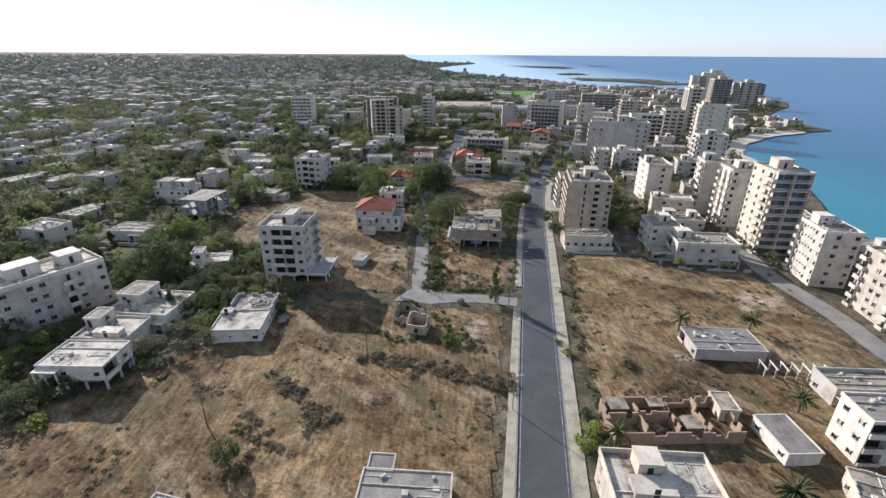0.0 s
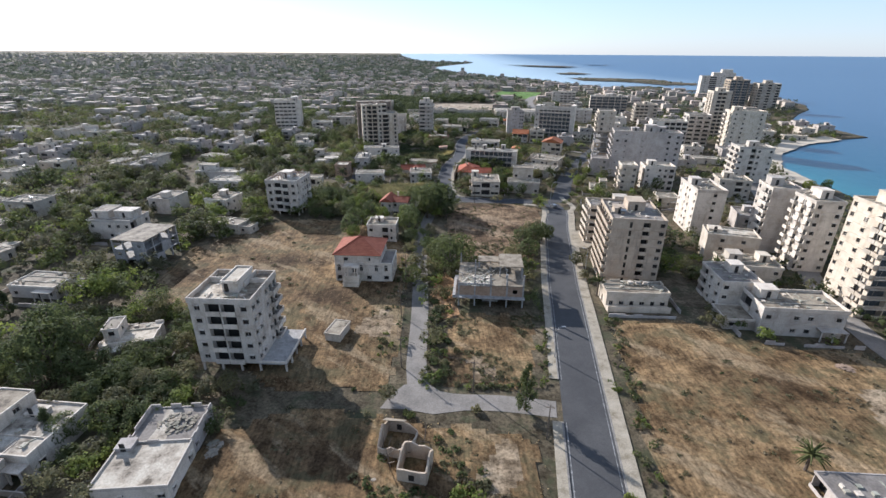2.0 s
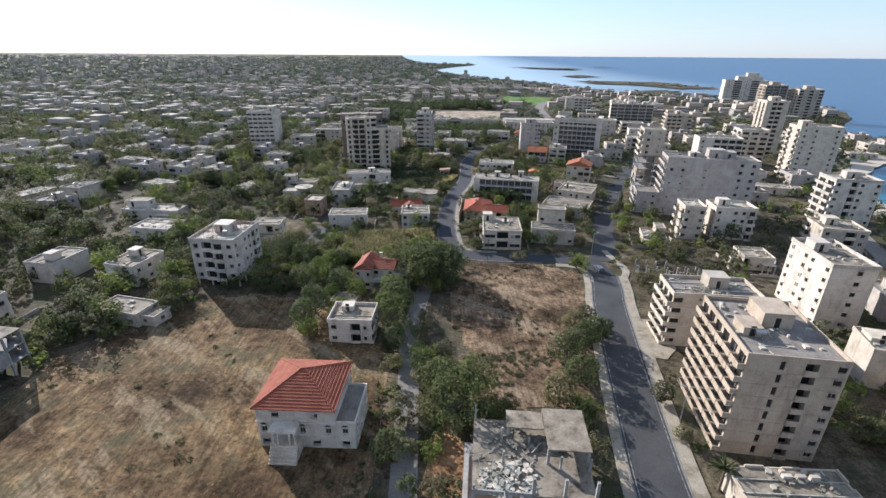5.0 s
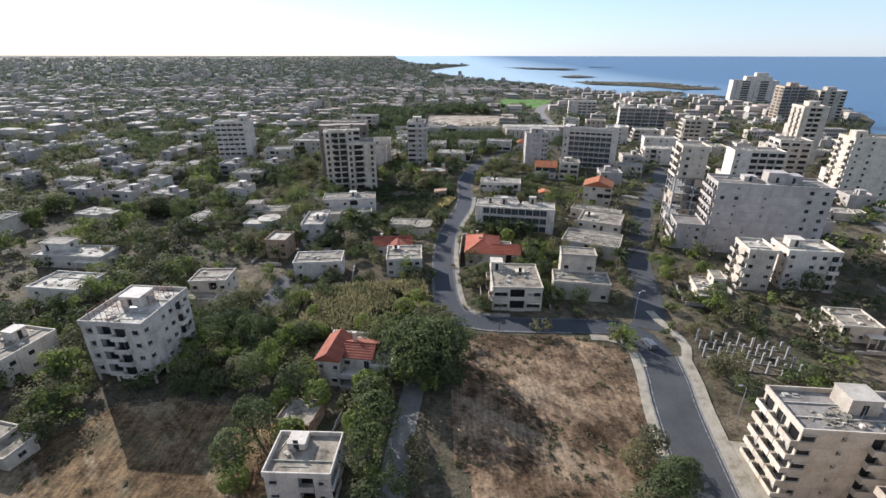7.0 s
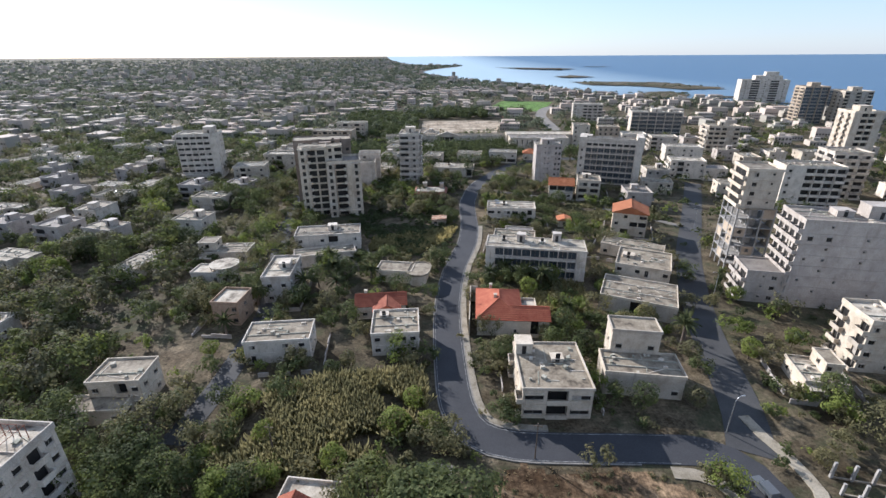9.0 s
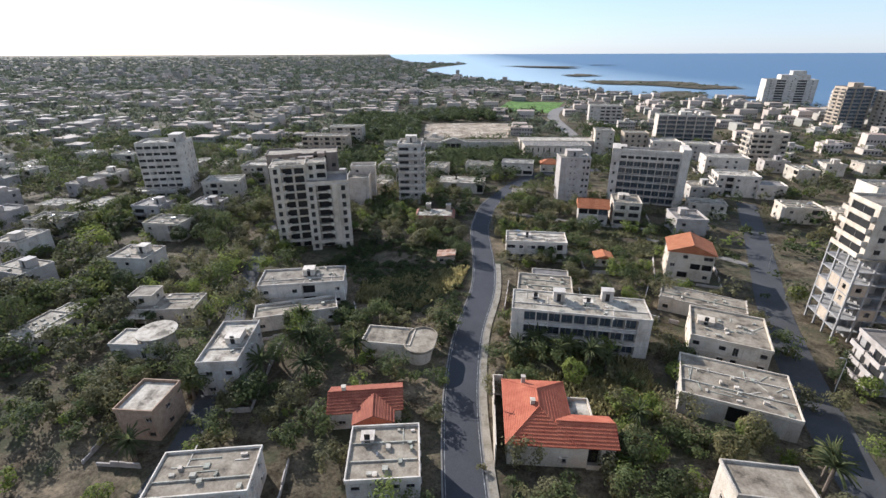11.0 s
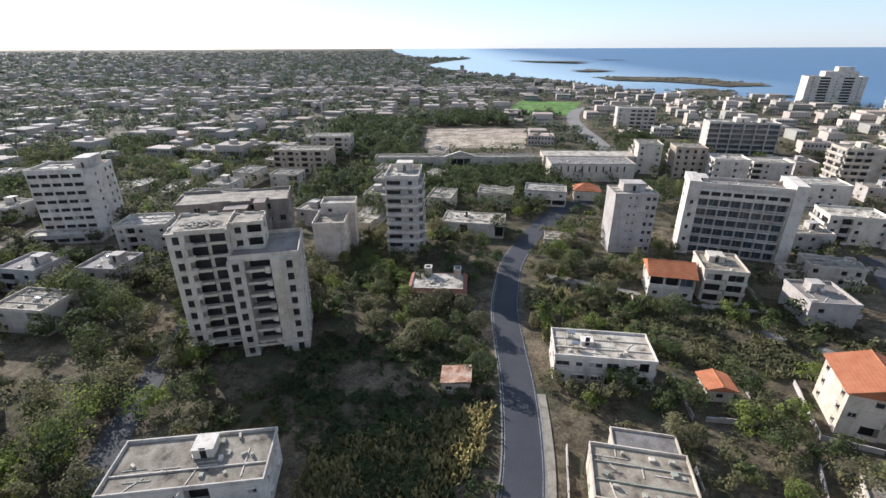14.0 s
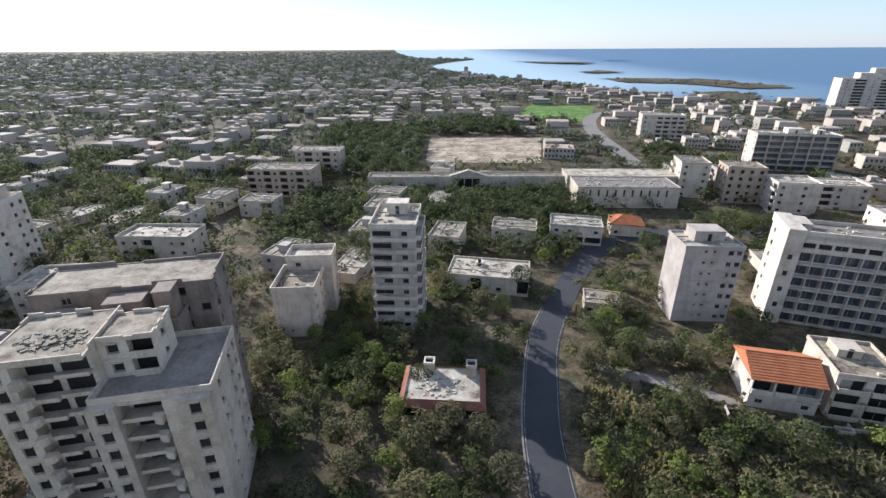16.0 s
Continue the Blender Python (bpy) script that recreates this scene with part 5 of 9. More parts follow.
def brick_ruin(x, y, rot):
    """Roofless rooms of clay brick, walls broken to different heights."""
    rng = random.Random(11)
    thing = tagged(new("brick_ruin"), "roofless brick house, its red clay walls broken off", "ruin")
    thing.matrix_world = pose(x, y, 0, 0, 0, rot)
    TAKEN.append((x, y, 14))

    def run(x0, y0, x1, y1):
        s = Shape()
        n = max(2, int(math.hypot(x1 - x0, y1 - y0) / 1.1))
        for i in range(n):
            a, b = i / n, (i + 1) / n
            h = rng.choice((1.4, 2.2, 2.8, 3.0, 3.0, 3.0))
            px, py, qx, qy = x0 + (x1 - x0) * a, y0 + (y1 - y0) * a, x0 + (x1 - x0) * b, y0 + (y1 - y0) * b
            if abs(x1 - x0) > abs(y1 - y0):
                s.box(px, py - 0.13, 0, qx, py + 0.13, h)
            else:
                s.box(px - 0.13, py, 0, px + 0.13, qy, h)
        part("wall", s.welded(), M_BRICK, thing)

    for q in ((-11.6, -4.6, 11.6, -4.6), (-11.6, 4.6, 11.6, 4.6), (-11.6, -4.4, -11.6, 4.4), (11.6, -4.4, 11.6, 4.4), (-5.6, -4.4, -5.6, 4.4), (0.4, -4.4, 0.4, 4.4),
              (6.2, -4.4, 6.2, 4.4), (-11.4, 0.4, -5.8, 0.4), (-5.4, 0.8, 0.2, 0.8), (0.6, -0.4, 6.0, -0.4)):
        run(*q)
    for px, py, w, d in ((-9.0, 2.6, 3.6, 3.0), (-1.6, 3.0, 3.0, 2.4), (2.8, -2.4, 3.2, 3.0)):
        s = Shape()
        s.box(px - w / 2, py - d / 2, 3.0, px + w / 2, py + d / 2, 3.2)
        part("roof_slab", s, M_ROOF, thing)


brick_ruin(42.4, 67.4, 1)
rubble("rubble_heap", "broken masonry inside the roofless rooms", 39.0, 67.5, 0.02, 5.0, 3.0, 70, 21, 0.4)
rubble("rubble_heap", "heap of white broken masonry by the hall", 55.5, 88.5, 0.02, 3.4, 2.6, 60, 22, 0.4)
rubble("rubble_heap", "overgrown bank of rubble and earth", -2.0, 81.5, 0.02, 11.0, 3.0, 160, 23, 0.3, M_RUBBLE)
rubble("rubble_heap", "heap of rubble beside the ruined house", -57.5, 96.0, 0.02, 3.5, 3.0, 60, 24, 0.4)
rubble("rubble_heap", "broken brick and a tumbled hut in the dry plot", 88.5, 126.8, 0.02, 2.2, 1.6, 40, 25, 0.5, M_BRICK)


def pergola(x, y, rot, n, w, h, label, name="pergola"):
    thing = tagged(new(name), label, name)
    thing.matrix_world = pose(x, y, 0, 0, 0, rot)
    post = Shape()
    post.box(-0.14, -0.14, 0, 0.14, 0.14, h)
    post = post.mesh("post", M_CONCRETE)
    beam = Shape()
    beam.box(-0.1, -w / 2 - 0.5, 0, 0.1, w / 2 + 0.5, 0.26)
    beam = beam.mesh("beam", M_WHITE)
    for i in range(n):
        px = (i - (n - 1) / 2) * 2.2
        for sy in (-1, 1):
            part("post", post, None, thing, at=Matrix.Translation((px, sy * w / 2, 0)))
        part("beam", beam, None, thing, at=Matrix.Translation((px, 0, h)))


pergola(76.5, 82.0, -8, 7, 2.6, 2.4, "broken concrete pergola with white beams")


def posts_field(x, y, rot, nx, ny, sx, sy, label):
    """The stubs of columns of a building that was never built up."""
    rng = random.Random(4)
    thing = tagged(new("column_foundation"), label, "foundation")
    thing.matrix_world = pose(x, y, 0, 0, 0, rot)
    TAKEN.append((x, y, 9))
    for k in range(4):
        s = Shape()
        s.box(-0.2, -0.2, 0, 0.2, 0.2, 2.4 + 0.45 * k)
        MESHES["stub", k] = s.mesh("column_stub", M_CONCRETE)
    for i in range(nx):
        for j in range(ny):
            if rng.random() < 0.85:
                part("column_stub", MESHES["stub", rng.randrange(4)], None, thing, at=Matrix.Translation(((i - nx / 2) * sx, (j - ny / 2) * sy, 0)))
    beams = Shape()
    for j in range(ny):
        beams.box(-nx / 2 * sx, (j - ny / 2) * sy - 0.12, 0, (nx / 2 - 1) * sx, (j - ny / 2) * sy + 0.12, 0.28)
    part("ground_beam", beams, M_RUBBLE, thing)


sheet("pavement", [(47.6, 196.0), (51.0, 195.0), (55.0, 199.0), (57.0, 211.5), (51.0, 213.0)], 0.16, M_PAVING, "dusty concrete forecourt between the road and the sunlit block", "pavement", wobble=0.5, step=2.0)
posts_field(72.0, 238.6, -16, 7, 4, 3.0, 3.4, "rows of bare concrete column stubs in scrub")

# ---------------------------------------------------------------- round the bend
gabled_villa = tiled_house("small white villa with red gabled tile roofs and stacked balconies", -20.4, 233.4, -9,
            ((-3.4, 0.0, 4.6, 9.0, 2, 3.3, "gable_y", 1.7, [".w", "w.w"], "w", "w."), (2.0, 1.2, 6.4, 6.4, 2, 3.0, "gable_x", 1.5, ["l.l", "w.d"], "w", ".")), M_WHITE, M_TILE,
            ((7.4, 0.6, 3.8, 6.4, 4.4, M_ROOFWHITE), (-3.0, 7.6, 9.0, 5.6, 3.4, M_ROOFWHITE)), ((0.2, 3.0, 7.6, 1.2),))
villa_terrace = Shape()
for z in (3.0, 0.0):
    villa_terrace.box(-0.9, -5.4, z - 0.2 if z else 0.0, 5.4, -2.05, z + 0.05 if z else 0.3)
    villa_terrace.box(-0.9, -5.4, z + 0.05, 5.4, -5.28, z + 0.95)
part("terrace", villa_terrace, M_WHITE, gabled_villa)
building("house", "white flat-roofed house with a rounded corner balcony", -23.0, 205.4, -3, 10.4, 8.2, 2, 3.0, 0, S="w.lw", E="lw", W="w.", N="ww", paint=M_WHITE, deck=M_ROOF, parapet=0.8, huts=((-1.6, 2.2, 2.8, 2.6, 1.2),))
building("house", "collapsed orange-walled cottage in the trees", -27.5, 218.5, -12, 6.5, 6.0, 1, 3.0, 0, S="o.o", E="o", W="o", N="o", paint=M_BRICK, deck=M_ROOF, parapet=0.5, ruin=1)
building("house", "two-level cream house with stepped terraces and rounded stairs", -65.6, 269.4, 2, 10.0, 7.6, 2, 3.4, 0, S="w.lw", E="ww", W="w.", N="ww", paint=M_CREAM, deck=M_ROOF, parapet=0.4,
         wings=((-2.6, -5.6, 11.0, 4.6, 1, "lw.w", "w", ".", "w", M_ROOF),))
building("house", "two-storey white house with a cracked flat roof", -38.6, 284.0, 4, 14.6, 8.2, 2, 2.9, 0, S=["d.dw", "w.ww"], E="ww", W="lw", N="ww", paint=M_WHITE, deck=M_ROOF, parapet=0.4)
building("house", "square white two-storey house beside the road", -11.8, 287.0, 2, 11.0, 10.6, 2, 2.9, 0, S="w.Ww", E="ww", W="b.w", N="ww", paint=M_WHITE, deck=M_ROOF, parapet=0.5, huts=((-2.8, 2.8, 2.0, 2.0, 0.7),))
tiled_house("cottage with a faded red tile roof and a front gable", -16.6, 301.0, 4,
            ((0.0, 0.6, 13.0, 6.6, 1, 4.0, "gable_x", 1.9, "w.w", "w", "w"), (1.6, -3.2, 6.6, 5.0, 1, 4.0, "gable_y", 1.7, ".w.", "w", ".")), M_WHITE, M_TILE, (), ((-4.0, 1.0, 5.8, 0.9),))
def rounded_house(x, y, rot):
    thing = tagged(new("house"), "low cream house ending in a round roofed terrace", "house")
    thing.matrix_world = pose(x, y, 0, 0, 0, rot)
    TAKEN.append((x, y, 10))
    rng = random.Random(2)
    storeys(thing, 11.0, 6.6, 0, 1, 3.8, ("d.w.", "w.", "w.w", "w."), M_CREAM, rng, -3.0, 0.0)
    flat_roof(thing, 11.0, 6.6, 3.8, 0.4, M_ROOF, M_CREAM, -3.0, 0.0)
    s, r = Shape(), Shape()
    s.tube((4.4, -2.2, 0), (4.4, -2.2, 3.7), 2.7, 2.7, 24)
    s.box(2.0, -2.4, 0, 7.0, 2.6, 3.7)
    part("round_wall", s, M_CREAM, thing)
    n = 40
    ring = [(4.7 + 3.5 * math.cos(k * 2 * math.pi / n), (-2.6 if math.sin(k * 2 * math.pi / n) < 0 else 0.8) + 3.5 * math.sin(k * 2 * math.pi / n)) for k in range(n)]
    inner = [(4.7 + (px - 4.7) * 0.92, py * 0.95 - 0.03) for px, py in ring]
    r.poly([(px, py, 3.72) for px, py in ring][::-1])
    r.poly([(px, py, 4.02) for px, py in inner])
    for k in range(n):
        j = (k + 1) % n
        r.poly([(*ring[k], 3.72), (*ring[j], 3.72), (*ring[j], 4.3), (*ring[k], 4.3)])
        r.poly([(*ring[k], 4.3), (*ring[j], 4.3), (*inner[j], 4.3), (*inner[k], 4.3)])
        r.poly([(*inner[k], 4.3), (*inner[j], 4.3), (*inner[j], 4.02), (*inner[k], 4.02)])
    part("round_roof", r, M_ROOF, thing)


rounded_house(-11.0, 322.0, -10)
building("house", "long two-storey white house with a palm at its terrace", -39.6, 348.0, 6, 22.4, 9.6, 2, 3.4, 0, S="w.wl.w", E="ww", W="w.w", N="w.ww", paint=M_WHITE, deck=M_ROOF, parapet=0.5, huts=((1.5, 1.8, 3.0, 3.0, 1.6),))
building("house", "one-storey white house with a wide roof terrace", -38.8, 336.2, 14, 20.0, 6.4, 1, 3.8, 0, S="w.lw.w", E="l", W="w", N=".", paint=M_WHITE, deck=M_ROOF, parapet=0.5)
building("house", "narrow white three-storey house with a bleached roof", -46.8, 315.4, 2, 7.8, 14.8, 2, 3.9, 0, S="ww", E="w.ww.w", W="ww", N="w", paint=M_WHITE, deck=M_ROOFWHITE, parapet=0.6, huts=((1.0, 1.0, 3.0, 4.0, 1.4),))


def drum_house(x, y):
    thing = tagged(new("house"), "small white house with a round white roof", "house")
    thing.matrix_world = pose(x, y, 0, 0, 0, -5)
    TAKEN.append((x, y, 8))
    rng = random.Random(3)
    storeys(thing, 12.0, 6.0, 0, 1, 3.6, ("w.dw", "w", "w", "w"), M_WHITE, rng, -2.5, -1.0)
    flat_roof(thing, 12.0, 6.0, 3.6, 0.4, M_ROOFWHITE, M_WHITE, -2.5, -1.0)
    s = Shape()
    s.tube((0.5, 0, 0), (0.5, 0, 4.9), 3.4, 3.4, 24)
    part("drum", s, M_WHITE, thing)
    r = Shape()
    r.tube((0.5, 0, 4.9), (0.5, 0, 5.2), 4.4, 4.4, 28)
    part("round_roof", r, M_ROOFWHITE, thing)
    for a in (-2.4, -1.6, -0.8, 0.0):
        c = Shape()
        c.tube((0.5 + 4.0 * math.cos(a), 4.0 * math.sin(a), 0), (0.5 + 4.0 * math.cos(a), 4.0 * math.sin(a), 4.9), 0.16, 0.16, 8)
        part("column", c, M_WHITE, thing)


drum_house(-68.2, 324.6)
building("house", "low cream house with a notched roof among bushes", -73.6, 340.0, 1, 17.0, 8.0, 1, 3.9, 0, S="w.d.w", E="w", W="w", N="w.w", paint=M_CREAM, deck=M_ROOF, parapet=0.3)
building("house", "small brick-red house with a walled roof terrace", -56.0, 300.5, -6, 7.0, 8.0, 2, 3.2, 0, S="..w", E="w", W=".", N="w", paint=M_BRICK, deck=M_ROOFWHITE, parapet=0.6)

# ---------------------------------------------------------------- east of the winding road
building("house", "two-storey white house with a wide cracked roof at the bend", 21.0, 267.4, -3, 13.4, 15.0, 2, 3.5, 0, S="WlW", E="w.ww", W="b.w.b", N="ww", paint=M_CREAM, deck=M_ROOF, parapet=0.4, huts=((-5.0, 5.2, 3.4, 3.4, 2.4), (1.5, 2.0, 2.4, 2.0, 0.6)))
building("house", "cream two-storey house with a sloping terrace roof", 40.5, 269.0, -10, 15.6, 7.6, 1, 5.4, 0, S="w.d.w", E="w", W="w", N="w.w", paint=M_CREAM, deck=M_ROOF, parapet=0.5, wings=((-0.6, 6.6, 10.0, 5.6, 2, "w.w", "w", "w", "w", M_ROOF),))
tiled_house("rambling cream house with bright red tile roofs and chimneys", 15.2, 296.4, -6,
            ((-0.6, 0.0, 11.0, 15.6, 1, 4.8, "hip", 3.0, "w.w", "w.w", "w.w.w"), (7.0, -4.4, 9.0, 6.6, 1, 4.8, "gable_x", 2.0, "w.lw", "w", ".")), M_CREAM, M_TILERED,
            ((7.0, 1.8, 4.4, 5.0, 3.8, M_ROOFWHITE),), ((-2.6, 6.2, 6.2, 1.1), (-1.6, -1.0, 7.0, 1.1)))
yard_wall = Shape()
yard_wall.box(-8.2, -8.6, 0, -8.0, 9.4, 5.0)
yard_wall.box(-8.0, 9.2, 0, -6.2, 9.4, 5.0)
yard_wall = tagged(part("garden_wall", yard_wall, M_CREAM), "tall cream wall beside the red-roofed house", "wall")
yard_wall.matrix_world = pose(15.2, 296.4, 0, 0, 0, -6)
building("hotel", "three-storey hotel with blue-grey balcony bands and a worn white roof", 30.3, 324.9, -12, 30.6, 9.4, 3, 3.3, 0, S=[".LLLLLLLLL.", ".LLLLLLLLL.", ".LLLLLLLLL."], E="..", W="..", N="w.ww.ww.w",
         paint=M_WHITE, deck=M_ROOFTAN, parapet=0.3, huts=((-4.6, 1.6, 2.6, 2.2, 2.4), (6.6, 3.4, 2.6, 2.0, 2.6), (-10.0, 1.0, 1.4, 1.2, 0.7), (2.0, 0.5, 2.0, 1.2, 0.7)))
building("house", "low cream house with a wide split-level roof", 54.7, 302.4, -26, 19.4, 13.6, 1, 4.6, 0, S="w.lw.", E="w", W="w", N="w.w", paint=M_CREAM, deck=M_ROOF, parapet=0.4)
building("house", "tall cream house with a bright orange gabled tile roof", 75.6, 360.4, -22, 12.4, 11.0, 3, 3.0, 0, S=[".l.w", "w.ll", ".w.W"], E="ww", W="w.w", N="ww", paint=M_CREAM, roof=(M_TILEORANGE, 2.6, "gable_y"))
building("house", "flat-roofed house with a side yard behind the hotel", 27.4, 345.2, -13, 14.4, 10.0, 1, 4.8, 0, S="w.Ww", E="w.", W="w", N="w.w", paint=M_CREAM, deck=M_ROOF, parapet=0.5, wings=((1.5, 7.0, 10.0, 4.0, 1, "W.W", ".", ".", ".", M_ROOFGREY),))
building("house", "long low house with a broken patched roof", 67.4, 336.8, -30, 20.0, 7.4, 1, 4.0, 0, S="w.d.w.", E="w", W="w", N="w.w", paint=M_CREAM, deck=M_ROOF, parapet=0.4, ruin=1)
building("house", "two-storey cream house with a sunken roof light well", 63.6, 320.0, -27, 15.4, 14.0, 2, 3.0, 0, S="w.wd.w", E="ww", W="w.", N="ww", paint=M_CREAM, deck=M_ROOF, parapet=0.5, huts=((-4.6, 0.4, 3.4, 2.6, 0.8),))
building("house", "white two-storey villa with a bright flat roof", 31.4, 375.8, -9, 19.6, 9.4, 2, 3.2, 0, S=["wWwbwl", "WwWbwl"], E="lw", W="ww", N="ww.w", paint=M_WHITE, deck=M_ROOFWHITE, parapet=0.5, huts=((-3.0, 0.5, 2.4, 2.0, 0.8),), tanks=2)
building("house", "small cottage with an orange lean-to roof in scrub", 52.0, 368.0, -8, 5.0, 4.6, 1, 3.0, 0, S="w", E="w", W="o", N=".", paint=M_CREAM, roof=(M_TILEORANGE, 1.0, "gable_y"))
building("apartment_slab", "wide grey eight-storey slab with small scattered windows", 113.2, 302.8, -14, 35.0, 13.0, 8, 3.1, 0, S=["........", ".s..s.ww", "s.s...ww", ".s...sww", "ss.s..ww", ".s.s..ww", "ww.s..ww", ".s....ww"],
         W="bbbb", E="wbw", N="wwww", paint=M_GREYWALL, deck=M_ROOFGREY, parapet=0.6, huts=((2.0, 1.0, 6.0, 5.0, 3.4), (7.0, 1.0, 5.0, 5.0, 2.6), (-6.0, 1.0, 4.0, 4.0, 1.6)),
         wings=((-20.5, -1.0, 14.0, 10.0, 3, ".sw.s", "w", "w", "bb", M_ROOFGREY),))
c_tower = skeleton("unfinished_tower", "unfinished tower with open concrete floors below a finished top", 98.2, 327.5, -13, 11.0, 12.4, 7, 3.05, 4, 4, 0.25, M_CONCRETE, False, 6, M_TAN)
storeys(c_tower, 9.4, 11.0, 21.36, 4, 2.9, ("ws", "ww", "w", "b"), M_CREAM, random.Random(9), 0.0, 0.3, "upper_wall")
flat_roof(c_tower, 9.4, 11.0, 32.96, 0.6, M_ROOF, M_CREAM, 0.0, 0.3)
building("apartment_block", "pale four-storey block beside open ground, cream sunlit end", 94.6, 275.6, -10, 7.4, 9.8, 4, 3.1, 0, S="w.w", W="b.b", E="ll", N="w", paint=M_CREAM, deck=M_ROOFWHITE, parapet=0.8)
building("apartment_block", "pale four-storey block with corner balconies", 109.8, 275.4, -8, 14.4, 9.8, 4, 3.0, 0, S="w.wwb", W="w.w", E="bb", N="ww", paint=M_WHITE, deck=M_ROOFWHITE, parapet=0.8, huts=((-3.0, 1.5, 4.0, 3.4, 2.2),))
building("house", "low cream bungalow with a sunlit end wall", 78.0, 268.0, -14, 8.0, 9.0, 1, 3.4, 0, S="d.w", W="w.w", E="w", N="w", paint=M_CREAM, deck=M_ROOFWHITE, parapet=0.4)
building("house", "cream house with an open sunlit porch", 103.0, 247.6, -10, 9.0, 9.0, 1, 4.4, 0, S="l.w.w", W="l.", E="w", N="w", paint=M_CREAM, deck=M_ROOF, parapet=0.4)
building("house", "two-storey cream house stepped up the slope to the shore", 141.0, 262.0, -14, 14.0, 12.0, 3, 3.0, 0, S="w.lw", W="b.w", E="ww", N="ww", paint=M_CREAM, deck=M_ROOF, parapet=0.6, huts=((-2.0, 2.0, 4.0, 4.0, 2.4),))
building("apartment_block", "white six-storey block near the bay", 168.0, 293.0, -10, 17.0, 12.0, 6, 3.1, 0, S="w.lw.w", W="bb", E="bb", N="ww", paint=M_WHITE, deck=M_ROOFWHITE, parapet=0.8, huts=((0.0, 1.0, 5.0, 4.0, 2.6),))

# ---------------------------------------------------------------- the tower and its neighbours
def big_tower():
    """Ten-storey tower: window piers with balcony stacks between them, a lower east half, a rear bar standing higher."""
    rng = random.Random(77)
    t = tagged(new("apartment_tower"), "abandoned ten-storey apartment tower, balcony stacks between pale window piers", "building")
    t.matrix_world = pose(-44.2, 383.9, 0, 0, 0, 11)
    for x, y in ((-51, 390), (-37, 392), (-55, 404), (-44, 405)):
        TAKEN.append((x, y, 9))
    p, fh = M_CREAM, 2.92
    low, high = 8 * fh, 10 * fh
    storeys(t, 11.2, 9.5, 0, 10, fh, (".", ".", ".", "w.w"), p, rng, -7.0, 8.35, "west_core")
    storeys(t, 13.8, 11.5, 0, 8, fh, (".", "w.ww", ".", "."), p, rng, 5.5, 7.75, "east_core")
    storeys(t, 6.6, 6.5, low + 0.1, 2, fh, ("ol", "w", ".", "."), M_CREAM, rng, 1.95, 8.25, "set_back_storey")
    storeys(t, 3.4, 2.0, 0, 10, fh, ("t", ".", ".", "."), p, rng, -10.9, 2.6, "pier")
    storeys(t, 3.2, 3.2, 0, 8, fh, ("t", ".", ".", "."), p, rng, 0.0, 0.4, "pier")
    storeys(t, 3.6, 3.4, 0, 8, fh, ("t", ".", ".", "."), p, rng, 10.6, 0.3, "pier")
    storeys(t, 2.0, 2.8, 0, 8, fh, (".", ".", ".", "."), p, rng, 7.78, 0.6, "pier")
    storeys(t, 18.0, 4.4, 0, 9, fh, (["."] * 8 + ["o.o"], ".", ".", "."), M_BROWN, rng, -3.6, 15.75, "link_block")
    flat_roof(t, 18.0, 4.4, 9 * fh, 0.3, M_ROOFGREY, M_BROWN, -3.6, 15.75)
    storeys(t, 25.0, 9.0, 0, 10, 3.02, ([".."] * 7 + [".w.w.oo.", "w.w.oooo", ".w.w.oo."], "w.w", ".", ".w."), M_BROWN, rng, -2.9, 22.5, "rear_bar")
    flat_roof(t, 25.0, 9.0, 30.2, 0.7, M_ROOF, M_BROWN, -2.9, 22.5, 1, rng)
    flat_roof(t, 11.2, 11.5, high, 0.7, M_ROOF, p, -7.0, 7.35, 1, rng)
    flat_roof(t, 6.6, 6.5, high + 0.1, 0.5, M_ROOF, M_CREAM, 1.95, 8.25, 1, rng)
    flat_roof(t, 13.8, 13.5, low, 0.9, M_ROOFGREY, p, 5.5, 6.75)
    for hx, hy, hz, hw, hd, hh in ((-1.6, 15.6, 26.4, 5.0, 3.2, 3.2), (3.8, 15.6, 26.4, 2.4, 3.2, 4.4), (-10.5, 15.6, 26.4, 3.0, 3.0, 1.6)):
        hut_part(t, hx, hy, hz, hw, hd, hh, M_BROWN, rng)
    arc = [(0.0, 0.0), (0.0, -1.15), (0.5, -1.1), (0.9, -0.9), (1.2, -0.55), (1.3, 0.0)]

    def balcony(w, y0, lump):
        """A floor slab between two piers; lump: the side on which a rounded solid parapet swells out, or 0."""
        s = Shape()
        s.box(-w / 2, y0, -0.2, w / 2, 1.99, 0.04)
        if lump:
            ring = [(-lump * (w / 2 - 0.05) + lump * u, y0 + v) for u, v in arc]
            if lump > 0:
                ring = ring[::-1]
            ring = ring[::-1]
            s.poly([(*q, -0.2) for q in ring])
            s.poly([(*q, 0.95) for q in ring[::-1]])
            for k in range(len(ring)):
                a, b = ring[k], ring[(k + 1) % len(ring)]
                s.poly([(*b, -0.2), (*a, -0.2), (*a, 0.95), (*b, 0.95)])
        return s.mesh("balcony", p)

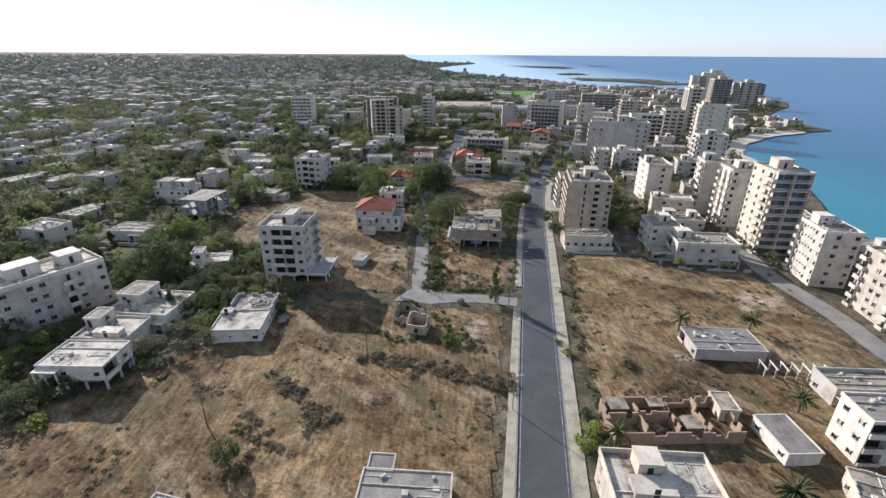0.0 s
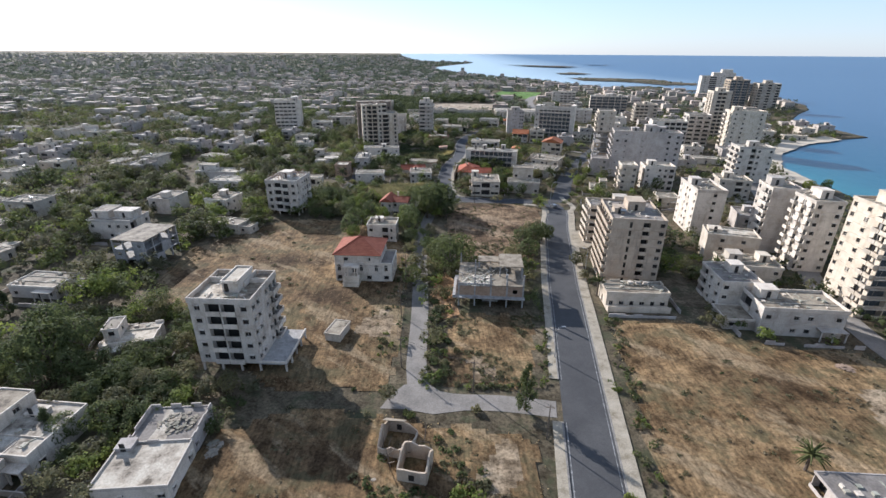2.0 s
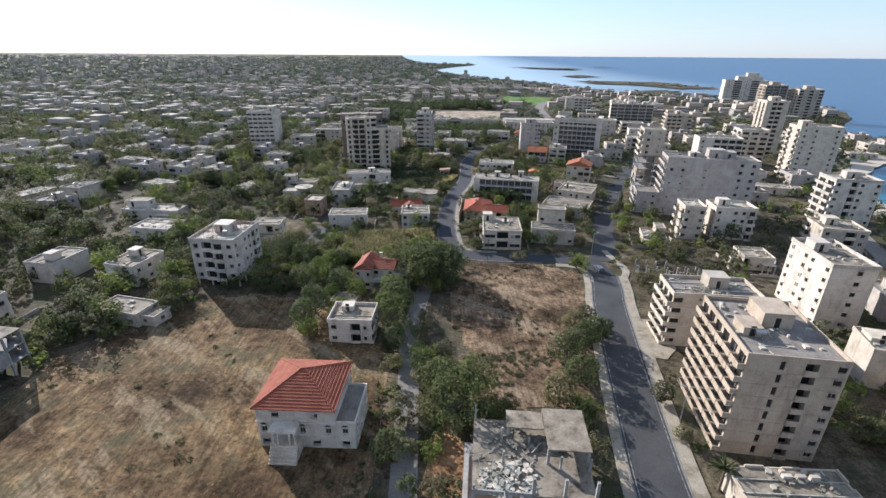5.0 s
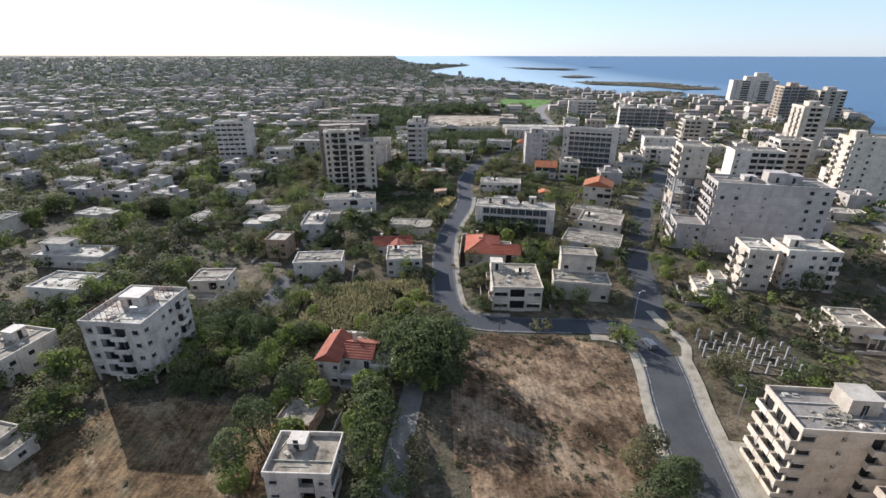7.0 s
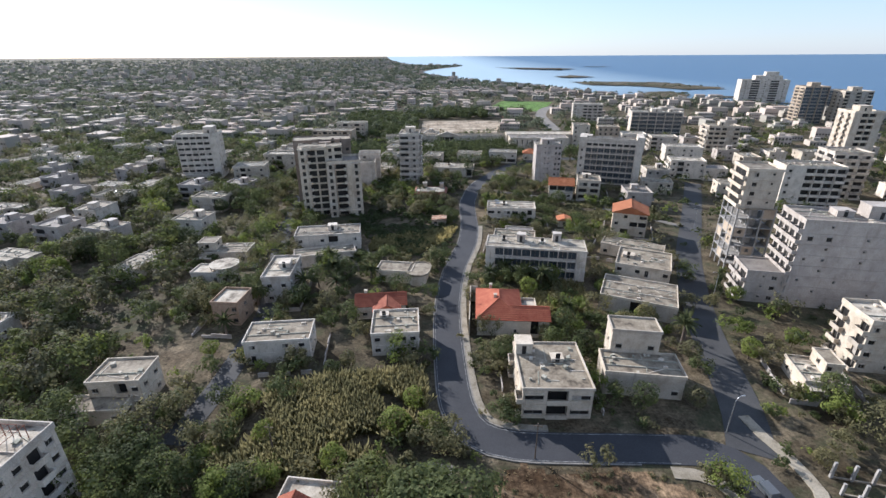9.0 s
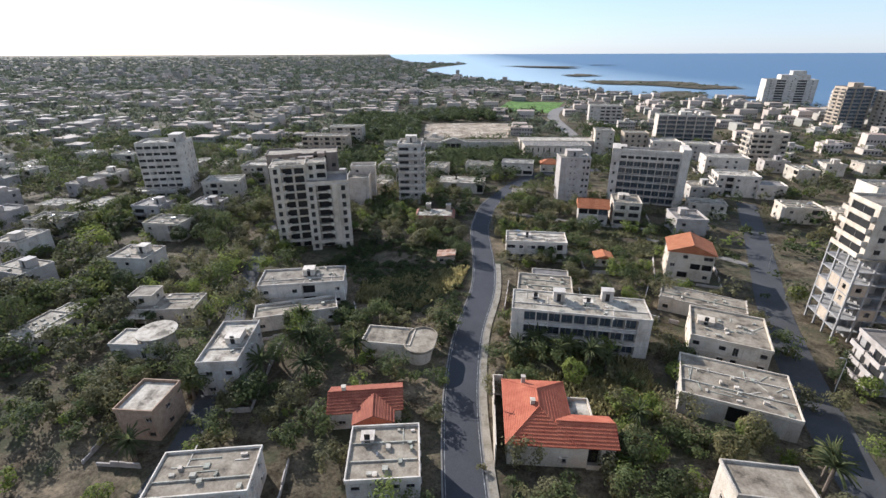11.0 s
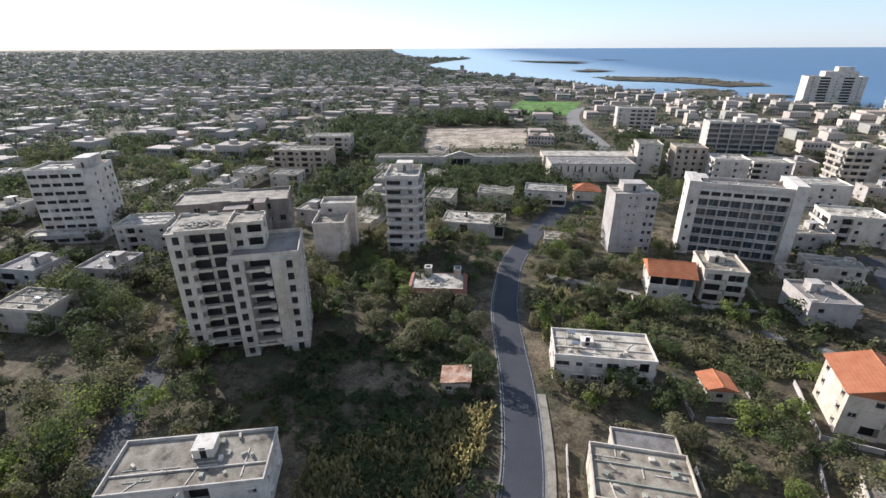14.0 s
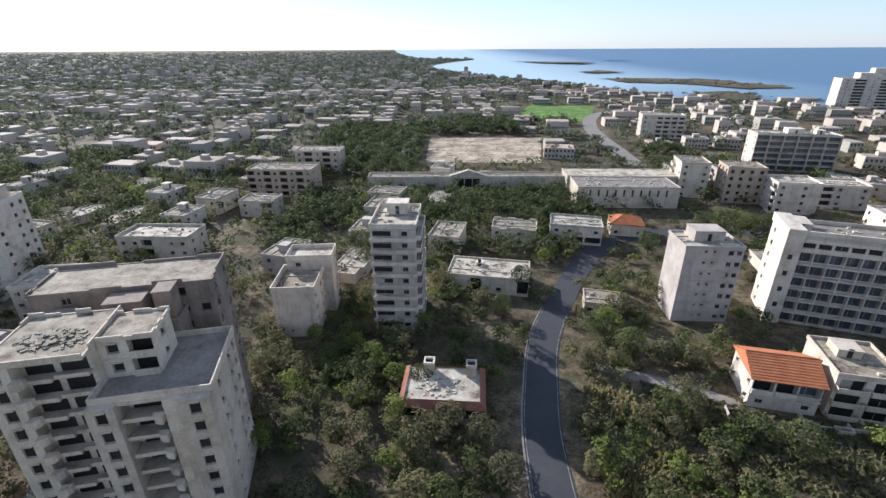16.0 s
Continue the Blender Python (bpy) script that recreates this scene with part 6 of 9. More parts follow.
    for cx, w, y0, lump, floors, dy in ((-7.3, 3.8, 0.15, 1, 10, 1.6), (-3.5, 3.8, 0.7, 0, 10, 1.6), (4.2, 5.1, -0.5, -1, 8, 0.0)):
        slab, front = balcony(w, y0, lump), Shape()
        front.box(-w / 2, y0, 0, w / 2, y0 + 0.12, 0.35)
        front = front.mesh("balcony_kerb", p)
        for f in range(1, floors):
            b = part("balcony", slab, None, t, at=Matrix.Translation((cx, dy, f * fh)))
            part("balcony_kerb", front, None, b, at=Matrix.Translation((0, 0, 0.045)))
            part("door", window_mesh(w * 0.8, 2.15, "void"), None, t, at=Matrix.Translation((cx, dy + 1.985, f * fh + 1.15)))
        part("door", window_mesh(w * 0.7, 2.0, "void"), None, t, at=Matrix.Translation((cx, dy + 1.985, 1.1)))
    for x0, x1, z, dy in ((-9.2, -1.6, high, 1.6), (1.6, 6.78, low, -0.6)):
        lintel = Shape()
        lintel.box(x0, dy + 0.3, z - 0.5, x1, max(dy, 0.0) + 2.0, z - 0.02)
        part("lintel", lintel, p, t)
    for x0, x1, y0 in ((-12.75, -1.62, 1.4), (-1.6, 12.55, -1.6)):
        plinth = Shape()
        plinth.box(x0, y0, 2.62, x1, y0 + 0.18, 3.02)
        part("ground_floor_band", plinth, p, t)


big_tower()
rubble("rubble_heap", "broken screed and blocks on the tower roof", -52.0, 389.0, 29.27, 4.4, 2.6, 110, 31, 0.3)
slim = building("apartment_tower", "slim white nine-storey tower with banded balcony fronts", -12.6, 441.8, -3, 10.2, 14.5, 9, 2.95, 0, S="Ww", W="w.w", E="bb", N="w.w", paint=M_WHITE, deck=M_ROOFWHITE, parapet=0.9, huts=((0.0, 3.6, 5.0, 4.0, 2.6),))
band = Shape()
band.box(-5.3, -0.75, -0.2, 5.3, 0.0, 0.0)
band.box(-5.3, -0.75, 0.0, 5.3, -0.65, 0.75)
band = band.mesh("balcony", M_WHITE)
for f in range(1, 9):
    part("balcony", band, None, slim, at=Matrix.Translation((0, -7.26, f * 2.95)))
building("house", "narrow white four-storey house with a walled roof box", -36.4, 438.0, 2, 9.6, 12.0, 4, 3.0, 0, S=["ss.s", ".", ".", "."], W="w.", E="w.ww", N="w", paint=M_WHITE, deck=M_ROOF, parapet=1.4, wings=((1.5, 9.0, 11.0, 7.0, 5, "w.", ".w", "w", ".", M_ROOFWHITE),))
slab_hotel = building("hotel", "seven-storey hotel slab with white end walls and gridded loggias", 94.9, 437.2, -21, 31.0, 12.0, 7, 3.2, 0, S=[".LLLLLLLL.", ".LLLLLLLL.", ".LLLLLLLL.", ".LLLLLLLL.", ".LLLLLLLL.", ".LLLLLLLL.", "wWWWWWWWW."], E=".", W="w.", N="wwwwwwww",
         paint=M_WHITE, deck=M_ROOFGREY, parapet=1.0, huts=((-12.0, 1.0, 4.0, 6.0, 2.0),))
for x0, x1, top in ((-15.9, -12.4, 24.6), (12.6, 15.9, 25.4)):
    fin = Shape()
    fin.box(x0, -7.0, 0, x1, -6.01, top)
    fin.box(x0, -6.01, 22.45, x1, 5.9, top)
    part("end_wall", fin, M_WHITE, slab_hotel)
for k in range(4):
    opening = part("window", window_mesh(0.9, 1.2, "void"), None, slab_hotel, at=Matrix.Translation((-14.2, -7.01, 5.2 + 4.2 * k)))
crown_beam = Shape()
crown_beam.box(-12.3, -6.4, 23.2, 12.5, -6.05, 24.3)
part("roof_screen", crown_beam, M_WHITE, slab_hotel)
building("apartment_tower", "narrow grey seven-storey block with paired small windows", 62.0, 441.5, -4, 13.4, 10.0, 7, 2.85, 0, S="..ss.ww", W=".", E="bb", N="w.w", paint=M_GREYWALL, deck=M_ROOFWHITE, parapet=0.5, huts=((0.0, 1.0, 7.0, 5.0, 2.6),))
building("house", "white house with a steep orange tiled roof over a balcony", 62.2, 410.4, -15, 11.4, 10.0, 2, 3.3, 0, S=["w.w", "llL"], E="w", W="w.w", N="ww", paint=M_WHITE, roof=(M_TILEORANGE, 2.6, "gable_x"))
building("house", "cream three-storey house with stacked balconies", 75.0, 409.0, -15, 10.5, 12.0, 3, 3.0, 0, S="bb", E="w.w", W="w", N="ww", paint=M_CREAM, deck=M_ROOF, parapet=0.6, huts=((-1.0, 2.0, 4.0, 4.0, 1.6),))
building("house", "low white-roofed house at the foot of the slim tower", 11.8, 458.0, -12, 22.6, 12.0, 1, 4.8, 0, S="w.l.w.l", E="w.w", W="w", N="w.w", paint=M_CREAM, deck=M_ROOFWHITE, parapet=0.5, huts=((-3.0, 2.0, 2.0, 2.0, 0.8),))
building("house", "white two-storey villa at the street corner", 46.0, 491.5, -14, 17.4, 11.0, 2, 3.2, 0, S=["lll", "ww.w"], E="ww", W="w.w", N="ww", paint=M_WHITE, deck=M_ROOFWHITE, parapet=0.6)
building("house", "cream house with a ruined roof terrace", 24.0, 490.0, -12, 15.0, 10.0, 2, 3.0, 0, S="w.w.", E="ww", W="w.w", N="ww", paint=M_CREAM, deck=M_ROOF, parapet=0.8, ruin=1)
building("house", "cottage with an orange hipped roof under trees", 66.0, 497.0, -12, 11.0, 9.0, 1, 4.6, 0, S="w.w", E="w", W="w", N="w", paint=M_CREAM, roof=(M_TILEORANGE, 2.4, "hip"))
building("house", "small house with a flat grey roof beside the road", 39.5, 443.0, -14, 9.0, 7.0, 1, 3.4, 0, S="w.d", E="w", W="w", N="w", paint=M_TAN, deck=M_ROOF, parapet=0.3)
building("hall", "long pale school hall with a row of tall windows", 78.0, 533.0, -4, 42.0, 17.0, 2, 4.4, 0, S=["............", ".vvvvvvvvvv."], E="v.v", W="vv.vv", N="vvvvvv", paint=M_CREAM, deck=M_ROOFGREY, parapet=0.4,
         wings=((4.0, 17.0, 52.0, 14.0, 2, ".", "ww", "wwwwww", "w", M_ROOFWHITE),))
building("school", "long low neoclassical school front with a columned centre", 12.0, 556.0, -1, 95.0, 9.0, 1, 6.5, 0, S="aaaaaaaa.aalllaa.aaaaaaaa", E="a.a", W="a.a", N="aaaaaaaaaaaa", paint=M_CREAM, deck=M_ROOF, parapet=0.8)
building("apartment_block", "white ten-storey hotel block with long ribbon windows", -133.0, 462.0, 8, 21.0, 14.0, 8, 3.05, 0, S="WWWWW.", E="w.ww", W="w.w", N="WWWWW", paint=M_WHITE, deck=M_ROOFWHITE, parapet=0.9, huts=((6.0, 1.0, 5.0, 8.0, 3.6),),
         wings=((-2.0, -10.0, 24.0, 6.0, 1, "WWWWW", ".", ".", ".", M_ROOFWHITE),))
building("house", "three-storey pale house beside the ribbon-windowed block", -101.0, 447.0, 6, 16.0, 12.0, 3, 3.1, 0, S="wlw.w", E="ww", W="ww", N="ww", paint=M_CREAM, deck=M_ROOFWHITE, parapet=0.7)
building("apartment_block", "cream three-storey block with a red-edged roof", -91.0, 477.6, -3, 22.6, 11.0, 3, 3.1, 0, S="wwl.ww", E="ww", W="ww", N="ww", paint=M_CREAM, deck=M_ROOFWHITE, parapet=0.9)
building("apartment_block", "four-storey brown-grey frame block among trees", -74.0, 552.0, -4, 30.0, 14.0, 4, 3.1, 0, S="lwlwlwlw", E="ww", W="ww", N="ww", paint=M_TAN, deck=M_ROOF, parapet=0.6)
building("apartment_block", "pale stepped block among trees", -66.0, 590.0, -4, 24.0, 12.0, 4, 3.2, 0, S="wlwlw", E="ww", W="ww", N="ww", paint=M_CREAM, deck=M_ROOFWHITE, parapet=0.6)
building("apartment_block", "unfinished brown five-storey frame block", 130.0, 535.0, -12, 15.0, 12.0, 5, 3.1, 0, S="oooo", E="ooo", W="ooo", N="oo", paint=M_TAN, deck=M_ROOF, parapet=0.5)
building("apartment_block", "cream five-storey block beside the school", 113.0, 545.0, -12, 12.0, 14.0, 5, 3.1, 0, S="w.w", E="ww", W="b.w", N="ww", paint=M_CREAM, deck=M_ROOF, parapet=0.6)
building("hotel", "white six-storey hotel with long balcony bands", 191.0, 590.0, -14, 40.0, 14.0, 6, 3.2, 0, S="LLLLLL", E=".", W="w.w", N="w", paint=M_WHITE, deck=M_ROOFWHITE, parapet=0.7, huts=((0.0, 1.0, 8.0, 6.0, 2.6), (12.0, 1.0, 4.0, 4.0, 2.0)))
building("apartment_block", "brown-banded six-storey apartment block", 201.0, 512.0, -12, 20.0, 13.0, 6, 3.1, 0, S="bbb.b", E="bb", W="bb", N="ww", paint=M_CREAM, deck=M_ROOF, parapet=0.7, huts=((0.0, 1.0, 4.0, 4.0, 2.4),))
building("apartment_block", "white five-storey block near the far pitch", 166.0, 692.0, -12, 30.0, 14.0, 5, 3.2, 0, S="w.bbbb", E="ww", W="w.w", N="ww", paint=M_WHITE, deck=M_ROOFWHITE, parapet=0.7)
building("apartment_tower", "tall twin-ribbed cream tower", 228.0, 438.0, -10, 14.0, 14.0, 12, 3.0, 0, S=".ll.", E="l.l", W=".b.b.", N="w.w", paint=M_CREAM, deck=M_ROOF, parapet=0.9, huts=((0.0, 0.0, 6.0, 6.0, 3.0),))
building("apartment_tower", "tall grey twelve-storey tower with regular windows", 212.0, 374.0, -10, 22.0, 13.0, 9, 3.1, 0, S="ww.w", E="bb", W="b.b", N="wwww", paint=M_CREAM, deck=M_ROOF, parapet=0.9, huts=((-6.0, 1.0, 5.0, 5.0, 3.0),))
building("apartment_tower", "tall white ribbed hotel tower near the bay", 398.0, 634.0, -10, 24.0, 18.0, 10, 3.1, 0, S="l.l.l", E="b", W=".b.b.", N="www", paint=M_CREAM, deck=M_ROOF, parapet=1.0, huts=((0.0, 0.0, 8.0, 8.0, 4.0),))
building("apartment_tower", "brown high-rise with banded floors", 372.0, 652.0, -10, 22.0, 18.0, 11, 3.1, 0, S="LLL", E="b", W="bb", N="www", paint=M_TAN, deck=M_ROOF, parapet=1.0, huts=((0.0, 0.0, 8.0, 8.0, 4.0),))
building("hotel", "white stepped hotel standing out by the water", 484.0, 770.0, -20, 44.0, 18.0, 7, 3.2, 0, S="LLLL", E="w", W="b", N="w", paint=M_WHITE, deck=M_ROOFWHITE, parapet=0.8)
building("hotel", "large white pyramid-stepped hotel", 476.0, 872.0, -16, 60.0, 20.0, 9, 3.2, 0, S="wlwlw", E="w", W="w", N="w", paint=M_WHITE, deck=M_ROOFWHITE, parapet=0.8, huts=((4.0, 0.0, 34.0, 14.0, 6.0), (8.0, 0.0, 16.0, 10.0, 11.0)))
building("apartment_block", "white banded block among palms", 143.0, 446.0, -16, 18.0, 12.0, 3, 3.2, 0, S="wlw.w", E="ww", W="bb", N="ww", paint=M_WHITE, deck=M_ROOFWHITE, parapet=0.7, wings=((14.0, -3.0, 12.0, 9.0, 2, "w.w", "w", "w", "w", M_ROOFGREY),))
building("house", "low ruined house behind the hotel slab", 112.0, 415.0, -16, 14.0, 8.0, 2, 2.9, 0, S="o.oo", E="o", W="o", N="oo", paint=M_CREAM, deck=M_ROOF, parapet=0.6, ruin=1)
building("apartment_block", "white rounded block at the crossroads", 143.0, 521.0, -12, 16.0, 13.0, 4, 3.1, 0, S="w.w.", E="ww", W="w.b", N="ww", paint=M_WHITE, deck=M_ROOFWHITE, parapet=0.7)
building("house", "white house with stepped terraces", 169.0, 528.0, -12, 18.0, 12.0, 3, 3.0, 0, S="lw.w", E="ww", W="bb", N="ww", paint=M_WHITE, deck=M_ROOFWHITE, parapet=0.7)
building("house", "long white house with a bright roof", 162.0, 487.0, -14, 22.0, 13.0, 3, 3.1, 0, S="w.ww.", E="ww", W="w.w", N="ww", paint=M_WHITE, deck=M_ROOFWHITE, parapet=0.7)
building("apartment_tower", "white twin block with blank sunlit ends", 166.0, 388.0, -12, 24.0, 12.0, 6, 3.2, 0, S="w.llll", E="bb", W="..", N="ww", paint=M_WHITE, deck=M_ROOF, parapet=0.8)
building("apartment_tower", "white banded tower with stacked balconies", 196.0, 405.0, -12, 16.0, 14.0, 7, 3.1, 0, S="bbb", E="bb", W="bb", N="ww", paint=M_WHITE, deck=M_ROOF, parapet=0.8)

# west side, first houses
skeleton("unfinished_building", "open concrete frame block with ruined balconies", -99.5, 186.0, -8, 11.5, 15.5, 3, 3.2, 4, 5, 0.45, M_CONCRETE, False, 12)
building("house", "white three-storey house with a rooftop storey", -122.8, 208.4, -4, 16.4, 10.6, 2, 3.5, 0, S="w.www", E="l.w", W="ww", N="ww", paint=M_WHITE, deck=M_ROOFWHITE, parapet=0.6, huts=((3.5, 1.0, 7.0, 5.0, 2.6),))
building("house", "low white house with a shaded side yard", -116.0, 163.0, -6, 14.0, 9.0, 1, 3.6, 0, S="w.dw", E="w.w", W="w", N="w", paint=M_WHITE, deck=M_ROOF, parapet=0.4)
building("house", "white house with a bleached bright roof", -106.0, 268.0, -8, 15.0, 10.0, 2, 3.0, 0, S="w.w", E="w.ww", W="w", N="w", paint=M_WHITE, deck=M_ROOFWHITE, parapet=0.5)
building("house", "long low white-roofed house behind hedges", -122.0, 294.0, -5, 24.0, 9.0, 1, 4.2, 0, S="w.w.w", E="w", W="w", N="w", paint=M_WHITE, deck=M_ROOFWHITE, parapet=0.4)
building("house", "pale house behind a garden wall", -84.0, 213.0, -14, 13.0, 7.0, 1, 3.6, 0, S="w.w", E="w", W="w", N="w", paint=M_CREAM, deck=M_ROOF, parapet=0.4)


# ---------------------------------------------------------------- ruins with walls of their own shape
def jagged(thing, x0, y0, x1, y1, heights, mat, thick=0.28, name="wall"):
    """One upright wall with a broken top edge, from a row of heights."""
    s, n = Shape(), len(heights) - 1
    d = Vector((x1 - x0, y1 - y0)).normalized()
    o = Vector((-d.y, d.x)) * thick / 2
    for i in range(n):
        a, b = i / n, (i + 1) / n
        pa, pb = Vector((x0 + (x1 - x0) * a, y0 + (y1 - y0) * a)), Vector((x0 + (x1 - x0) * b, y0 + (y1 - y0) * b))
        ha, hb = heights[i], heights[i + 1]
        q = [(pa - o, 0), (pb - o, 0), (pb - o, hb), (pa - o, ha), (pa + o, 0), (pb + o, 0), (pb + o, hb), (pa + o, ha)]
        v = [(p.x, p.y, z) for p, z in q]
        s.poly((v[0], v[1], v[2], v[3]))
        s.poly((v[5], v[4], v[7], v[6]))
        s.poly((v[3], v[2], v[6], v[7]))
        if i == 0:
            s.poly((v[4], v[0], v[3], v[7]))
        if i == n - 1:
            s.poly((v[1], v[5], v[6], v[2]))
    return part(name, s.welded(), mat, thing)


def ruined_cottage(x, y, rot):
    """Two roofless rooms with broken gables, fallen rafters and a strip of leftover roof."""
    rng = random.Random(71)
    thing = tagged(new("ruined_cottage"), "roofless cream cottage, its gables broken and rafters fallen in", "ruin")
    thing.matrix_world = pose(x, y, 0, 0, 0, rot)
    TAKEN.append((x, y, 7.0))
    # front room, warm ochre inside
    for q, hs in (((0.2, -5.0, 5.0, -5.0), (3.0, 3.1, 3.0, 3.0, 3.2)), ((5.0, -4.9, 5.0, 0.0), (3.2, 3.6, 4.4, 4.6, 3.8, 3.0)), ((0.2, 0.0, 4.9, 0.0), (3.8, 4.0, 3.4, 3.6, 3.0)),
                  ((0.2, -4.9, 0.2, -0.1), (3.0, 3.5, 4.2, 4.3, 3.9)),
                  ((-4.6, -0.6, 0.1, -0.6), (2.2, 1.8, 2.6, 2.2, 2.9)), ((-4.6, -0.5, -4.6, 5.2), (2.2, 3.0, 4.0, 4.6, 3.6, 3.0, 3.0)), ((-4.5, 5.2, 1.0, 5.2), (3.0, 3.1, 3.0, 2.4, 1.2)),
                  ((1.0, 0.2, 1.0, 5.1), (3.0, 2.4, 1.6, 1.2, 1.2))):
        jagged(thing, *q, hs, M_TAN)
    for px, py, r in ((2.6, -5.15, 0), (-2.4, 5.05, 0), (5.15, -2.4, 90)):
        part("window", window_mesh(0.9, 1.2, "void"), None, thing, at=pose(px, py, 1.6, 0, 0, r))
    slope = Shape()
    for a, b in (((-4.9, 5.5, 3.0), (-1.0, 5.5, 3.1)),):
        slope.poly((a, b, (-1.4, 3.6, 4.5), (-4.9, 3.2, 4.6)))
        slope.poly(((-4.9, 3.2, 4.5), (-1.4, 3.6, 4.4), (-1.0, 5.5, 3.0), (-4.9, 5.5, 2.9)))
    part("roof", slope, M_ROOF, thing)
    for k in range(12):
        r = Shape()
        px, py = rng.uniform(-4, 4), rng.uniform(-3, 4)
        a = rng.uniform(0, 6.28)
        r.tube((px, py, 0.3), (px + math.cos(a) * 2.4, py + math.sin(a) * 2.4, rng.uniform(2.2, 3.4)), 0.09, 0.07, 4)
        part("rafter", r, M_BARK, thing)


ruined_cottage(-8.2, 102.6, -12)
rubble("rubble_heap", "fallen tiles, plaster and timber inside the cottage", -9.6, 103.6, 0.02, 3.4, 3.0, 90, 41, 0.35)
rubble("rubble_heap", "rubble thrown out beside the cottage", -13.0, 98.0, 0.02, 2.6, 2.0, 50, 42, 0.3)


def sunken_house(x, y, rot):
    """Long low house: a bright front roof, and behind it a lower deck inside tall parapets with its screed broken away."""
    rng = random.Random(72)
    thing = tagged(new("house"), "long white ruined house with a peeling roof and sunken deck", "house")
    thing.matrix_world = pose(x, y, 0, 0, 0, rot)
    TAKEN.append((x, y, 9.5))
    storeys(thing, 11.6, 9.0, 0, 1, 3.6, (".s.w", "w.o", ".", ".w"), M_WHITE, rng, 0.0, -4.4, "wall")
    flat_roof(thing, 11.6, 9.0, 3.6, 0.35, M_ROOFWHITE, M_WHITE, 0.0, -4.4)
    storeys(thing, 10.6, 8.6, 0, 1, 3.3, (".", "w.w", "w.w", ".w"), M_GREYWALL, rng, 0.4, 4.45, "wing")
    flat_roof(thing, 10.6, 8.6, 3.3, 0.9, M_ROOFGREY, M_GREYWALL, 0.4, 4.45, 1, rng)
    patch = Shape()
    patch.v = [(px * 0.85 - 0.8, py + 4.4, 3.40) for px, py in outline([(-1.6, -4.0), (1.8, -4.0), (1.4, 0.0), (2.2, 3.4), (-1.2, 3.6), (-0.8, 0.4)], 0.5, 1.0, 5)]
    patch.f, patch.m = [tuple(range(len(patch.v)))], [0]
    part("screed", patch, M_ROOFWHITE, thing, "remaining white screed")
    hut_part(thing, -4.4, -0.6, 3.4, 2.6, 2.2, 0.9, M_GREYWALL, rng)


sunken_house(-50.2, 102.6, 4)
rubble("rubble_heap", "charred blocks and screed on the sunken deck", -49.0, 107.4, 3.38, 3.4, 2.6, 90, 43, 0.3, M_RUBBLE)
rubble("rubble_heap", "tumbled white wall beside the house", -41.6, 103.0, 0.02, 2.0, 4.0, 60, 44, 0.5)


def trimmed_bungalow(x, y, rot):
    """Single-storey house with rusty red sloping eaves, peeling white deck and two open-topped chimney boxes."""
    rng = random.Random(73)
    w, d, h = 14.6, 10.4, 4.2
    thing = tagged(new("bungalow"), "derelict bungalow with rusty red eaves and a peeling white deck", "house")
    thing.matrix_world = pose(x, y, 0, 0, 0, rot)
    TAKEN.append((x, y, 9.0))
    storeys(thing, w, d, 0, 1, h, ("l.wl", "w.o", "w.w", "o.w"), M_TAN, rng)
    s = Shape()
    s.box(-w / 2 + 0.3, -d / 2 + 0.3, h - 0.05, w / 2 - 0.3, d / 2 - 0.3, h + 0.3)
    part("roof", s, M_ROOFWHITE, thing)
    e = Shape()
    lo, hi = [(-w / 2 - 0.7, -d / 2 - 0.7), (w / 2 + 0.7, -d / 2 - 0.7), (w / 2 + 0.7, d / 2 + 0.7), (-w / 2 - 0.7, d / 2 + 0.7)], [(-w / 2 + 0.4, -d / 2 + 0.4), (w / 2 - 0.4, -d / 2 + 0.4), (w / 2 - 0.4, d / 2 - 0.4), (-w / 2 + 0.4, d / 2 - 0.4)]
    for i in range(4):
        j = (i + 1) % 4
        e.poly(((*lo[i], h - 0.5), (*lo[j], h - 0.5), (*hi[j], h + 0.62), (*hi[i], h + 0.62)))
        e.poly(((*lo[j], h - 0.62), (*lo[i], h - 0.62), (*hi[i], h - 0.4), (*hi[j], h - 0.4)))
        e.poly(((*lo[i], h - 0.62), (*lo[j], h - 0.62), (*lo[j], h - 0.5), (*lo[i], h - 0.5)))
        e.poly(((*hi[i], h + 0.62), (*hi[j], h + 0.62), (*hi[j], h + 0.1), (*hi[i], h + 0.1)))
    part("roof_trim", e, M_RUST, thing)
    for cx, cy in ((-3.0, 3.6), (5.2, 3.2)):
        c = Shape()
        c.box(cx - 0.95, cy - 0.95, h + 0.25, cx + 0.95, cy + 0.95, h + 2.5)
        box = part("chimney", c, M_TAN, thing)
        r = Shape()
        for q in ((-1.05, -1.05, 1.05, -0.75), (-1.05, 0.75, 1.05, 1.05), (-1.05, -0.75, -0.75, 0.75), (0.75, -0.75, 1.05, 0.75)):
            r.box(cx + q[0], cy + q[1], h + 2.5, cx + q[2], cy + q[3], h + 3.0)
        part("chimney_rim", r, M_WHITE, box)
        # black sheet on the closed box paints the shaded inside of the chimney
        k = Shape()
        k.box(cx - 0.75, cy - 0.75, h + 2.5, cx + 0.75, cy + 0.75, h + 2.52)
        part("flue", k, M_DARK, box)


trimmed_bungalow(-2.2, 409.2, -5)
rubble("rubble_heap", "flaking screed and planks on the bungalow deck", -3.0, 408.5, 4.52, 4.6, 3.0, 50, 45, 0.3, M_LITTER)


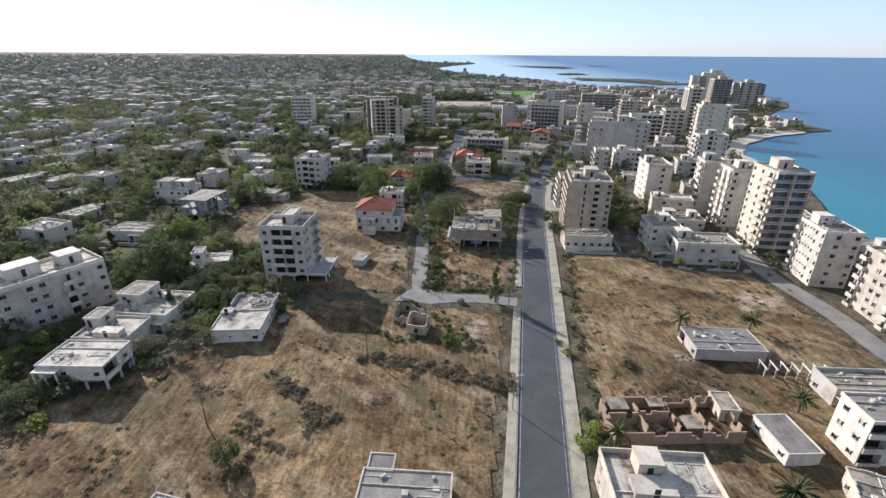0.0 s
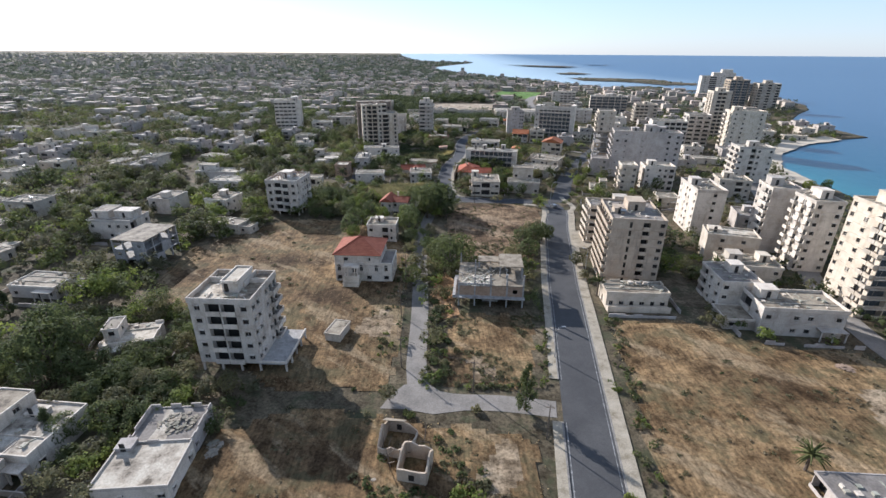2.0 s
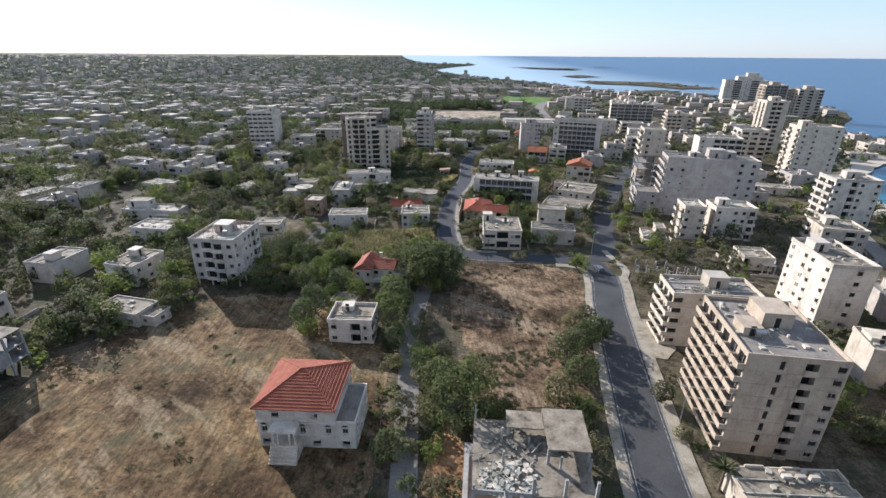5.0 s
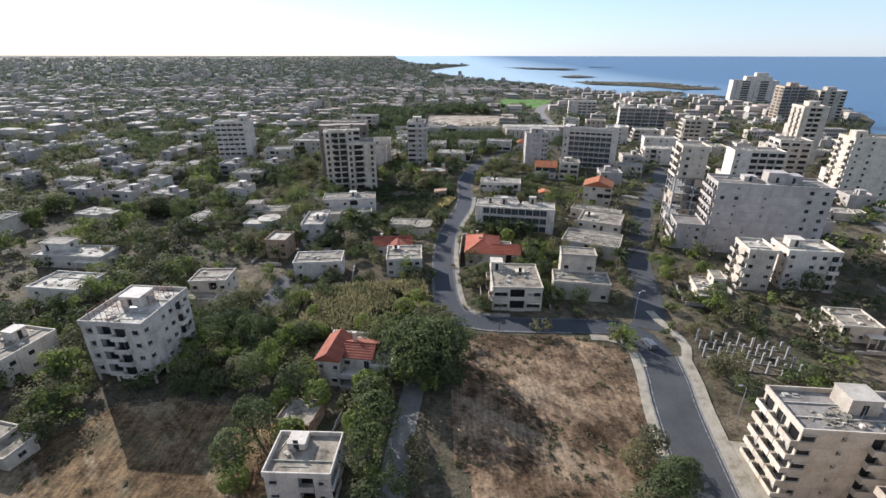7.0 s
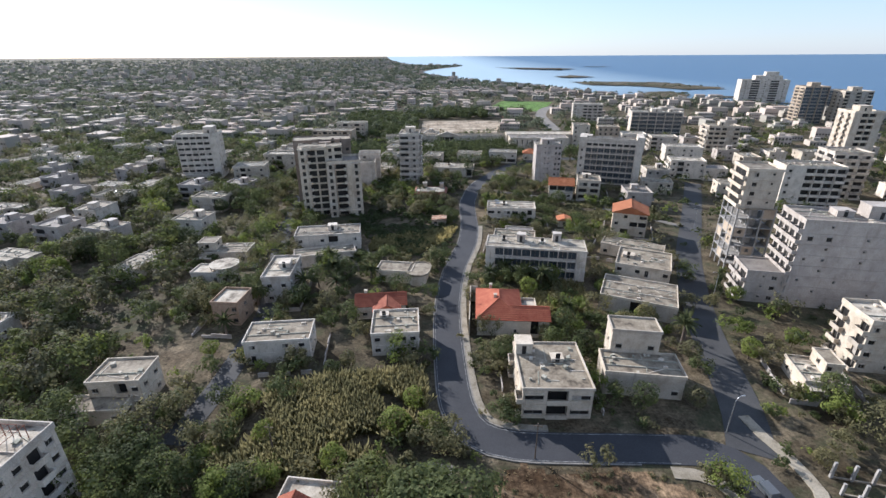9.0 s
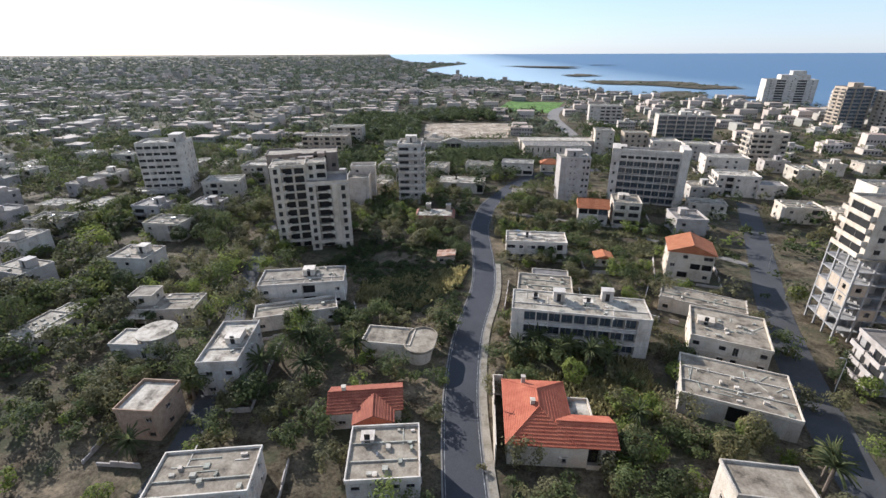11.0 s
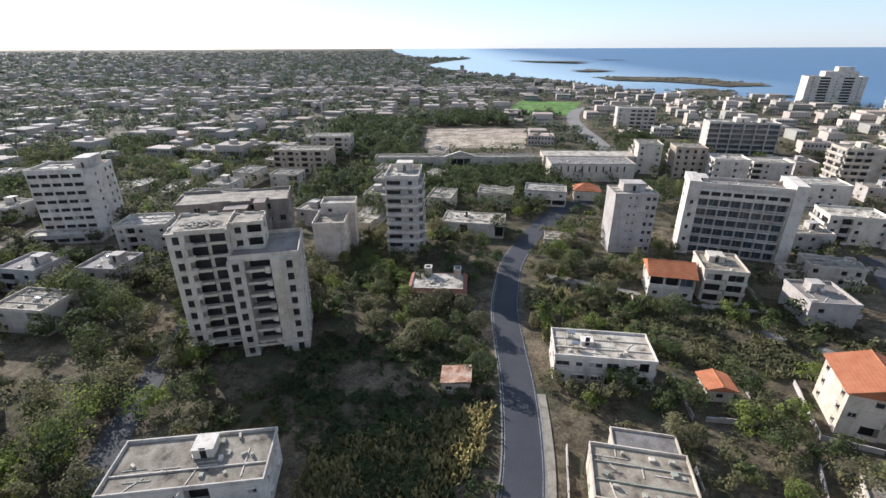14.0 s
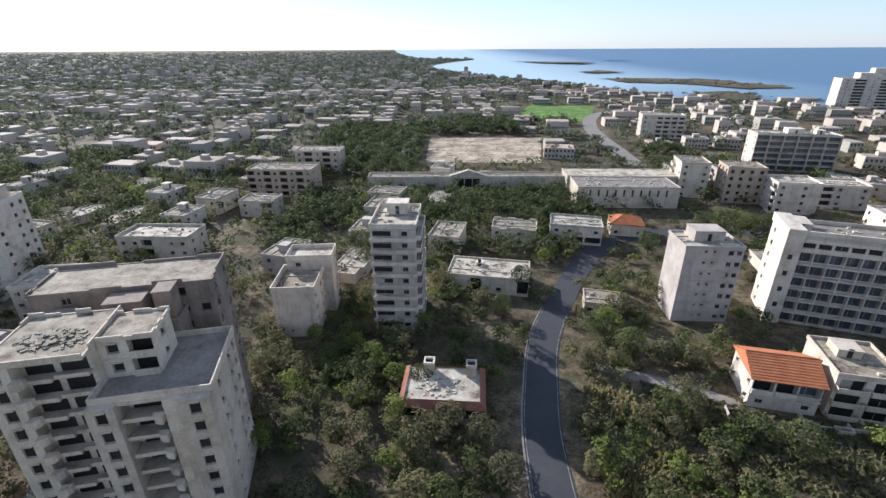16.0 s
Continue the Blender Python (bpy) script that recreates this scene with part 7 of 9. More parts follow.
def rusty_shed(x, y, rot):
    thing = tagged(new("shed"), "small shed under a buckled rust-stained roof", "shed")
    thing.matrix_world = pose(x, y, 0, 0, 0, rot)
    TAKEN.append((x, y, 4.0))
    rng = random.Random(74)
    storeys(thing, 5.6, 5.0, 0, 1, 2.6, ("w.", "w", ".", "o"), M_TAN, rng)
    s = Shape()
    n = 6
    for i in range(n):
        for j in range(n):
            q = [(-3.1 + 6.2 * u / n, -2.8 + 5.6 * v / n) for u, v in ((i, j), (i + 1, j), (i + 1, j + 1), (i, j + 1))]
            s.poly([(px, py, 2.85 + 0.11 * (px + 3) + 0.22 * noise.noise((px * 0.5, py * 0.5, 3.0))) for px, py in q])
    roof = part("roof", s.welded(), M_RUSTROOF, thing)
    m = roof.modifiers.new("thickness", "SOLIDIFY")
    m.thickness = 0.1


M_RUSTROOF = surface("rust_stained_roof", [(0.35, (0.20, 0.09, 0.05)), (0.5, (0.36, 0.22, 0.14)), (0.7, (0.46, 0.40, 0.33))], 0.5, bump=0.3)
rusty_shed(1.0, 371.6, -6)
hall_front = Shape()
for sx in (-1, 1):
    hall_front.poly([(-9.0, sx * 1.2, 7.4), (9.0, sx * 1.2, 7.4), (0.0, sx * 1.2, 10.2)][::sx])
hall_front.poly([(-9.0, -1.2, 7.4), (0.0, -1.2, 10.2), (0.0, 1.2, 10.2), (-9.0, 1.2, 7.4)])
hall_front.poly([(0.0, -1.2, 10.2), (9.0, -1.2, 7.4), (9.0, 1.2, 7.4), (0.0, 1.2, 10.2)])
for ob in bpy.data.objects:
    if ob.name.startswith("school") and not ob.parent:
        part("pediment", hall_front, M_CREAM, ob, at=Matrix.Translation((0, -3.3, 0)))
sheet("road", [(-14, 114.8), (-12.3, 118.4), (-9.6, 121.6), (-4.4, 121.8), (-1.0, 118.6), (3, 114.2), (-3, 113.0)], 0.076, M_OLDROAD, "worn asphalt apron at the lane corner", "road", wobble=0.8, step=1.0)
rough_field([(4.0, 121.5), (10.5, 121.5), (10.0, 127), (8.5, 134), (4.5, 132)], 0.064, M_WORN, "pale bare earth in the corner plot", 0.3, seed=6, field=FIELDS["corner"])


# ---------------------------------------------------------------- plants
def leaves(shape, rng, centre, r, n, size, flat=0.7):
    """A clump of small leaf blades round a centre."""
    cx, cy, cz = centre
    size *= 0.74
    for _ in range(n * 2):
        v = Vector((rng.gauss(0, 1), rng.gauss(0, 1), rng.gauss(0, flat)))
        v = v.normalized() * r * rng.uniform(0.45, 1.0)
        p = Vector((cx + v.x, cy + v.y, cz + v.z * flat))
        n = (v.normalized() + Vector((rng.gauss(0, 0.32), rng.gauss(0, 0.32), rng.gauss(0, 0.32) + 0.2))).normalized()
        a = n.cross(Vector((rng.gauss(0, 1), rng.gauss(0, 1), rng.gauss(0, 1)))).normalized()
        b = n.cross(a)
        s = size * rng.uniform(0.6, 1.3)
        shape.poly((p - a * s, p + a * s * 0.5 - b * s * 0.85, p + a * s * 0.5 + b * s * 0.85))


def broad_tree(seed, height, radius, leaf, clumps=36, per=28, size=0.33, name="tree", label=""):
    """Tapered trunk, forking limbs, and a crown of leaf clumps with gaps."""
    rng = random.Random(seed)
    thing = tagged(new(name), label, "tree")
    t, c = Shape(), Shape()
    trunk_h = height * 0.32
    top = Vector((rng.uniform(-0.3, 0.3), rng.uniform(-0.3, 0.3), trunk_h))
    t.tube((0, 0, -0.1), top, height * 0.035, height * 0.024, 7)
    ends = []
    for i in range(6):
        a = i * 1.05 + rng.uniform(-0.3, 0.3)
        e = Vector((math.cos(a) * radius * 0.55, math.sin(a) * radius * 0.55, height * rng.uniform(0.5, 0.8)))
        t.tube(top, e, height * 0.016, height * 0.006, 5)
        ends.append(e)
    t.tube(top, (0, 0, height * 0.86), height * 0.018, height * 0.006, 5)
    lobes = [(Vector((0, 0, height * 0.6)), radius * 0.72)]
    for i in range(9):
        a, u = i * 2.4 + rng.uniform(-0.4, 0.4), rng.uniform(-0.5, 0.9)
        rr = math.sqrt(1 - u * u) * radius * rng.uniform(0.45, 0.7)
        lobes.append((Vector((math.cos(a) * rr, math.sin(a) * rr, height * (0.55 + 0.3 * u))), radius * rng.uniform(0.34, 0.5)))
    for i in range(clumps * per * 3):
        p0, lr = lobes[min(rng.randrange(12), 9) if i % 4 else 0]
        v = Vector((rng.gauss(0, 1), rng.gauss(0, 1), rng.gauss(0, 1))).normalized()
        p = p0 + v * lr * rng.choice((0.7, 0.9, 1.0, 1.0, rng.uniform(1.0, 1.14)))
        if any((p - q).length < r * 0.74 for q, r in lobes) or p.z < height * 0.12:
            continue
        n = (v + Vector((rng.gauss(0, 0.33), rng.gauss(0, 0.33), rng.gauss(0, 0.33) + 0.15))).normalized()
        e1 = n.cross(Vector((rng.gauss(0, 1), rng.gauss(0, 1), rng.gauss(0, 1)))).normalized()
        e2 = n.cross(e1)
        z = size * rng.uniform(0.45, 0.95)
        c.poly((p - e1 * z, p + e1 * z * 0.5 - e2 * z * 0.85, p + e1 * z * 0.5 + e2 * z * 0.85))
    part("trunk", t, M_BARK, thing)
    part("crown", c, leaf, thing)
    return thing


def tall_tree(seed, height, radius, leaf, label):
    """A narrow, ragged evergreen."""
    rng = random.Random(seed)
    thing = tagged(new("tree"), label, "tree")
    t, c = Shape(), Shape()
    t.tube((0, 0, -0.1), (0, 0, height * 0.95), height * 0.022, height * 0.004, 6)
    for i in range(34):
        z = height * rng.uniform(0.12, 1.0)
        w = radius * (1 - (z / height) ** 1.6) * rng.uniform(0.3, 1.0)
        a = rng.uniform(0, 6.28)
        leaves(c, rng, (math.cos(a) * w, math.sin(a) * w, z), radius * 0.34, 26, 0.30, 1.2)
    part("trunk", t, M_BARK, thing)
    part("crown", c, leaf, thing)
    return thing


def palm(seed, height, label="palm with a full head of drooping fronds"):
    rng = random.Random(seed)
    thing = tagged(new("palm_tree"), label, "palm tree")
    t = Shape()
    for i in range(5):
        t.tube((0, 0, height * i / 5 - (0.1 if i == 0 else 0)), (0, 0, height * (i + 1) / 5), 0.34 - 0.02 * i, 0.30 - 0.02 * i, 8)
    part("trunk", t, M_BARK, thing)
    c = Shape()
    for k in range(3):
        for i in range(16):
            a = rng.uniform(0, 6.28)
            up = (1.1, 0.5, -0.1)[k] + rng.uniform(-0.2, 0.2)
            p, d = Vector((0, 0, height)), Vector((math.cos(a) * math.cos(up), math.sin(a) * math.cos(up), math.sin(up)))
            side = Vector((-math.sin(a), math.cos(a), 0))
            ln = rng.uniform(2.6, 3.5)
            for s in range(5):
                q = p + d * ln / 5
                w0, w1 = 0.34 * (1 - s / 5.5), 0.34 * (1 - (s + 1) / 5.5)
                dr = Vector((0, 0, -0.16))
                c.poly((p, q, q + side * w1 + dr, p + side * w0 + dr))
                c.poly((p, p - side * w0 + dr, q - side * w1 + dr, q))
                p, d = q, (d + Vector((0, 0, -0.22))).normalized()
    part("frond_crown", c, M_PALM, thing)
    return thing


def bush(seed, radius, leaf, label):
    rng = random.Random(seed)
    c = Shape()
    for i in range(11):
        a, r = rng.uniform(0, 6.28), radius * 0.65 * math.sqrt(rng.random())
        leaves(c, rng, (math.cos(a) * r, math.sin(a) * r, radius * rng.uniform(0.25, 0.7)), radius * 0.42, 18, 0.24)
    for i in range(4):
        a = i * 1.57
        c.tube((0, 0, -0.05), (math.cos(a) * radius * 0.4, math.sin(a) * radius * 0.4, radius * 0.6), 0.05, 0.02, 4)
    return tagged(part("bush", c, leaf), label, "bush")


KINDS = {
    "broad": [broad_tree(1, 7.5, 3.6, M_LEAF, label="dark green broadleaf tree with a ragged crown"), broad_tree(2, 9.0, 4.4, M_LEAF, 42, label="large dark green spreading tree"),
              broad_tree(3, 6.0, 3.0, M_OLIVE, 26, label="dusty grey-green tree with an open crown"), broad_tree(4, 5.0, 2.6, M_OLIVE, 22, label="small dusty grey-green tree")],
    "fresh": [broad_tree(5, 7.0, 3.4, M_BRIGHT, 32, label="bright yellow-green tree in full leaf"), broad_tree(6, 5.4, 2.8, M_BRIGHT, 24, label="small bright green tree")],
    "pine": [tall_tree(7, 11.0, 2.6, M_PINE, "tall dark ragged evergreen"), tall_tree(8, 8.0, 2.0, M_PINE, "dark narrow evergreen tree"), broad_tree(9, 11.0, 4.6, M_PINE, 44, label="tall dark umbrella-crowned pine")],
    "palm": [palm(10, 4.2), palm(11, 6.0)],
    "bush": [bush(12, 1.5, M_OLIVE, "round dusty grey-green shrub"), bush(13, 1.1, M_LEAF, "low dark green shrub"), bush(14, 1.8, M_BRIGHT, "bright green overgrown shrub")],
}
first = {}
for items in KINDS.values():
    for it in items:
        first[it.name] = True


def plant(kind, x, y, scale=1.0, which=None, rng=random.Random(40)):
    """Sets a plant down; the first of each sort moves there itself, the rest are copies."""
    items = KINDS[kind]
    it = items[rng.randrange(len(items)) if which is None else which]
    m = pose(x, y, 0, 0, 0, rng.uniform(0, 360)) @ Matrix.Diagonal((scale, scale, scale * rng.uniform(0.9, 1.12), 1))
    if first.pop(it.name, False):
        it.matrix_world = m
        return it
    ob = copy_thing(it, pose(x, y, 0))
    ob.matrix_world = m
    return ob


BIGTREES = ((-3.5, 231, 1, 1.6), (0.5, 236, 1, 1.5), (-7, 228, 1, 1.3), (-4, 239, 0, 1.6))
for x, y, k, s in ((-90, 133, 1, 1.3), (-64, 109, 0, 0.9), (-75, 113, 2, 0.9), (-84, 118, 1, 0.9), (-37.2, 58.5, 0, 0.7), (1.0, 174, 1, 1.35), (-1.8, 182, 0, 1.25), (5.5, 181, 1, 1.2),
                   (26.8, 193.4, 1, 1.0), (22.0, 180, 2, 1.3), (28.0, 186, 0, 1.1), (43.4, 181, 3, 0.9), (42.8, 171, 3, 0.7),
                   (-9.4, 232, 1, 1.3), (-5.1, 236, 1, 1.35), (0.9, 229, 0, 1.1), (-13, 240, 1, 1.2), (36.3, 210.6, 2, 0.9), (38, 203, 0, 0.8), (-34, 244, 0, 0.9), (-45, 232, 3, 1.0),
                   (52, 292, 2, 1.0), (12, 262, 3, 0.8), (13.5, 281, 2, 0.8), (33, 282, 0, 0.8), (45, 288, 2, 1.0), (-22, 277, 3, 0.8), (-29, 320, 0, 1.1), (-37, 317, 1, 0.8),
                   (-40, 306, 0, 1.0), (55.9, 276.5, 2, 0.9), (49, 262, 3, 0.9), (77, 262, 0, 0.9), (-24, 388, 2, 1.0), (-6, 412.5, 0, 0.8), (6, 374, 0, 0.9), (4, 399, 2, 1.0), (13, 440, 0, 0.8),
                   (-21, 400, 3, 1.0), (-7, 396, 3, 1.1), (42, 439, 2, 1.2), (36, 429.5, 0, 0.7), (48, 420, 3, 1.0), (89, 486, 1, 1.3), (98, 489, 1, 1.2), (106, 492, 0, 1.2), (114, 491, 1, 1.1),
                   (2, 494, 0, 1.1), (18.6, 503, 2, 1.0), (-11, 520, 0, 1.1), (-28, 480, 1, 1.0), (-25, 470, 0, 0.9), (0, 478, 0, 1.0), (20, 476, 2, 0.9), (-14, 494, 1, 1.2), (-4, 508, 0, 1.1)):
    plant("broad", x, y, s, k)
for x, y, k, s in BIGTREES + ((-13.6, 207, 1, 1.0), (-13.2, 214, 1, 1.15), (-14.0, 221, 0, 1.25), (-36, 208, 0, 1.1), (-35, 215, 1, 0.95), (-30, 226, 0, 1.1), (-12.5, 199, 0, 0.9), (-40, 228, 1, 0.9), (-47, 246, 1, 0.9), (-52, 250, 0, 1.0)):
    plant("broad", x, y, s, k)
for x, y, k, s in ((-87, 127, 1, 1.35), (-91, 124, 0, 1.2), (-83, 131, 1, 1.1), (-80, 124, 0, 1.0), (-69, 106, 0, 0.8), (-65, 115, 3, 1.0), (-49, 118.5, 3, 0.9), (-45, 119, 2, 0.8), (-58, 121, 3, 0.8), (-62, 119, 2, 0.9),
                   (32, 206, 2, 1.1), (33, 199, 1, 0.9), (36, 202, 0, 1.0), (30, 197, 2, 1.1), (-7, 387, 2, 1.1), (-3, 386, 0, 0.9), (3.5, 381, 0, 0.8), (7.6, 391, 2, 1.0), (-9, 383, 3, 1.2), (-1.5, 402, 2, 1.0),
                   (23, 400, 3, 1.0), (22, 392, 2, 0.9), (30, 419, 2, 1.0), (39, 423, 0, 1.0), (45, 420, 3, 1.1), (51, 418, 2, 1.0), (-95, 404, 1, 1.2), (-87, 402, 0, 1.3), (-80, 396, 1, 1.1), (-74, 391, 2, 1.1), (-79, 383, 1, 1.0), (-88, 392, 0, 1.1)):
    plant("broad", x, y, s, k)
for x, y, k, s in ((-28, 213, 1, 1.1), (-33.7, 203, 0, 0.9), (-25, 222, 0, 1.0), (-15.5, 213, 0, 1.1), (-16, 225, 0, 1.0), (-32, 222, 1, 1.0), (-39, 245, 1, 0.8), (-39.5, 237, 0, 0.9), (-10, 257, 1, 1.1),
                   (-4, 258, 1, 0.8), (-34, 256, 1, 0.8), (-20, 249, 0, 0.8), (82.9, 303, 1, 0.9), (76, 287, 1, 0.7), (97, 341, 1, 0.9), (-17, 420, 0, 0.9), (-12, 415, 1, 0.9), (-31.4, 430, 1, 0.8),
                   (68, 450, 1, 0.8), (47, 309, 1, 0.9), (70, 277, 0, 0.8), (-44, 250, 1, 0.7), (-7, 264, 1, 0.9), (-55, 283, 1, 0.8), (55.6, 318, 1, 0.7), (51, 344, 1, 0.8), (-70, 113, 1, 0.7)):
    plant("fresh", x, y, s, k)
for x, y, k, s in ((-94, 138, 2, 0.9), (-72, 107, 1, 0.9), (-108, 250, 2, 0.9), (-46, 470, 2, 0.9), (-105, 330, 2, 1.0), (-120, 340, 2, 1.0), (-92, 352, 2, 0.8), (20, 452, 2, 0.8), (54, 451, 2, 0.7), (38, 421, 0, 0.6), (30, 402, 1, 0.7), (24, 394, 0, 0.6)):
    plant("pine", x, y, s, k)
for x, y, k, s in ((52.2, 49, 0, 1.1), (69.7, 71, 0, 0.9), (59.6, 99.5, 0, 0.9), (77.5, 99.5, 0, 0.9), (43.6, 160.5, 1, 0.8), (84, 172, 0, 1.1), (73.3, 239.5, 1, 0.9), (58.3, 284, 1, 1.0), (33, 296, 0, 1.0), (24, 316, 0, 1.0), (34, 314, 0, 0.9),
                   (56, 281, 1, 1.1), (-36, 331, 1, 0.9), (-40, 313, 0, 1.2), (-60, 332, 0, 0.9), (-58, 381, 1, 1.0), (-25, 442, 1, 0.9), (-49, 371, 0, 0.9), (30.5, 62, 0, 0.9), (80, 405, 0, 1.0), (-36, 440, 0, 1.0), (-55, 292, 0, 1.0)):
    plant("palm", x, y, s, k)
for x, y, k, s in ((20.2, 320.3, 0, 1.15), (30.1, 313.9, 0, 1.2), (26.3, 317.3, 0, 1.0), (14.9, 317.6, 0, 1.0), (-33.0, 321.0, 0, 1.3), (-30.4, 311.6, 0, 1.2), (-52.0, 307.1, 0, 1.3), (-21.4, 319.8, 0, 1.2)):
    plant("palm", x, y, s, k)


def dist_line(p, line):
    return min((p - q).length for q in line[::3])


LINES = [(MAIN, 10.5), (BEND, 6.2), (EASTST, 5.0), (LANE, 3.6), (WESTST, 4.5), (SHORE, 4.5), (FARRD, 8.0), (PATHWAY, 3.0)]


def inside(p, poly):
    hit = False
    for i in range(len(poly)):
        (x0, y0), (x1, y1) = poly[i - 1], poly[i]
        if (y0 > p[1]) != (y1 > p[1]) and p[0] < (x1 - x0) * (p[1] - y0) / (y1 - y0) + x0:
            hit = not hit
    return hit


OPEN = list(FIELDS.values()) + [[(-14, 600), (-14, 700), (82, 700), (62, 600)], [(60, 765), (104, 912), (186, 892), (140, 762)],
                              [(-5, 196), (5, 196), (8, 224), (-4, 225)], [(-40, 248), (-14, 251), (-5, 260), (-7, 272), (-28, 271), (-41, 262)]]


def clear(x, y, r, fields=True, water=6.0):
    p = Vector((x, y))
    if x > coast_x(y) - water - r:
        return False
    if y > 1000:
        return True
    for cx, cy, cr in TAKEN:
        if (x - cx) ** 2 + (y - cy) ** 2 < (cr + r) ** 2:
            return False
    for line, w in LINES:
        if line[0].y - 40 < y < line[-1].y + 40 or line is LANE:
            if dist_line(p, line) < w + r:
                return False
    return not (fields and any(inside((x, y), f) for f in OPEN))


def in_view(x, y):
    return y > 40 and abs(x + 2) < max(y, 60) * 1.06 + 25


# ---------------------------------------------------------------- the other houses of the town
def house_kind(i):
    rng = random.Random(500 + i)
    before = len(TAKEN)
    label = ("low white flat-roofed house with dark windows", "cream two-storey house with a flat roof terrace", "weathered white house with a small roof hut", "pale bungalow with a stepped roof",
             "white two-storey house with balconies", "cottage with a faded red hipped roof", "grey-walled house with a flat roof", "long cream house with a bleached roof")[i]
    w, d = (11, 14, 12, 13, 12, 10, 13, 17)[i], (9, 10, 10, 9, 11, 9, 9, 9)[i]
    fl = (1, 2, 2, 1, 2, 1, 2, 1)[i]
    paint = (M_CREAM, M_CREAM, M_WHITE, M_CREAM, M_GREYWALL, M_CREAM, M_GREYWALL, M_CREAM)[i]
    deck = (M_ROOFTAN, M_ROOF, M_ROOF, M_ROOFTAN, M_ROOFGREY, M_ROOF, M_ROOF, M_ROOFTAN)[i]
    t = building("house", label, 0, 0, 0, w, d, fl, 3.2, 0, S=("w.d", "w.l", "ww.", "w.d", "bw", "w.w", "w.w.", "w.d.w")[i], E=("w", ".w", "w.", "w.", ".w", "w", "w.", "w")[i], W=("w", "w.", ".w", "w", "w.", "w", "w", "w")[i],
                 N=".", paint=paint, deck=deck, parapet=(0.3, 0.6, 0.5, 0.35, 0.7, 0, 0.4, 0.3)[i], huts=(((2, 1, 3, 3, 2.2),) if i in (2, 4, 6) else ()), tanks=1 if i in (1, 4) else 0,
                 roof=(M_TILE, 2.0, "hip") if i == 5 else None, category="house",
                 wings=((w / 2 + 2.2, 1.0, 4.4, 5.0, 1, "w", ".", ".", ".", deck),) if i in (0, 3, 7) else ())
    del TAKEN[before:]
    return t


HOUSE_KINDS = [house_kind(i) for i in range(8)]
fresh_house = {h.name: True for h in HOUSE_KINDS}
rng = random.Random(2024)
cells = []
ca, sa = math.cos(radians(-12)), math.sin(radians(-12))
for i in range(-46, 46):
    for j in range(0, 62):
        u, v = i * 25 + rng.uniform(-4, 4), 60 + j * 23 + rng.uniform(-4, 4)
        cells.append((u * ca - v * sa - v * 0.21, u * sa + v * ca))
cells = [(x, y) for x, y in cells if in_view(x, y) and 60 < y < 1050]
cells.sort(key=lambda c: math.hypot(c[0] * 0.8, c[1] - 150))
count = 0
far_cells = []
for x, y in cells:
    if rng.random() < 0.42 or (-84 < x < 64 and y < 468) or (-135 < x < -60 and y < 216) or (x < 0 and y < 150) or (-90 < x < -8 and 565 < y < 740) or (-12 < x < 66 and 700 < y < 770) or not clear(x, y, 8.5):
        continue
    if count < 140:
        k = HOUSE_KINDS[rng.choice((0, 1, 2, 3, 4, 6, 7, 0, 1, 2, 4, 5))]
        m = pose(x, y, 0, 0, 0, -12 + rng.choice((0, 0, 90, -90)) + rng.uniform(-6, 6))
        if fresh_house.pop(k.name, False):
            k.matrix_world = m
        else:
            copy_thing(k, m)
        TAKEN.append((x, y, 8.0))
        count += 1
    else:
        far_cells.append((x, y))
for k in [h for h in HOUSE_KINDS if h.name in fresh_house]:
    k.matrix_world = pose(-150 - 30 * HOUSE_KINDS.index(k), 420, 0, 0, 0, -12)


# trees between the houses: single ones near, then woods
near_trees = 0
tries = 0
while near_trees < 150 and tries < 9000:
    tries += 1
    y = 70 + 420 * rng.random() ** 0.8
    x = rng.uniform(-1.05, 0.75) * (y + 20)
    if not in_view(x, y) or not clear(x, y, 1.2):
        continue
    kind = rng.choice(("broad", "broad", "broad", "broad", "fresh", "pine", "broad"))
    if x > 110:
        kind = rng.choice(("broad", "palm", "fresh"))
    plant(kind, x, y, rng.uniform(0.55, 1.0))
    near_trees += 1
bushes = 0
tries = 0
while bushes < 190 and tries < 9000:
    tries += 1
    y = 45 + 400 * rng.random()
    x = rng.uniform(-0.9, 0.7) * (y + 25)
    if not in_view(x, y) or not clear(x, y, 0.6):
        continue
    plant("bush", x, y, rng.uniform(0.6, 1.5))
    bushes += 1
for x, y, s in ((25.9, 62.5, 1.6), (27.2, 66, 1.3), (30, 61.5, 1.4), (42, 85, 1.4), (28.6, 89.5, 0.9), (28, 94, 0.7), (-18.6, 87, 1.0), (2.2, 93.6, 1.7), (5, 96, 1.2), (-76, 66, 1.5), (-66, 75, 1.2), (-60, 80, 1.0), (-13, 53, 1.0),
                (2, 133, 0.8), (-1, 128, 1.0), (0, 137, 1.1), (-3, 146, 1.0), (-2, 152, 1.2), (27.5, 70, 1.0), (35, 120, 0.7), (-38, 65, 1.2), (-34, 56, 1.3), (-12, 102, 1.0), (0, 108, 0.8), (-20, 120, 0.6), (60, 125, 0.5)):
    plant("bush", x, y, s, None)


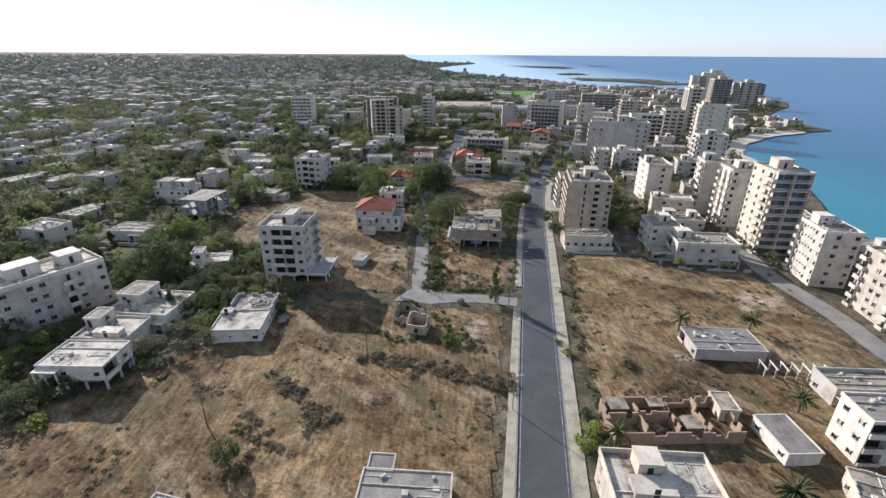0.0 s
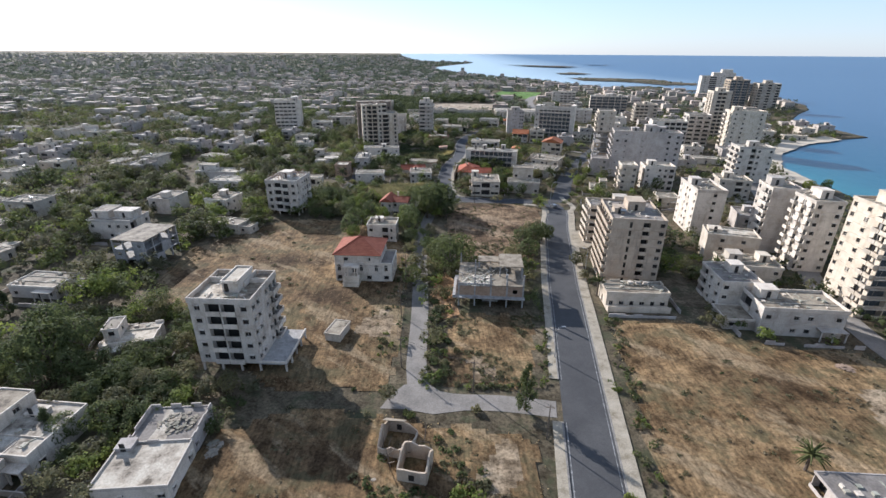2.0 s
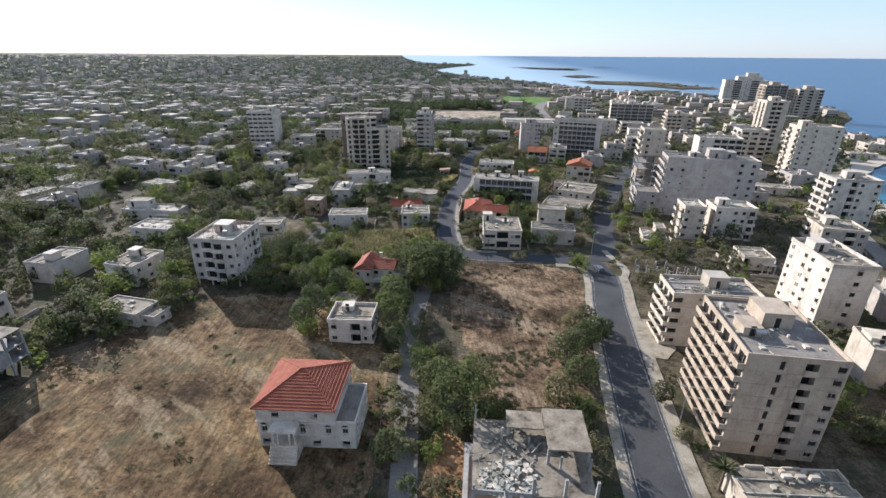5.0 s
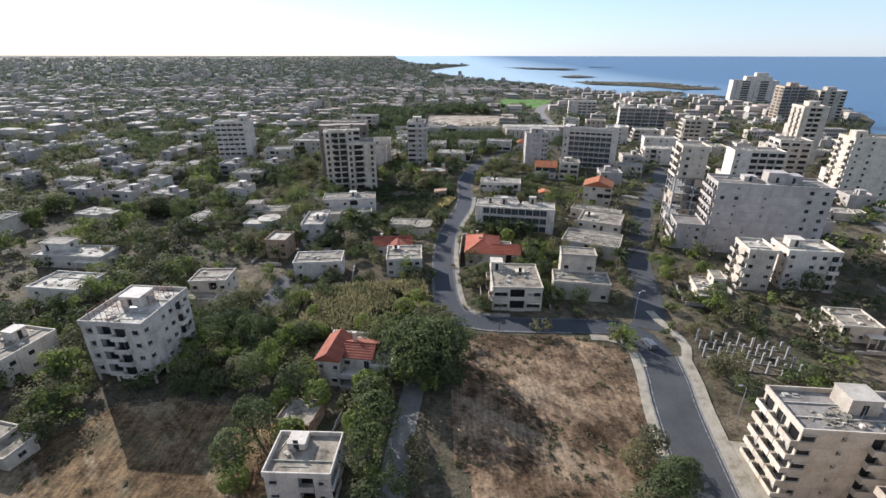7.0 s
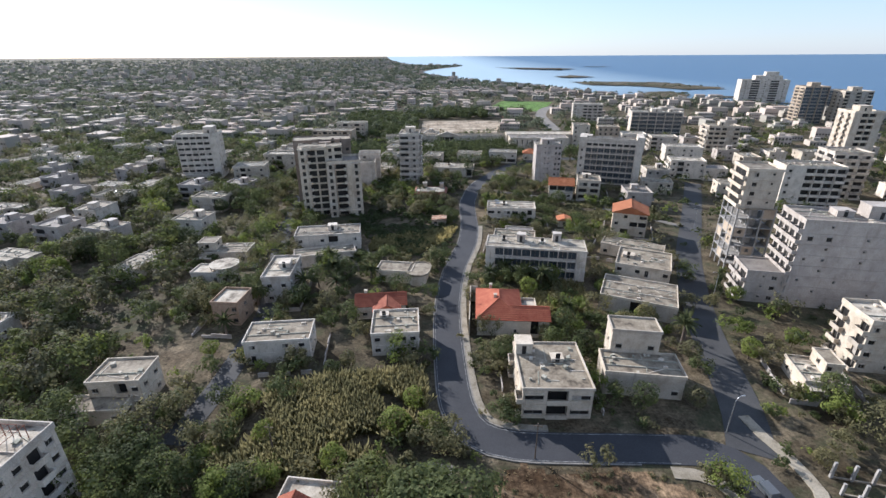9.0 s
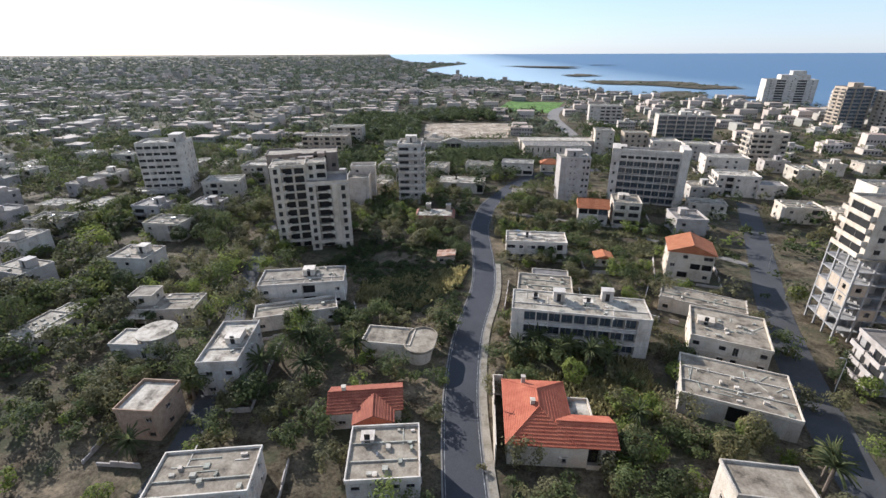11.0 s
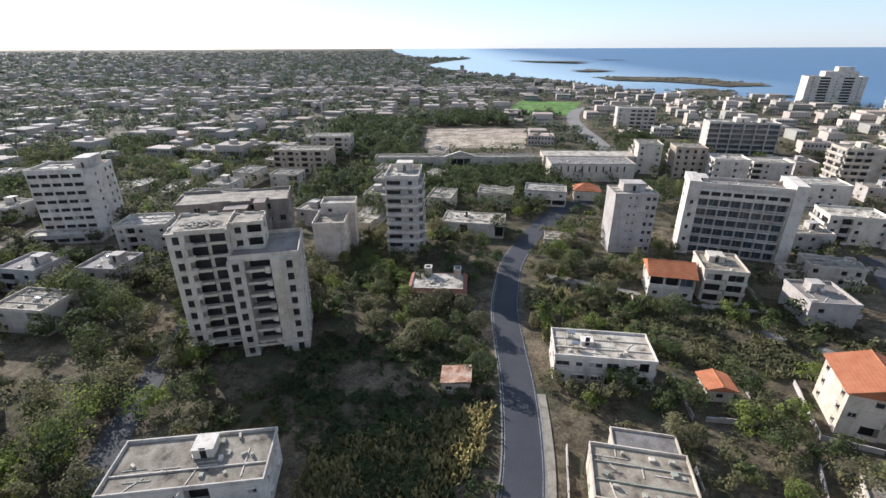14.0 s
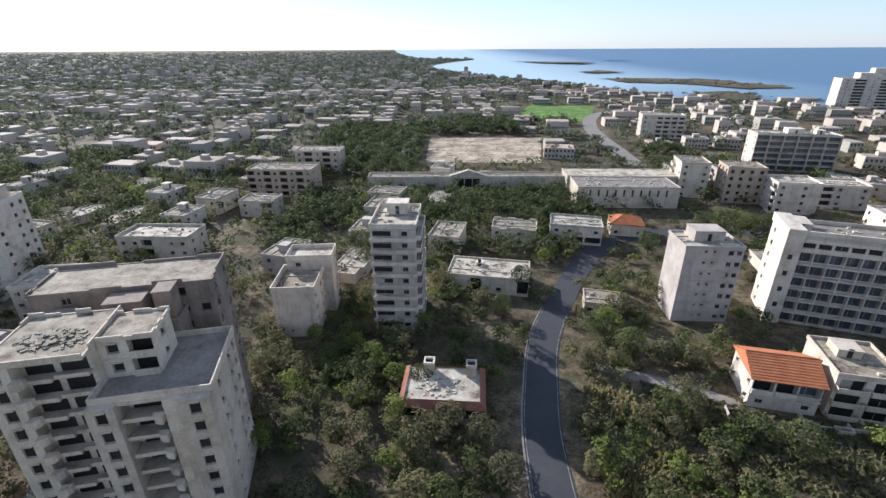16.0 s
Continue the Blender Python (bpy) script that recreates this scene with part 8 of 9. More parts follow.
def woods(name, label, spots, leaf, blades, size, seed, leaf_size=0.0):
    """Many crowns in one mesh, each a loose heap of blades; with a leaf size given, larger crowns have more leaves, not larger ones."""
    r = np.random.RandomState(seed)
    n, blades, size = len(spots), blades * 2, size * 0.74
    sp = np.array(spots)                                   # x, y, z, radius, height
    counts = np.clip((6.6 * sp[:, 3] ** 2 / (1.35 * leaf_size ** 2)).astype(int), 16, 700) if leaf_size else np.full(n, blades)
    c = np.repeat(sp, counts, axis=0)
    m = len(c)
    clumps = r.normal(size=(n, 13, 3))                     # each crown is a few leafy boughs with gaps between them
    clumps[:, :, 2] = np.abs(clumps[:, :, 2]) * 1.15 - 0.4
    clumps /= np.linalg.norm(clumps, axis=2)[:, :, None]
    clumps *= r.choice([0.55, 0.8, 0.95, 1.1, 1.3], size=(n, 13, 1))
    own = clumps[np.repeat(np.arange(n), counts), r.randint(0, 13, m)]
    spray = r.normal(size=(m, 3))
    spray /= np.linalg.norm(spray, axis=1)[:, None]
    v = own * 0.86 + spray * (r.choice([0.16, 0.26, 0.34, 0.44], size=(m, 1)))
    p = np.empty_like(v)
    p[:, 0] = c[:, 0] + v[:, 0] * c[:, 3]
    p[:, 1] = c[:, 1] + v[:, 1] * c[:, 3]
    p[:, 2] = np.maximum(c[:, 2] + c[:, 4] * (0.52 + 0.46 * v[:, 2]), c[:, 2] + 0.05)
    nrm = spray * 0.7 + own * 0.5 + r.normal(0, 0.25, v.shape) + (0, 0, 0.3)
    nrm /= np.linalg.norm(nrm, axis=1)[:, None]
    a = np.cross(nrm, r.normal(size=v.shape))
    a /= np.linalg.norm(a, axis=1)[:, None]
    b = np.cross(nrm, a)
    s = ((leaf_size or np.where(c[:, 1] < 600, np.minimum(size * c[:, 3], 0.5), size * c[:, 3])) * r.uniform(0.6, 1.3, m))[:, None]
    tris = np.stack([p - a * s, p + a * s * 0.5 - b * s * 0.9, p + a * s * 0.5 + b * s * 0.9], axis=1).reshape(-1, 3)
    me = bpy.data.meshes.new(name)
    me.from_pydata(tris.tolist(), [], np.arange(len(tris)).reshape(-1, 3).tolist())
    me.materials.append(leaf)
    return tagged(new(name, me), label, "trees", kind="stuff")


spots, mid_spots, wood_spots, garden_spots, brush_spots, shade_spots, grove_spots = [], [], [], [], [], [], []
for _ in range(120000):
    y = 130 + 480 * rng.random() ** 0.75
    x = rng.uniform(-1.1, 0.75) * (y + 20)
    if len(mid_spots) >= 14500:
        break
    if noise.noise((x * 0.03, y * 0.03, 5.0)) < rng.uniform(-0.5, 0.1) or x > 45 and rng.random() < 0.45:
        continue
    if in_view(x, y) and clear(x, y, -1.0):
        r0 = rng.choice((0.9, 1.4, 1.8, 2.3, 3.0)) * rng.uniform(0.8, 1.2)
        if x < -50 and noise.noise((x * 0.02, y * 0.02, 8.0)) > -0.1:      # old garden trees grown together in clumps
            r0 *= 1.45
        mid_spots.append((x, y, 0, r0, r0 * rng.uniform(1.4, 2.2)))
for _ in range(6000):                                     # gardens west of the dry plot
    x, y = rng.uniform(-150, -38), rng.uniform(46, 150)
    if in_view(x, y) and noise.noise((x * 0.05, y * 0.05, 2.0)) > rng.uniform(-0.45, 0.25) and clear(x, y, -0.6) and len(garden_spots) < 900:
        r0 = rng.choice((0.7, 1.1, 1.5, 2.0, 2.7))
        garden_spots.append((x, y, 0, r0, r0 * rng.uniform(1.2, 2.0)))
for x0, y0, x1, y1, n, w, rmax in ((-3.6, 122, -2.2, 158, 90, 1.5, 1.3), (4, 120.2, 19, 121.5, 30, 0.8, 0.7), (20.5, 122, 26.5, 155, 26, 0.9, 0.8), (-3, 106, 4, 97, 30, 2.5, 1.0),
                                    (-16, 96, -3, 94, 30, 2.0, 1.0), (-14.5, 120, -14, 190, 40, 1.6, 0.9), (29.5, 60, 34.5, 105, 40, 0.9, 0.8), (36, 110, 44, 150, 40, 1.2, 0.9)):
    for _ in range(n):
        f, r0 = rng.random(), rng.uniform(0.35, rmax)
        garden_spots.append((x0 + (x1 - x0) * f + rng.gauss(0, w), y0 + (y1 - y0) * f + rng.gauss(0, w * 0.5), 0, r0, r0 * rng.uniform(1.0, 1.6)))
for x0, y0, x1, y1, n, w, rmax in ((-16, 88, 14, 78, 150, 2.2, 1.2), (-22, 66, -34, 80, 60, 1.6, 1.2), (-30, 60, -40, 70, 40, 2.0, 1.1), (-58, 78, -40, 74, 60, 2.4, 0.7), (-70, 62, -46, 50, 90, 5.0, 0.7),
                                    (0, 60, 9, 74, 50, 2.5, 0.6), (-34, 96, -20, 84, 40, 3.0, 0.6), (2, 96, 10, 90, 40, 2.0, 1.1), (34, 74, 56, 80, 60, 3.0, 0.8), (60, 104, 96, 128, 70, 6.0, 0.5)):
    for _ in range(n):                                    # dead brush and thistles drifted along banks and tracks
        f, r0 = rng.random(), rng.uniform(0.3, rmax)
        brush_spots.append((x0 + (x1 - x0) * f + rng.gauss(0, w), y0 + (y1 - y0) * f + rng.gauss(0, w * 0.6), 0.1, r0, r0 * rng.uniform(0.7, 1.2)))
for _ in range(1500):                                     # dark shrubs at the foot of the big tower, packed to deepen its shade
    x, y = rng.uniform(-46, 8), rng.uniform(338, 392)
    if clear(x, y, -0.8) and noise.noise((x * 0.06, y * 0.06, 4.0)) > -0.25 and len(shade_spots) < 480:
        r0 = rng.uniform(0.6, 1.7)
        shade_spots.append((x, y, 0, r0, r0 * rng.uniform(0.9, 1.5)))
for _ in range(40000):
    y = 580 + 640 * rng.random() ** 0.8
    x = rng.uniform(-1.1, 0.8) * (y + 20)
    if len(wood_spots) >= 10000:
        break
    if in_view(x, y) and clear(x, y, 1.5) and not (x > 150 and rng.random() < 0.5):
        r0 = rng.uniform(2.2, 5.2)
        wood_spots.append((x, y, 0, r0, r0 * rng.uniform(1.3, 2.0)))
for x0, y0, x1, y1, n in ((-84, 575, -12, 735, 430), (-10, 702, 62, 768, 170), (-62, 474, 60, 546, 300), (84, 745, 120, 790, 40), (-260, 470, -90, 640, 420), (100, 560, 160, 640, 90)):
    for _ in range(n):
        x, y = rng.uniform(x0, x1), rng.uniform(y0, y1)
        if clear(x, y, -0.5):
            r0 = rng.uniform(2.0, 4.2)
            grove_spots.append((x, y, 0, r0 * 1.15, r0 * rng.uniform(1.7, 2.6)))
for _ in range(420):                                      # the school's front garden
    x, y = rng.uniform(-40, 62), rng.uniform(512, 549)
    if all((x - cx) ** 2 + (y - cy) ** 2 > (cr + 1) ** 2 for cx, cy, cr in TAKEN if cr < 30):
        r0 = rng.uniform(1.2, 3.2)
        grove_spots.append((x, y, 0, r0, r0 * rng.uniform(1.3, 2.2)))
for _ in range(160):                                      # scrub on the islets
    x, y = rng.choice(((470, 1260), (520, 1200), (390, 1320), (380, 990), (420, 1010)))
    r0 = rng.uniform(1.5, 4.0)
    wood_spots.append((x + rng.gauss(0, 30 if y > 1100 else 22), y + rng.gauss(0, 28 if y > 1100 else 20), 0, r0, r0 * 0.9))
woods("grove", "dense dark green grove behind the school and round the pitches", grove_spots, M_LEAF, 60, 0.22, 41)
woods("woods", "mixed trees among the houses of the middle distance", wood_spots[::2], M_HAZEDLEAF, 27, 0.33, 8)
NEAR = [q for q in mid_spots if abs(q[0]) < 80 and q[1] < 455]
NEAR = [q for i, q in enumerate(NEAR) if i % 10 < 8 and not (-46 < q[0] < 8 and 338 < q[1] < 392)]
REST = [q for i, q in enumerate(q for q in mid_spots if not (abs(q[0]) < 80 and q[1] < 455)) if i % 20 < 11]
woods("garden_scrub", "overgrown dark green garden shrubs and hedges", garden_spots[::3], M_LEAF, 90, 0.23, 31, 0.22)
woods("garden_scrub", "dusty grey-green garden shrubs", garden_spots[1::3], M_OLIVE, 90, 0.23, 32, 0.22)
woods("garden_scrub", "fresh green weeds and saplings", garden_spots[2::6], M_BRIGHT, 90, 0.23, 33, 0.22)
woods("thicket", "dark shrubs below the tower, added thickly to deepen its shade", shade_spots, M_PINE, 80, 0.2, 36, 0.24)
woods("brush", "grey-brown dead brush and thistles along the banks", brush_spots, M_BRUSH, 90, 0.2, 35, 0.16)
woods("garden_scrub", "dark evergreen garden shrubs", garden_spots[5::6], M_PINE, 90, 0.23, 34, 0.22)
WESTERN = [q for q in REST if -175 < q[0] <= -80 and 150 < q[1] < 470]
REST = [q for q in REST if not (-175 < q[0] <= -80 and 150 < q[1] < 470)]
for group, blades, size, seed, fixed in ((NEAR, 72, 0.26, 1, 0.25), (WESTERN, 72, 0.26, 61, 0.40), (REST, 44, 0.28, 5, 0.0)):
    woods("undergrowth", "dense garden trees and overgrown scrub between the houses", [q for i, q in enumerate(group) if i % 7 in (0, 1, 2)], M_LEAF, blades, size, seed, fixed)
    woods("undergrowth", "dusty grey-green scrub and olive thickets between the houses", [q for i, q in enumerate(group) if i % 7 in (3, 4, 5)], M_OLIVE, blades, size, seed + 1, fixed)
    woods("undergrowth", "fresh yellow-green thickets in abandoned gardens", [q for i, q in enumerate(group) if i % 7 == 6], M_BRIGHT, blades, size, seed + 2, fixed)
for _ in range(10500):
    y = 1150 + 3300 * rng.random() ** 1.4
    x = coast_x(y) - 15 - rng.random() ** 1.3 * (y * 1.15 + 300)
    if abs(x) < y * 1.1:
        r0 = rng.uniform(3.0, 6.0) * (1 + y / 4000)
        spots.append((x, y, rise(y) - min(5.0, (y - 1150) / 600), r0, rng.uniform(5.0, 8.5)))
woods("distant_woods", "woods and gardens stretching to the horizon, haze put in their colour", spots, M_HAZEDLEAF, 9, 0.55, 4)


def far_town():
    """The rest of the town: small blocks with parapets and dark openings, too many to count."""
    r = random.Random(88)
    s = Shape()
    places = [(x, y) for x, y in far_cells]
    for _ in range(1700):
        y = 1000 + 2600 * r.random() ** 1.6
        x = coast_x(y) - 30 - r.random() ** 1.2 * (y * 1.15 + 200)
        if abs(x) < y * 1.08:
            places.append((x, y))
    for x, y in places:
        w, d, h = r.uniform(4.0, 9.5), r.uniform(4.0, 7.0), r.choice((3.5, 3.6, 6.5, 6.5, 7, 9.5)) * (1 if y < 1200 or r.random() < 0.93 else 2.2)
        t = radians(-12 + r.uniform(-8, 8))
        z = rise(y)
        s.box(x - w, y - d, z, x + w, y + d, z + h, 0, t, (x, y))
        s.box(x - w + 0.4, y - d + 0.4, z + h, x + w - 0.4, y + d - 0.4, z + h + 0.08, 1, t, (x, y))
        if y < 1700:
            for k in range(int(w)):
                xx = x - w + (k + 0.5) * 2 * w / int(w)
                for f in range(int(h // 3.2)):
                    c, q = math.cos(t), math.sin(t)
                    # flat near-black quad: the shade inside an opening, put into colour
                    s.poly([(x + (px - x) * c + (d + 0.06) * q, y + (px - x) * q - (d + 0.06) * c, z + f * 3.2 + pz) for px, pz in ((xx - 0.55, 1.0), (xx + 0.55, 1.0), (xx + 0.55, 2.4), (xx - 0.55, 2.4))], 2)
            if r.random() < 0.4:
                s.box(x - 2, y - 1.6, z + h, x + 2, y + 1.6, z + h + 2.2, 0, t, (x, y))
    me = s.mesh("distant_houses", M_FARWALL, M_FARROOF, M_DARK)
    tagged(new("distant_houses", me), "countless pale flat-roofed houses of the distant town", "houses", kind="stuff")


M_FARWALL = surface("distant_plaster", [(0.3, (0.36, 0.305, 0.265)), (0.7, (0.52, 0.455, 0.405))], 0.02, bump=0.0, island=0.3)
M_FARROOF = surface("distant_roofs", [(0.3, (0.26, 0.18, 0.14)), (0.7, (0.40, 0.345, 0.30))], 0.02, bump=0.0, island=0.3)
far_town()


# ---------------------------------------------------------------- grasses
def tufts(name, label, poly, n, h, leaf, seed, wide=0.25):
    r = np.random.RandomState(seed)
    xs, ys = [p[0] for p in poly], [p[1] for p in poly]
    pts = []
    while len(pts) < n:
        x, y = r.uniform(min(xs), max(xs)), r.uniform(min(ys), max(ys))
        if inside((x, y), poly) and noise.noise((x * 0.12, y * 0.12, seed)) > -0.25:
            pts.append((x, y))
    p = np.array(pts)
    a = r.uniform(0, 6.28, n)
    hh = h * r.uniform(0.5, 1.4, n)
    w = wide * r.uniform(0.5, 1.5, n)
    dx, dy = np.cos(a) * w, np.sin(a) * w
    lx, ly = r.normal(0, 0.3, n) * hh, r.normal(0, 0.3, n) * hh
    z = np.zeros(n)
    quads = np.stack([np.stack([p[:, 0] - dx, p[:, 1] - dy, z], 1), np.stack([p[:, 0] + dx, p[:, 1] + dy, z], 1),
                      np.stack([p[:, 0] + dx * 1.3 + lx, p[:, 1] + dy * 1.3 + ly, hh], 1), np.stack([p[:, 0] - dx * 1.3 + lx, p[:, 1] - dy * 1.3 + ly, hh * 0.8], 1)], axis=1).reshape(-1, 3)
    me = bpy.data.meshes.new(name)
    me.from_pydata(quads.tolist(), [], np.arange(len(quads)).reshape(-1, 4).tolist())
    me.materials.append(leaf)
    return tagged(new(name, me), label, "grass", kind="stuff")


M_DRYGRASS = leaf_material("dry_grass", (0.27, 0.20, 0.12), (0.42, 0.33, 0.20), 0.2)
weeds = []
for key in ("road_side", "villa", "shore", "corner", "bend", "mid"):
    poly = FIELDS[key]
    for _ in range(420):
        x, y = rng.uniform(min(p[0] for p in poly), max(p[0] for p in poly)), rng.uniform(min(p[1] for p in poly), max(p[1] for p in poly))
        if inside((x, y), poly) and clear(x, y, -0.5, False) and noise.noise((x * 0.07, y * 0.07, 9.0)) > 0.02:
            r0 = rng.uniform(0.3, 0.9)
            weeds.append((x, y, 0, r0, r0 * rng.uniform(0.6, 1.1)))
woods("weeds", "low brown and grey-green weeds scattered over the dry plots", weeds, M_OLIVE, 40, 0.26, 12)
tufts("grass", "dry yellow tussocks on the waste plot", FIELDS["road_side"], 5000, 0.25, M_DRYGRASS, 1, 0.1)
tufts("grass", "dry yellow tussocks round the villa", FIELDS["villa"], 5000, 0.25, M_DRYGRASS, 2, 0.1)
tufts("grass", "dry tussocks on the shore plot", FIELDS["shore"], 5000, 0.25, M_DRYGRASS, 3, 0.1)
tufts("grass", "brown tussocks on the fallow plot", FIELDS["bend"], 3000, 0.25, M_DRYGRASS, 4, 0.1)
tufts("reeds", "stand of tall straw-coloured reeds", [(-40, 246), (-14, 250), (-4, 262), (-6, 274), (-28, 272), (-42, 262)], 24000, 2.6, M_REED, 5, 0.05)
tufts("reeds", "tall pale weeds along the road", [(-26, 345), (-8, 340), (4, 352), (8, 366), (-8, 362), (-24, 356)], 4000, 1.4, M_REED, 6, 0.15)
tufts("reeds", "dry cane and weeds in front of the hostel", [(11, 301), (40, 298), (43, 314), (34, 320), (13, 322)], 5000, 1.4, M_REED, 17, 0.13)
tufts("reeds", "tall yellow weeds beside the road", [(22, 385), (36, 386), (34, 410), (26, 412)], 3000, 1.6, M_REED, 7, 0.15)
tufts("grass", "green and yellow scrub behind the orange-roofed house", [(34, 386), (62, 372), (100, 372), (96, 400), (60, 404), (38, 414)], 6000, 0.7, M_OLIVE, 8, 0.4)


# ---------------------------------------------------------------- street furniture and vehicles
def street_lamp(x, y, rot, h=7.5):
    thing = tagged(new("street_lamp"), "slim grey street lamp with a curved arm", "street lamp")
    thing.matrix_world = pose(x, y, 0, 0, 0, rot)
    p = Shape()
    p.tube((0, 0, 0), (0, 0, h), 0.11, 0.07, 8)
    part("pole", p, M_METAL, thing)
    a = Shape()
    pts = [Vector((0.9 * (1 - math.cos(k * 0.3)) * 1.2, 0, h + 0.9 * math.sin(k * 0.3))) for k in range(6)]
    for k in range(5):
        a.tube(pts[k], pts[k + 1], 0.06, 0.05, 6)
    part("arm", a, M_METAL, thing)
    l = Shape()
    e = pts[-1]
    l.box(e.x - 0.1, -0.14, e.z - 0.06, e.x + 0.7, 0.14, e.z + 0.1)
    part("lamp_head", l, M_METAL, thing)


for x, y, r in ((13.6, 71.5, 0), (51.4, 255.0, 10), (103.6, 362.0, 180), (44.8, 176, 180), (24.5, 131, 0), (56.5, 218, 180), (78, 305, 180)):
    street_lamp(x, y, r)


def pole(x, y, h=8.0, tilt=0.0):
    thing = tagged(new("utility_pole"), "weathered wooden utility pole with a crossarm", "utility pole")
    thing.matrix_world = pose(x, y, 0, tilt, 0, -10)
    p = Shape()
    p.tube((0, 0, -0.2), (0, 0, h), 0.14, 0.09, 7)
    part("pole", p, M_BARK, thing)
    c = Shape()
    c.box(-0.8, -0.06, h - 0.7, 0.8, 0.06, h - 0.56)
    part("crossarm", c, M_BARK, thing)


for x, y in ((-44.0, 66.5), (-81.5, 55.5), (-12.2, 149.0), (-12.4, 172.0), (-10.6, 127.6), (4.9, 119.4), (17.4, 106.7), (14.5, 250.5), (-31, 252), (7.2, 298), (26.5, 400), (20.5, 350), (-17.5, 88.5)):
    pole(x, y)


def vehicle(x, y, rot, colour, label, van=False):
    m = surface("car_paint", [(0.3, colour), (0.8, colour)], 1.0, rough=0.3, bump=0.0, spec=0.6)
    thing = tagged(new("car"), label, "car")
    thing.matrix_world = pose(x, y, 0.095, 0, 0, rot)
    b = Shape()
    prof = [(-2.1, 0.35), (-2.1, 0.95), (-1.0, 1.05), (-0.45, 1.6 if not van else 1.75), (1.9, 1.6 if not van else 1.75), (2.1, 1.0), (2.1, 0.35)]
    for sx in (-0.82, 0.82):
        b.poly([(sx, yy, zz) for yy, zz in (prof if sx > 0 else prof[::-1])])
    for i in range(len(prof)):
        (y0, z0), (y1, z1) = prof[i], prof[(i + 1) % len(prof)]
        b.poly([(-0.82, y0, z0), (0.82, y0, z0), (0.82, y1, z1), (-0.82, y1, z1)][::-1])
    part("body", b, m, thing)
    g = Shape()
    for sx in (-0.825, 0.825):
        g.poly([(sx, -0.75, 1.1), (sx, 1.8, 1.1), (sx, 1.7, 1.5), (sx, -0.4, 1.5)])
    part("side_windows", g, M_GLASSBLUE, thing)
    ws = Shape()
    ws.poly([(-0.7, -0.99, 1.1), (0.7, -0.99, 1.1), (0.66, -0.5, 1.56), (-0.66, -0.5, 1.56)])
    part("windscreen", ws, M_GLASSBLUE, thing)
    for sx in (-0.8, 0.8):
        for yy in (-1.35, 1.35):
            w = Shape()
            w.tube((sx - 0.1, yy, 0.32), (sx + 0.1, yy, 0.32), 0.32, 0.32, 12)
            part("wheel", w, M_DARK, thing)


vehicle(50.0, 242.6, 188, (0.10, 0.105, 0.11), "dark grey car driving up to the bend")


# ---------------------------------------------------------------- garden walls
def garden_wall(x, y, rot, w, d, rng):
    """A low rendered wall on three sides of a plot, broken down in places."""
    s = Shape()
    c, q = math.cos(radians(rot)), math.sin(radians(rot))
    a, b0, b1 = w / 2 + rng.uniform(2.5, 5.0), -d / 2 - rng.uniform(3.0, 6.0), d / 2 + rng.uniform(1.0, 4.0)
    runs = [((-a, b0), (a, b0)), ((a, b0), (a, b1)), ((-a, b1), (-a, b0))]
    for (x0, y0), (x1, y1) in runs:
        n = max(2, int(math.hypot(x1 - x0, y1 - y0) / 2.2))
        for i in range(n):
            mx, my = x0 + (x1 - x0) * (i + 0.5) / n, y0 + (y1 - y0) * (i + 0.5) / n
            gx, gy = x + mx * c - my * q, y + mx * q + my * c
            if rng.random() < 0.16 or any((gx - tx) ** 2 + (gy - ty) ** 2 < (tr * 0.75) ** 2 for tx, ty, tr in TAKEN):
                continue
            if any(dist_line(Vector((gx, gy)), line) < wd + 0.8 for line, wd in LINES) or any(inside((gx, gy), f) for f in OPEN):
                continue
            h = rng.choice((0.7, 1.1, 1.1, 1.2))
            lx, ly = (x1 - x0) / n / 2, (y1 - y0) / n / 2
            s.box(mx - max(abs(lx), 0.1), my - max(abs(ly), 0.1), -0.05, mx + max(abs(lx), 0.1), my + max(abs(ly), 0.1), h)
    if s.f:
        ob = tagged(part("garden_wall", s.welded(), M_GREYWALL), "low broken rendered garden wall round an overgrown plot", "wall")
        ob.matrix_world = pose(x, y, 0, 0, 0, rot)


wall_rng = random.Random(606)
for x, y, rot, w, d, floors, name in HOMES:
    if name == "house" and floors < 4 and (abs(x) + abs(y)) > 1 and wall_rng.random() < 0.75:
        garden_wall(x, y, rot, w, d, wall_rng)


# ---------------------------------------------------------------- cables along the lane
def cable(a, b, sag=0.5):
    s = Shape()
    pts = [Vector(a).lerp(Vector(b), k / 8) - Vector((0, 0, sag * 4 * (k / 8) * (1 - k / 8))) for k in range(9)]
    for k in range(8):
        s.tube(pts[k], pts[k + 1], 0.025, 0.025, 4)
    tagged(part("cable", s, M_DARK), "thin black cable slung between utility poles", "cable")


for a, b in (((-10.6, 127.6), (-12.2, 149.0)), ((-12.2, 149.0), (-12.4, 172.0)), ((-10.6, 127.6), (4.9, 119.4)), ((4.9, 119.4), (17.4, 106.7))):
    for k in (-0.6, 0.6):
        cable((a[0] + k, a[1], 7.42), (b[0] + k, b[1], 7.42))


